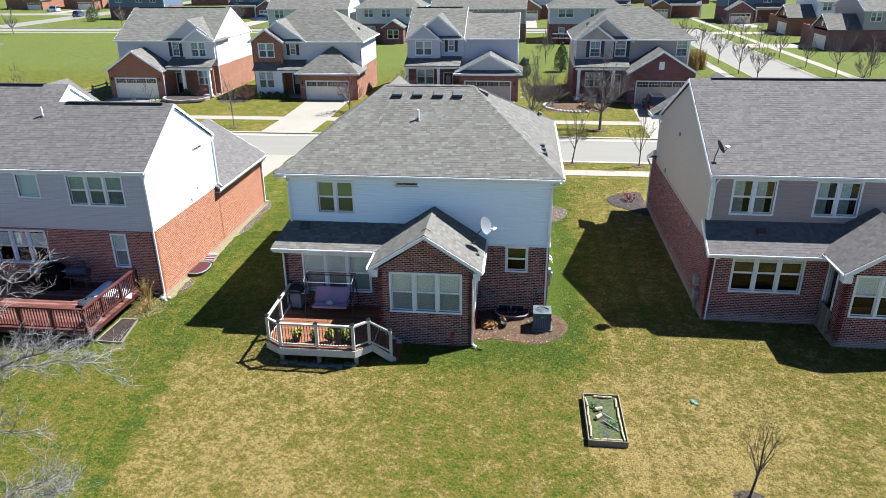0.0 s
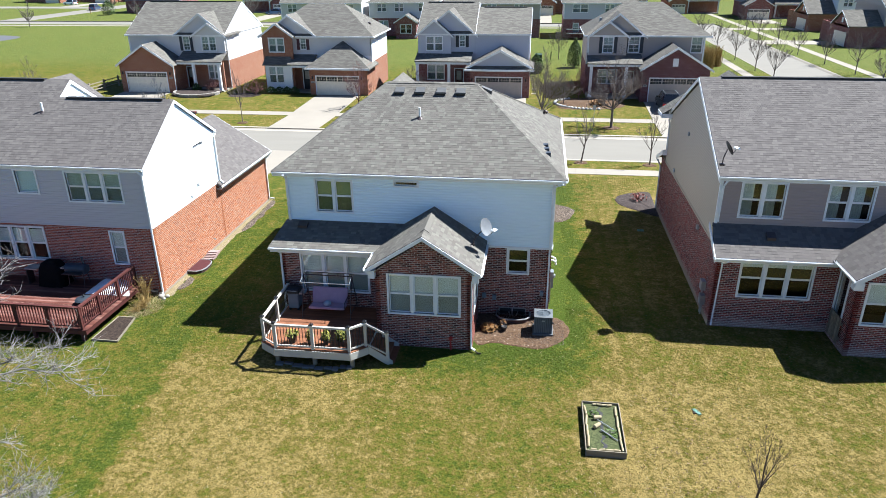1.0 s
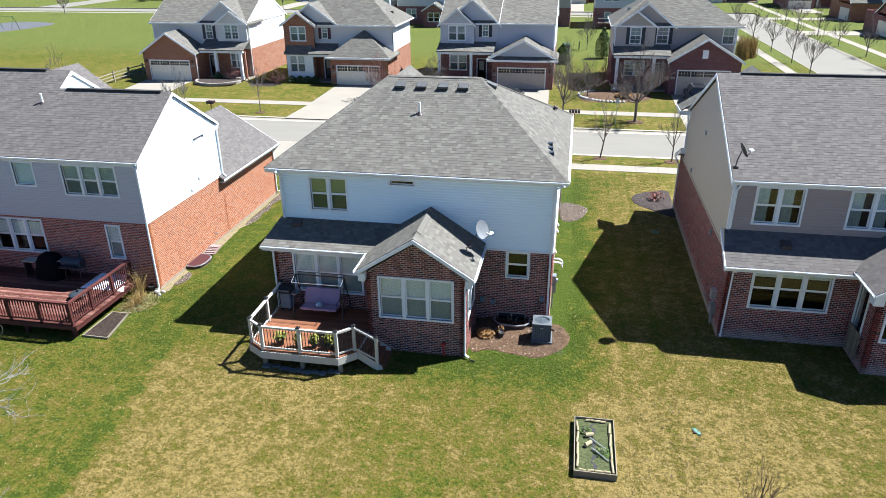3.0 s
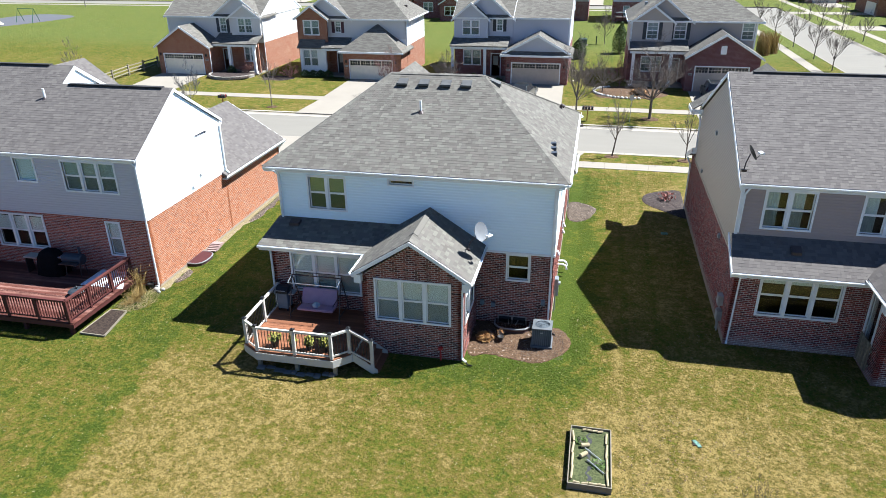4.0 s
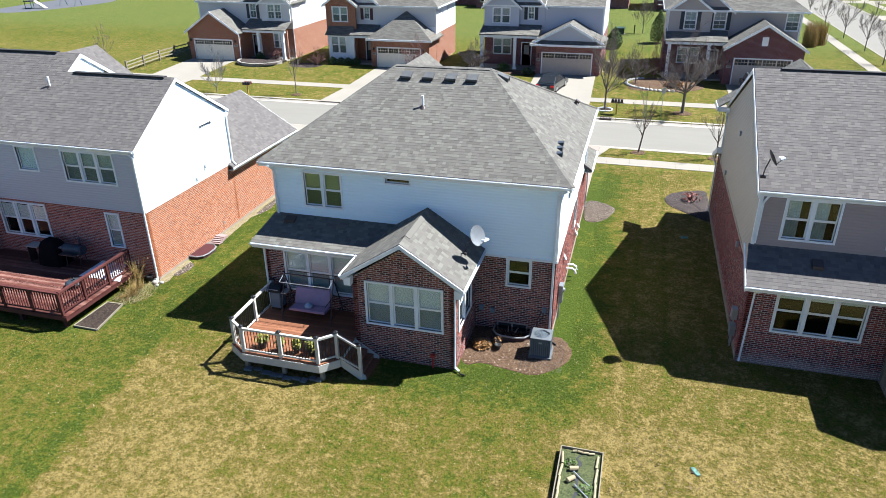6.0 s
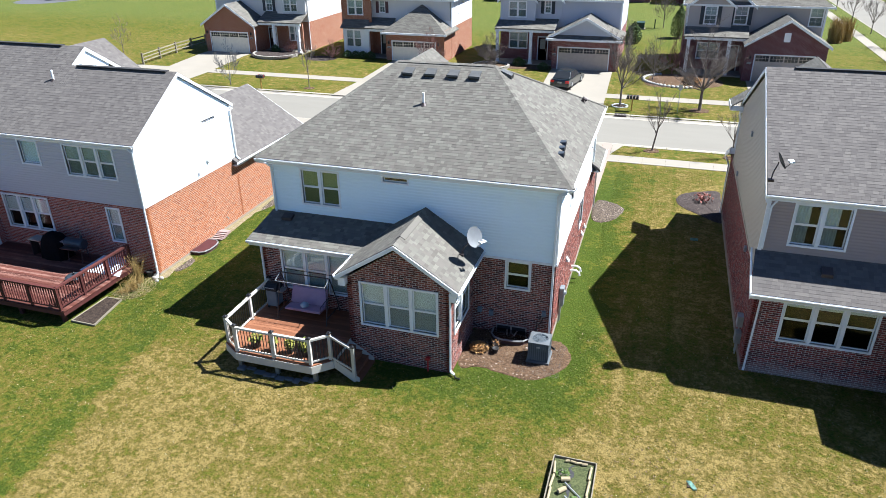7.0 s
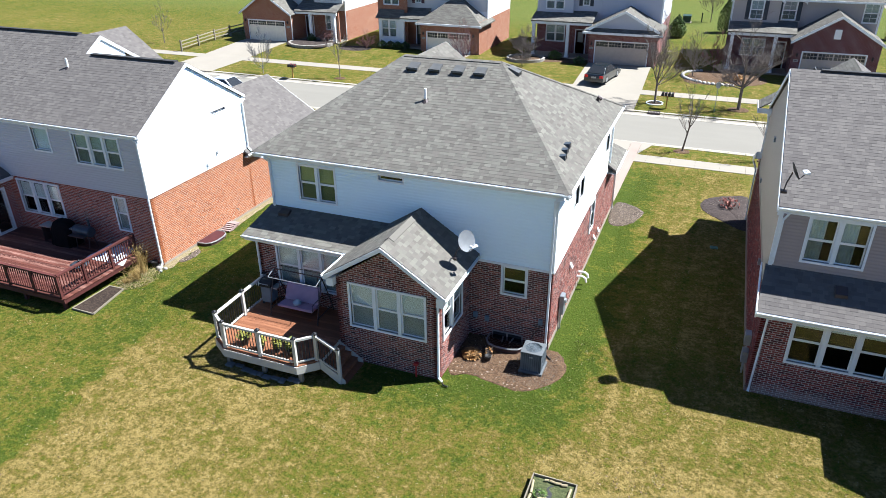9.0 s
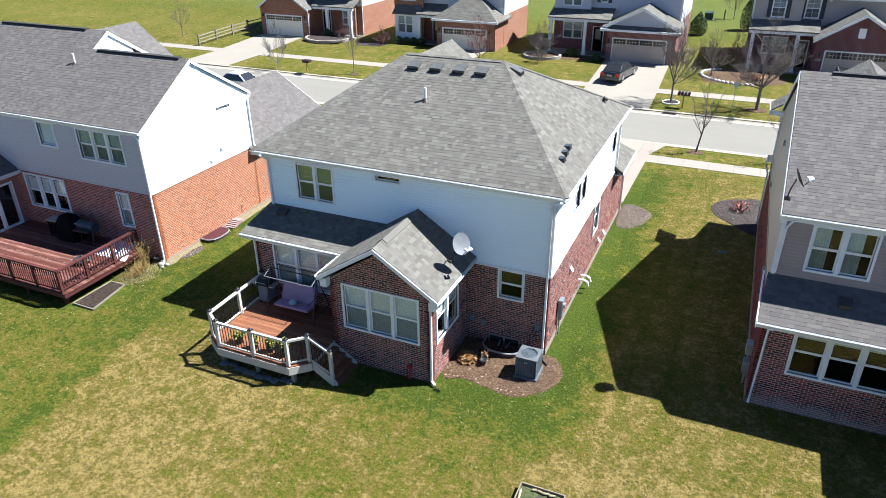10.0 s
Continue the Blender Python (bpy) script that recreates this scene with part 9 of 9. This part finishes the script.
part("sign_plate", MB().box(15.45, 36.58, 1.5, 15.75, 36.6, 1.95), GALV, sg)


def split_rail_fence(pts):
    f = empty("rail_fence", (*pts[0], gz(pts[0][1])), "weathered split-rail fence at edge of playing field", "fence")
    for (a, b) in zip(pts, pts[1:]):
        za, zb = gz(a[1]), gz(b[1])
        for h in (0.35, 0.7, 1.05):
            part("rail", MB().beam((*a, za + h), (*b, zb + h), 0.07, 0.1), LANDTIMBER, f)
    for a in pts:
        part("post", MB().box(a[0] - 0.08, a[1] - 0.08, gz(a[1]) - 0.2, a[0] + 0.08, a[1] + 0.08, gz(a[1]) + 1.25), LANDTIMBER, f)


split_rail_fence([(-41.0, 41.6), (-40.9, 44.4), (-40.8, 47.2), (-40.7, 50.0), (-40.6, 52.8), (-38.2, 52.8)])

# planting in front of the houses
blob([(-30.4, 46.8), (-26.6, 46.6), (-25.8, 48.3), (-26.3, 50.0), (-30.6, 49.9), (-31.0, 48.2)], 0.2, 0.15, "planting_bed_soil", MULCH_D, "dark mulch in stone-walled planting bed", "mulch bed", 21)
pw = empty("planter_wall", (-28.5, 47, 0), "low curved stone block planter wall", "planter wall")
rngp = random.Random(31)
for k in range(22):
    t = math.pi * (1.02 + 0.96 * k / 21)
    for row in range(2):
        x, y = -28.4 + 2.6 * math.cos(t), 48.6 + 2.1 * math.sin(t)
        a = t + math.pi / 2
        d = Vector((math.cos(a), math.sin(a), 0)) * 0.17
        part("stone_block", MB().beam(Vector((x, y, gz(y) + 0.1 + row * 0.16)) - d, Vector((x, y, gz(y) + 0.1 + row * 0.16)) + d, 0.25, 0.15), STONE, pw)
shrub("shrub", -28.8, 49.25, 0.2, 0.5, 1.0, 600, GREENLEAF, "dense dark green rounded shrub by porch", 51, group="front garden shrubs")
shrub("shrub", -28.6, 49.2, 0.25, 0.45, 0.6, 400, GREENLEAF, "dense dark green rounded shrub by porch", 52, group="front garden shrubs")
bare_tree(-26.9, 49.3, 0.15, 1.6, 0.9, 53, REDBARK, "low reddish leafless ornamental shrub in planting bed", 0.05, 4, 0.1, 5, "bare front shrubs", thin=0.005)
bare_tree(-21.3, 48.5, 0.0, 1.9, 1.0, 54, REDBARK, "low reddish leafless ornamental shrub on mulch", 0.05, 4, 0.1, 5, "bare front shrubs", thin=0.005)
for i, x in enumerate((-19.9, -18.9, -18.0, -17.1)):
    shrub("shrub", x, 49.6, 0.02, 0.6, 0.85, 600, GREENLEAF, "dark green clipped shrub beneath window", 55 + i, group="front garden shrubs")
blob([(-24.2, 47.4), (-21.6, 47.2), (-20.8, 48.6), (-22.0, 49.6), (-24.0, 49.3)], 0, 0.05, "mulch_bed", MULCH_D, "dark mulch bed between front lawns", "mulch bed", 22)
bare_tree(-3.5, 49.6, 0.1, 2.9, 1.0, 55, BARK, "twiggy brown leafless shrub in stone-edged planting ring", 0.05, 4, 0.1, 6, "bare front shrubs", thin=0.006)
bare_tree(-2.9, 46.4, -0.1, 2.0, 0.9, 57, BARK, "small twiggy leafless shrub on front lawn", 0.04, 4, 0.12, 5, "bare front shrubs", thin=0.005)
sr = empty("planter_wall", (-3.2, 48.8, 0), "low round planter wall of pale grey stone blocks", "planter wall")
for k in range(30):
    t = 2 * math.pi * k / 30
    for row in range(2):
        c = Vector((-3.2 + 1.85 * math.cos(t + row * 0.1), 48.8 + 1.55 * math.sin(t + row * 0.1), gz(48.8) + 0.06 + row * 0.15))
        d = Vector((-math.sin(t + row * 0.1), math.cos(t + row * 0.1) * 0.84, 0)) * 0.185
        part("stone_block", MB().beam(c - d, c + d, 0.22, 0.14), STONE, sr)
part("soil", MB().lathe((-3.2, 48.8, gz(48.8)), [(1.5, 0.0), (1.45, 0.16), (0.02, 0.2)], 20), MULCH, sr)
bare_tree(14.9, 50.1, 0.0, 3.2, 0.5, 56, REDBARK, "upright twiggy leafless shrub at house corner", 0.05, 4, 0.12, 5, "bare front shrubs", thin=0.005)
shrub("shrub", -0.5, 50.0, 0.02, 0.75, 0.95, 700, GREENLEAF2, "leafy yellow-green shrub before porch", 61, group="front garden shrubs")
shrub("shrub", 2.3, 48.7, 0.02, 0.6, 0.8, 600, GREENLEAF, "dark green shrub beside garage", 62, group="front garden shrubs")
blob([(-1.3, 48.4), (0.5, 48.7), (2.6, 48.6), (2.4, 50.6), (-2.2, 50.6)], 0, 0.05, "mulch_bed", MULCH, "brown mulch bed along porch", "mulch bed", 23)
blob([(12.6, 45.2), (15.2, 44.6), (18.4, 45.3), (19.6, 47.2), (18.0, 49.8), (13.6, 49.4)], 0, 0.06, "mulch_bed", MULCH, "brown mulch bed edged with pale stones", "mulch bed", 24)
er = empty("stone_edging", (14, 45, 0), "curved row of pale edging stones round mulch bed", "edging")
for k in range(26):
    t = 2.2 + 2.7 * k / 25
    x, y = 16.0 + 3.7 * math.cos(t), 47.2 + 2.5 * math.sin(t)
    part("edging_stone", MB().lathe((x, y, gz(y) - 0.02), [(0.16, 0), (0.18, 0.12), (0.12, 0.2), (0.02, 0.21)], 7), TRIM2, er)
shrub("dry_shrub", 16.8, 46.8, 0.05, 0.9, 0.5, 500, DRYLEAF, "dry tan groundcover on mulch bed", 63, group="front garden shrubs")
shrub("evergreen", 15.3, 71.8, 0.0, 1.0, 4.3, 3000, GREENLEAF, "dark green columnar evergreen beside house", 64, group="front garden shrubs")
shrub("evergreen", 10.1, 66.8, 0.0, 1.0, 2.7, 2400, GREENLEAF, "dark green rounded evergreen behind garage", 65, group="front garden shrubs")
tall_grass(33.2, 73.0, 420, 2.9, 66, "tall straw-coloured ornamental grass clump", 0.9, 2.5, "straw grass clumps")
tall_grass(34.6, 74.6, 380, 2.6, 67, "tall straw-coloured ornamental grass clump", 0.8, 2.5, "straw grass clumps")
shrub("evergreen", -105.5, 155.5, 0.0, 1.8, 4.2, 1600, GREENLEAF, "dark green conifer beyond the field", 68, group="far evergreens")
shrub("evergreen", -99.5, 159.5, 0.0, 0.9, 2.6, 900, GREENLEAF, "dark green conifer beyond the field", 69, group="far evergreens")
wr = empty("tree_ring", (10.92, 37.7, -0.42), "white plastic edging ring round tree with dark mulch", "tree ring")
part("ring", MB().lathe((10.92, 37.7, -0.45), [(0.68, 0.0), (0.7, 0.12), (0.62, 0.12), (0.6, 0.03), (0.02, 0.03)], 24), WHITECLOTH, wr)
part("mulch", MB().lathe((10.92, 37.7, -0.43), [(0.6, 0.0), (0.5, 0.06), (0.02, 0.09)], 20), SOIL, wr)
for x, y in ((17.35, 37.9), (14.0, 25.95), (-18.0, 36.6), (19.2, 25.8)):
    r = 0.75 if x > 17 and y > 30 else 0.5
    blob([(x - r, y - r * 0.6), (x, y - r), (x + r, y - r * 0.5), (x + r * 0.9, y + r * 0.6), (x, y + r), (x - r * 0.9, y + r * 0.5)], 0.0, 0.05, "mulch_ring", MULCH, "brown mulch ring round street tree", "mulch ring", int(x * 7) % 90)

# playground beyond the field
pg = blob([(-104, 84), (-96, 82), (-91, 96), (-93, 104), (-104, 104)], 0.0, 0.04, "play_surface", ASPH, "dark grey play area surface by the field", "play surface", 41)
ps = empty("play_structure", (-97.5, 87.5, 0), "green and tan climbing frame with slide", "playground")
for dx in (-1.2, 0.2):
    for dy in (-1, 1):
        part("post", MB().tube([(-97.5 + dx, 87.5 + dy, 0), (-97.5 + dx, 87.5 + dy, 2.8)], 0.06, 8), GREENP, ps)
part("platform", MB().box(-98.8, 86.4, 1.3, -97.2, 88.6, 1.42), DARKMET, ps)
part("slide", MB().slab([(-97.2, 87.1, 1.42), (-97.2, 87.9, 1.42), (-95.0, 87.9, 0.25), (-95.0, 87.1, 0.25)], (0, 0, -0.12)), SLIDEM, ps, "pale tan slide")
part("swing_frame", MB().tube([(-96, 92, 0), (-96, 93, 2.4), (-96, 94, 0)], 0.05, 6).tube([(-92.5, 92, 0), (-92.5, 93, 2.4), (-92.5, 94, 0)], 0.05, 6).tube([(-96, 93, 2.4), (-92.5, 93, 2.4)], 0.05, 6), GREENP, ps)


# ---- turf ----
def turf(x0, x1, y0, y1, n, seed, keep):
    """Short grass blades, green and dry, over the back lawns."""
    rng = np.random.default_rng(seed)
    xs, ys = rng.uniform(x0, x1, n), rng.uniform(y0, y1, n)
    ok = np.array([keep(x, y) for x, y in zip(xs, ys)])
    xs, ys = np.repeat(xs[ok], 2), np.repeat(ys[ok], 2)
    m = len(xs)
    zs = np.interp(ys, [p for p, _ in PROFILE], [q for _, q in PROFILE])
    a, h, w = rng.uniform(0, 6.28, m), rng.uniform(0.014, 0.043, m), rng.uniform(0.008, 0.019, m)
    xs, ys = xs + rng.uniform(-0.03, 0.03, m), ys + rng.uniform(-0.03, 0.03, m)
    dx, dy = np.cos(a) * w, np.sin(a) * w
    v = np.empty((m, 3, 3))
    v[:, 0] = np.stack([xs - dx, ys - dy, zs - 0.01], 1)
    v[:, 1] = np.stack([xs + dx, ys + dy, zs - 0.01], 1)
    v[:, 2] = np.stack([xs + rng.uniform(-0.11, 0.11, m), ys + rng.uniform(-0.11, 0.11, m), zs + h], 1)
    mb = MB()
    mb.v, mb.f = v.reshape(-1, 3), np.arange(3 * m).reshape(m, 3)
    thing("grass_blades", mb, BLADES, "short mixed green and straw-coloured lawn grass blades", "grass", kind="stuff")


def clear(x, y):
    if -0.3 < x < 11.6 and y > -0.1 or 4.2 < x < 8.5 and y > -3.3 or 0 < x < 5.3 and y > -5.1 or 8.2 < x < 12.1 and y > -2.6:
        return False
    if x < -6.3 and y > -4.6 or x > 17.8 and y > -0.2 or x > 22.5 and y > -2:
        return False
    return not (12.4 < x < 13.8 and -9 < y < -6.2)


turf(-14, 26, -14, 1.0, 230000, 5, clear)
turf(-6.1, 0.0, 0, 14, 14000, 6, clear)
turf(11.6, 17.9, 0, 22, 22000, 7, clear)


def litter(n, seed):
    """Small curled dry leaves lying about the back lawns, thicker in the straw-coloured part."""
    rng = random.Random(seed)
    mb = MB()
    while n:
        x, y = rng.uniform(-12, 24), rng.uniform(-13, 1)
        if not clear(x, y) or rng.random() > (0.3 if x < 10 else 1.0) + (0.2 if 0 < x < 5 else 0):
            continue
        n -= 1
        d = Vector((rng.uniform(-1, 1), rng.uniform(-1, 1), rng.uniform(-0.3, 0.3))).normalized() * rng.uniform(0.010, 0.026)
        e = d.cross(Vector((0, 0, 1))) * rng.uniform(0.4, 0.8)
        c = Vector((x, y, gz(y) + rng.uniform(0.03, 0.055)))
        mb.add([c - d, c + e + Vector((0, 0, 0.01)), c + d, c - e + Vector((0, 0, 0.012))], [(0, 1, 2, 3)])
    thing("fallen_leaves", mb, LITTER, "small dry tan leaves scattered over the lawn", "leaves", kind="stuff")


LITTER = leaf_mat("leaf_litter", (0.146, 0.102, 0.058), (0.336, 0.277, 0.19))
litter(1700, 17)


# ---- small things across the street and on the lawn ----
GREENBOX = plain("green_enamel", (0.022, 0.060, 0.046), 0.5, vary=0.2)
ub = empty("transformer_box", (10.35, 78.3, 0), "dark green utility transformer box on pale pad", "utility box")
part("cabinet", MB().box(9.85, 77.9, 0.08, 10.85, 78.8, 0.85), GREENBOX, ub, bevel=0.03)
part("lid", MB().slab([(9.8, 77.85, 0.86), (10.9, 77.85, 0.86), (10.9, 78.85, 0.95), (9.8, 78.85, 0.95)], (0, 0, -0.05)), GREENBOX, ub)
part("pad", MB().box(9.7, 77.7, -0.05, 11.0, 79.0, 0.08), CONC, ub)
up = empty("marker_post", (12.2, 79.2, 0), "slim green utility marker post on lawn", "post")
part("post", MB().box(12.1, 79.15, -0.1, 12.24, 79.25, 1.1), GREENBOX, up, bevel=0.01)
part("cap", MB().box(12.08, 79.13, 1.1, 12.26, 79.27, 1.16), BLACKMET, up)
for y in (52.0, 54.9, 57.9):
    thing("stepping_stone", MB().box(9.72, y - 0.3, -0.05, 10.35, y + 0.3, 0.05), CONC, "pale square stepping stone beside house wall", "stepping stone", "stepping stones by the house", bevel=0.015)
sd = empty("storm_drain", (11.2, 35.0, -0.5), "dark iron storm drain inlet in street gutter", "storm drain")
part("frame", MB().box(10.72, 34.72, -0.6, 11.68, 34.78, -0.39).box(10.72, 35.2, -0.6, 11.68, 35.26, -0.36), DARKMET, sd)
for i in range(8):
    part("bar", MB().box(10.74 + 0.12 * i, 34.78, -0.45, 10.81 + 0.12 * i, 35.2, -0.385), DARKMET, sd)
DEADLEAF = leaf_mat("dead_leaf", (0.060, 0.032, 0.018), (0.23, 0.155, 0.095))


def dead_leaves():
    rng = random.Random(77)
    mb = MB()
    for i in range(520):
        x, y = (rng.gauss(15.6, 1.5), rng.uniform(-12.5, -4.5)) if i < 400 else (rng.uniform(-2, 21), rng.uniform(-14, -3.5))
        if 12.3 < x < 13.9 and -9.1 < y < -6.1 or y > -5.4 and x < 9 or y > -3.8:
            continue
        a, l, z = rng.uniform(0, 6.28), rng.uniform(0.025, 0.055), rng.uniform(0.02, 0.04)
        u, w = Vector((math.cos(a), math.sin(a), 0)) * l, Vector((-math.sin(a), math.cos(a), 0)) * l * 0.45
        c = Vector((x, y, z))
        up = Vector((0, 0, rng.uniform(0.0, 0.02)))
        mb.add([c - u, c - w + up, c + u, c + w + up], [(0, 1, 2), (0, 2, 3)])
    thing("dead_leaves", mb, DEADLEAF, "brown curled dead leaves scattered over the lawn", "leaves", kind="stuff")


dead_leaves()
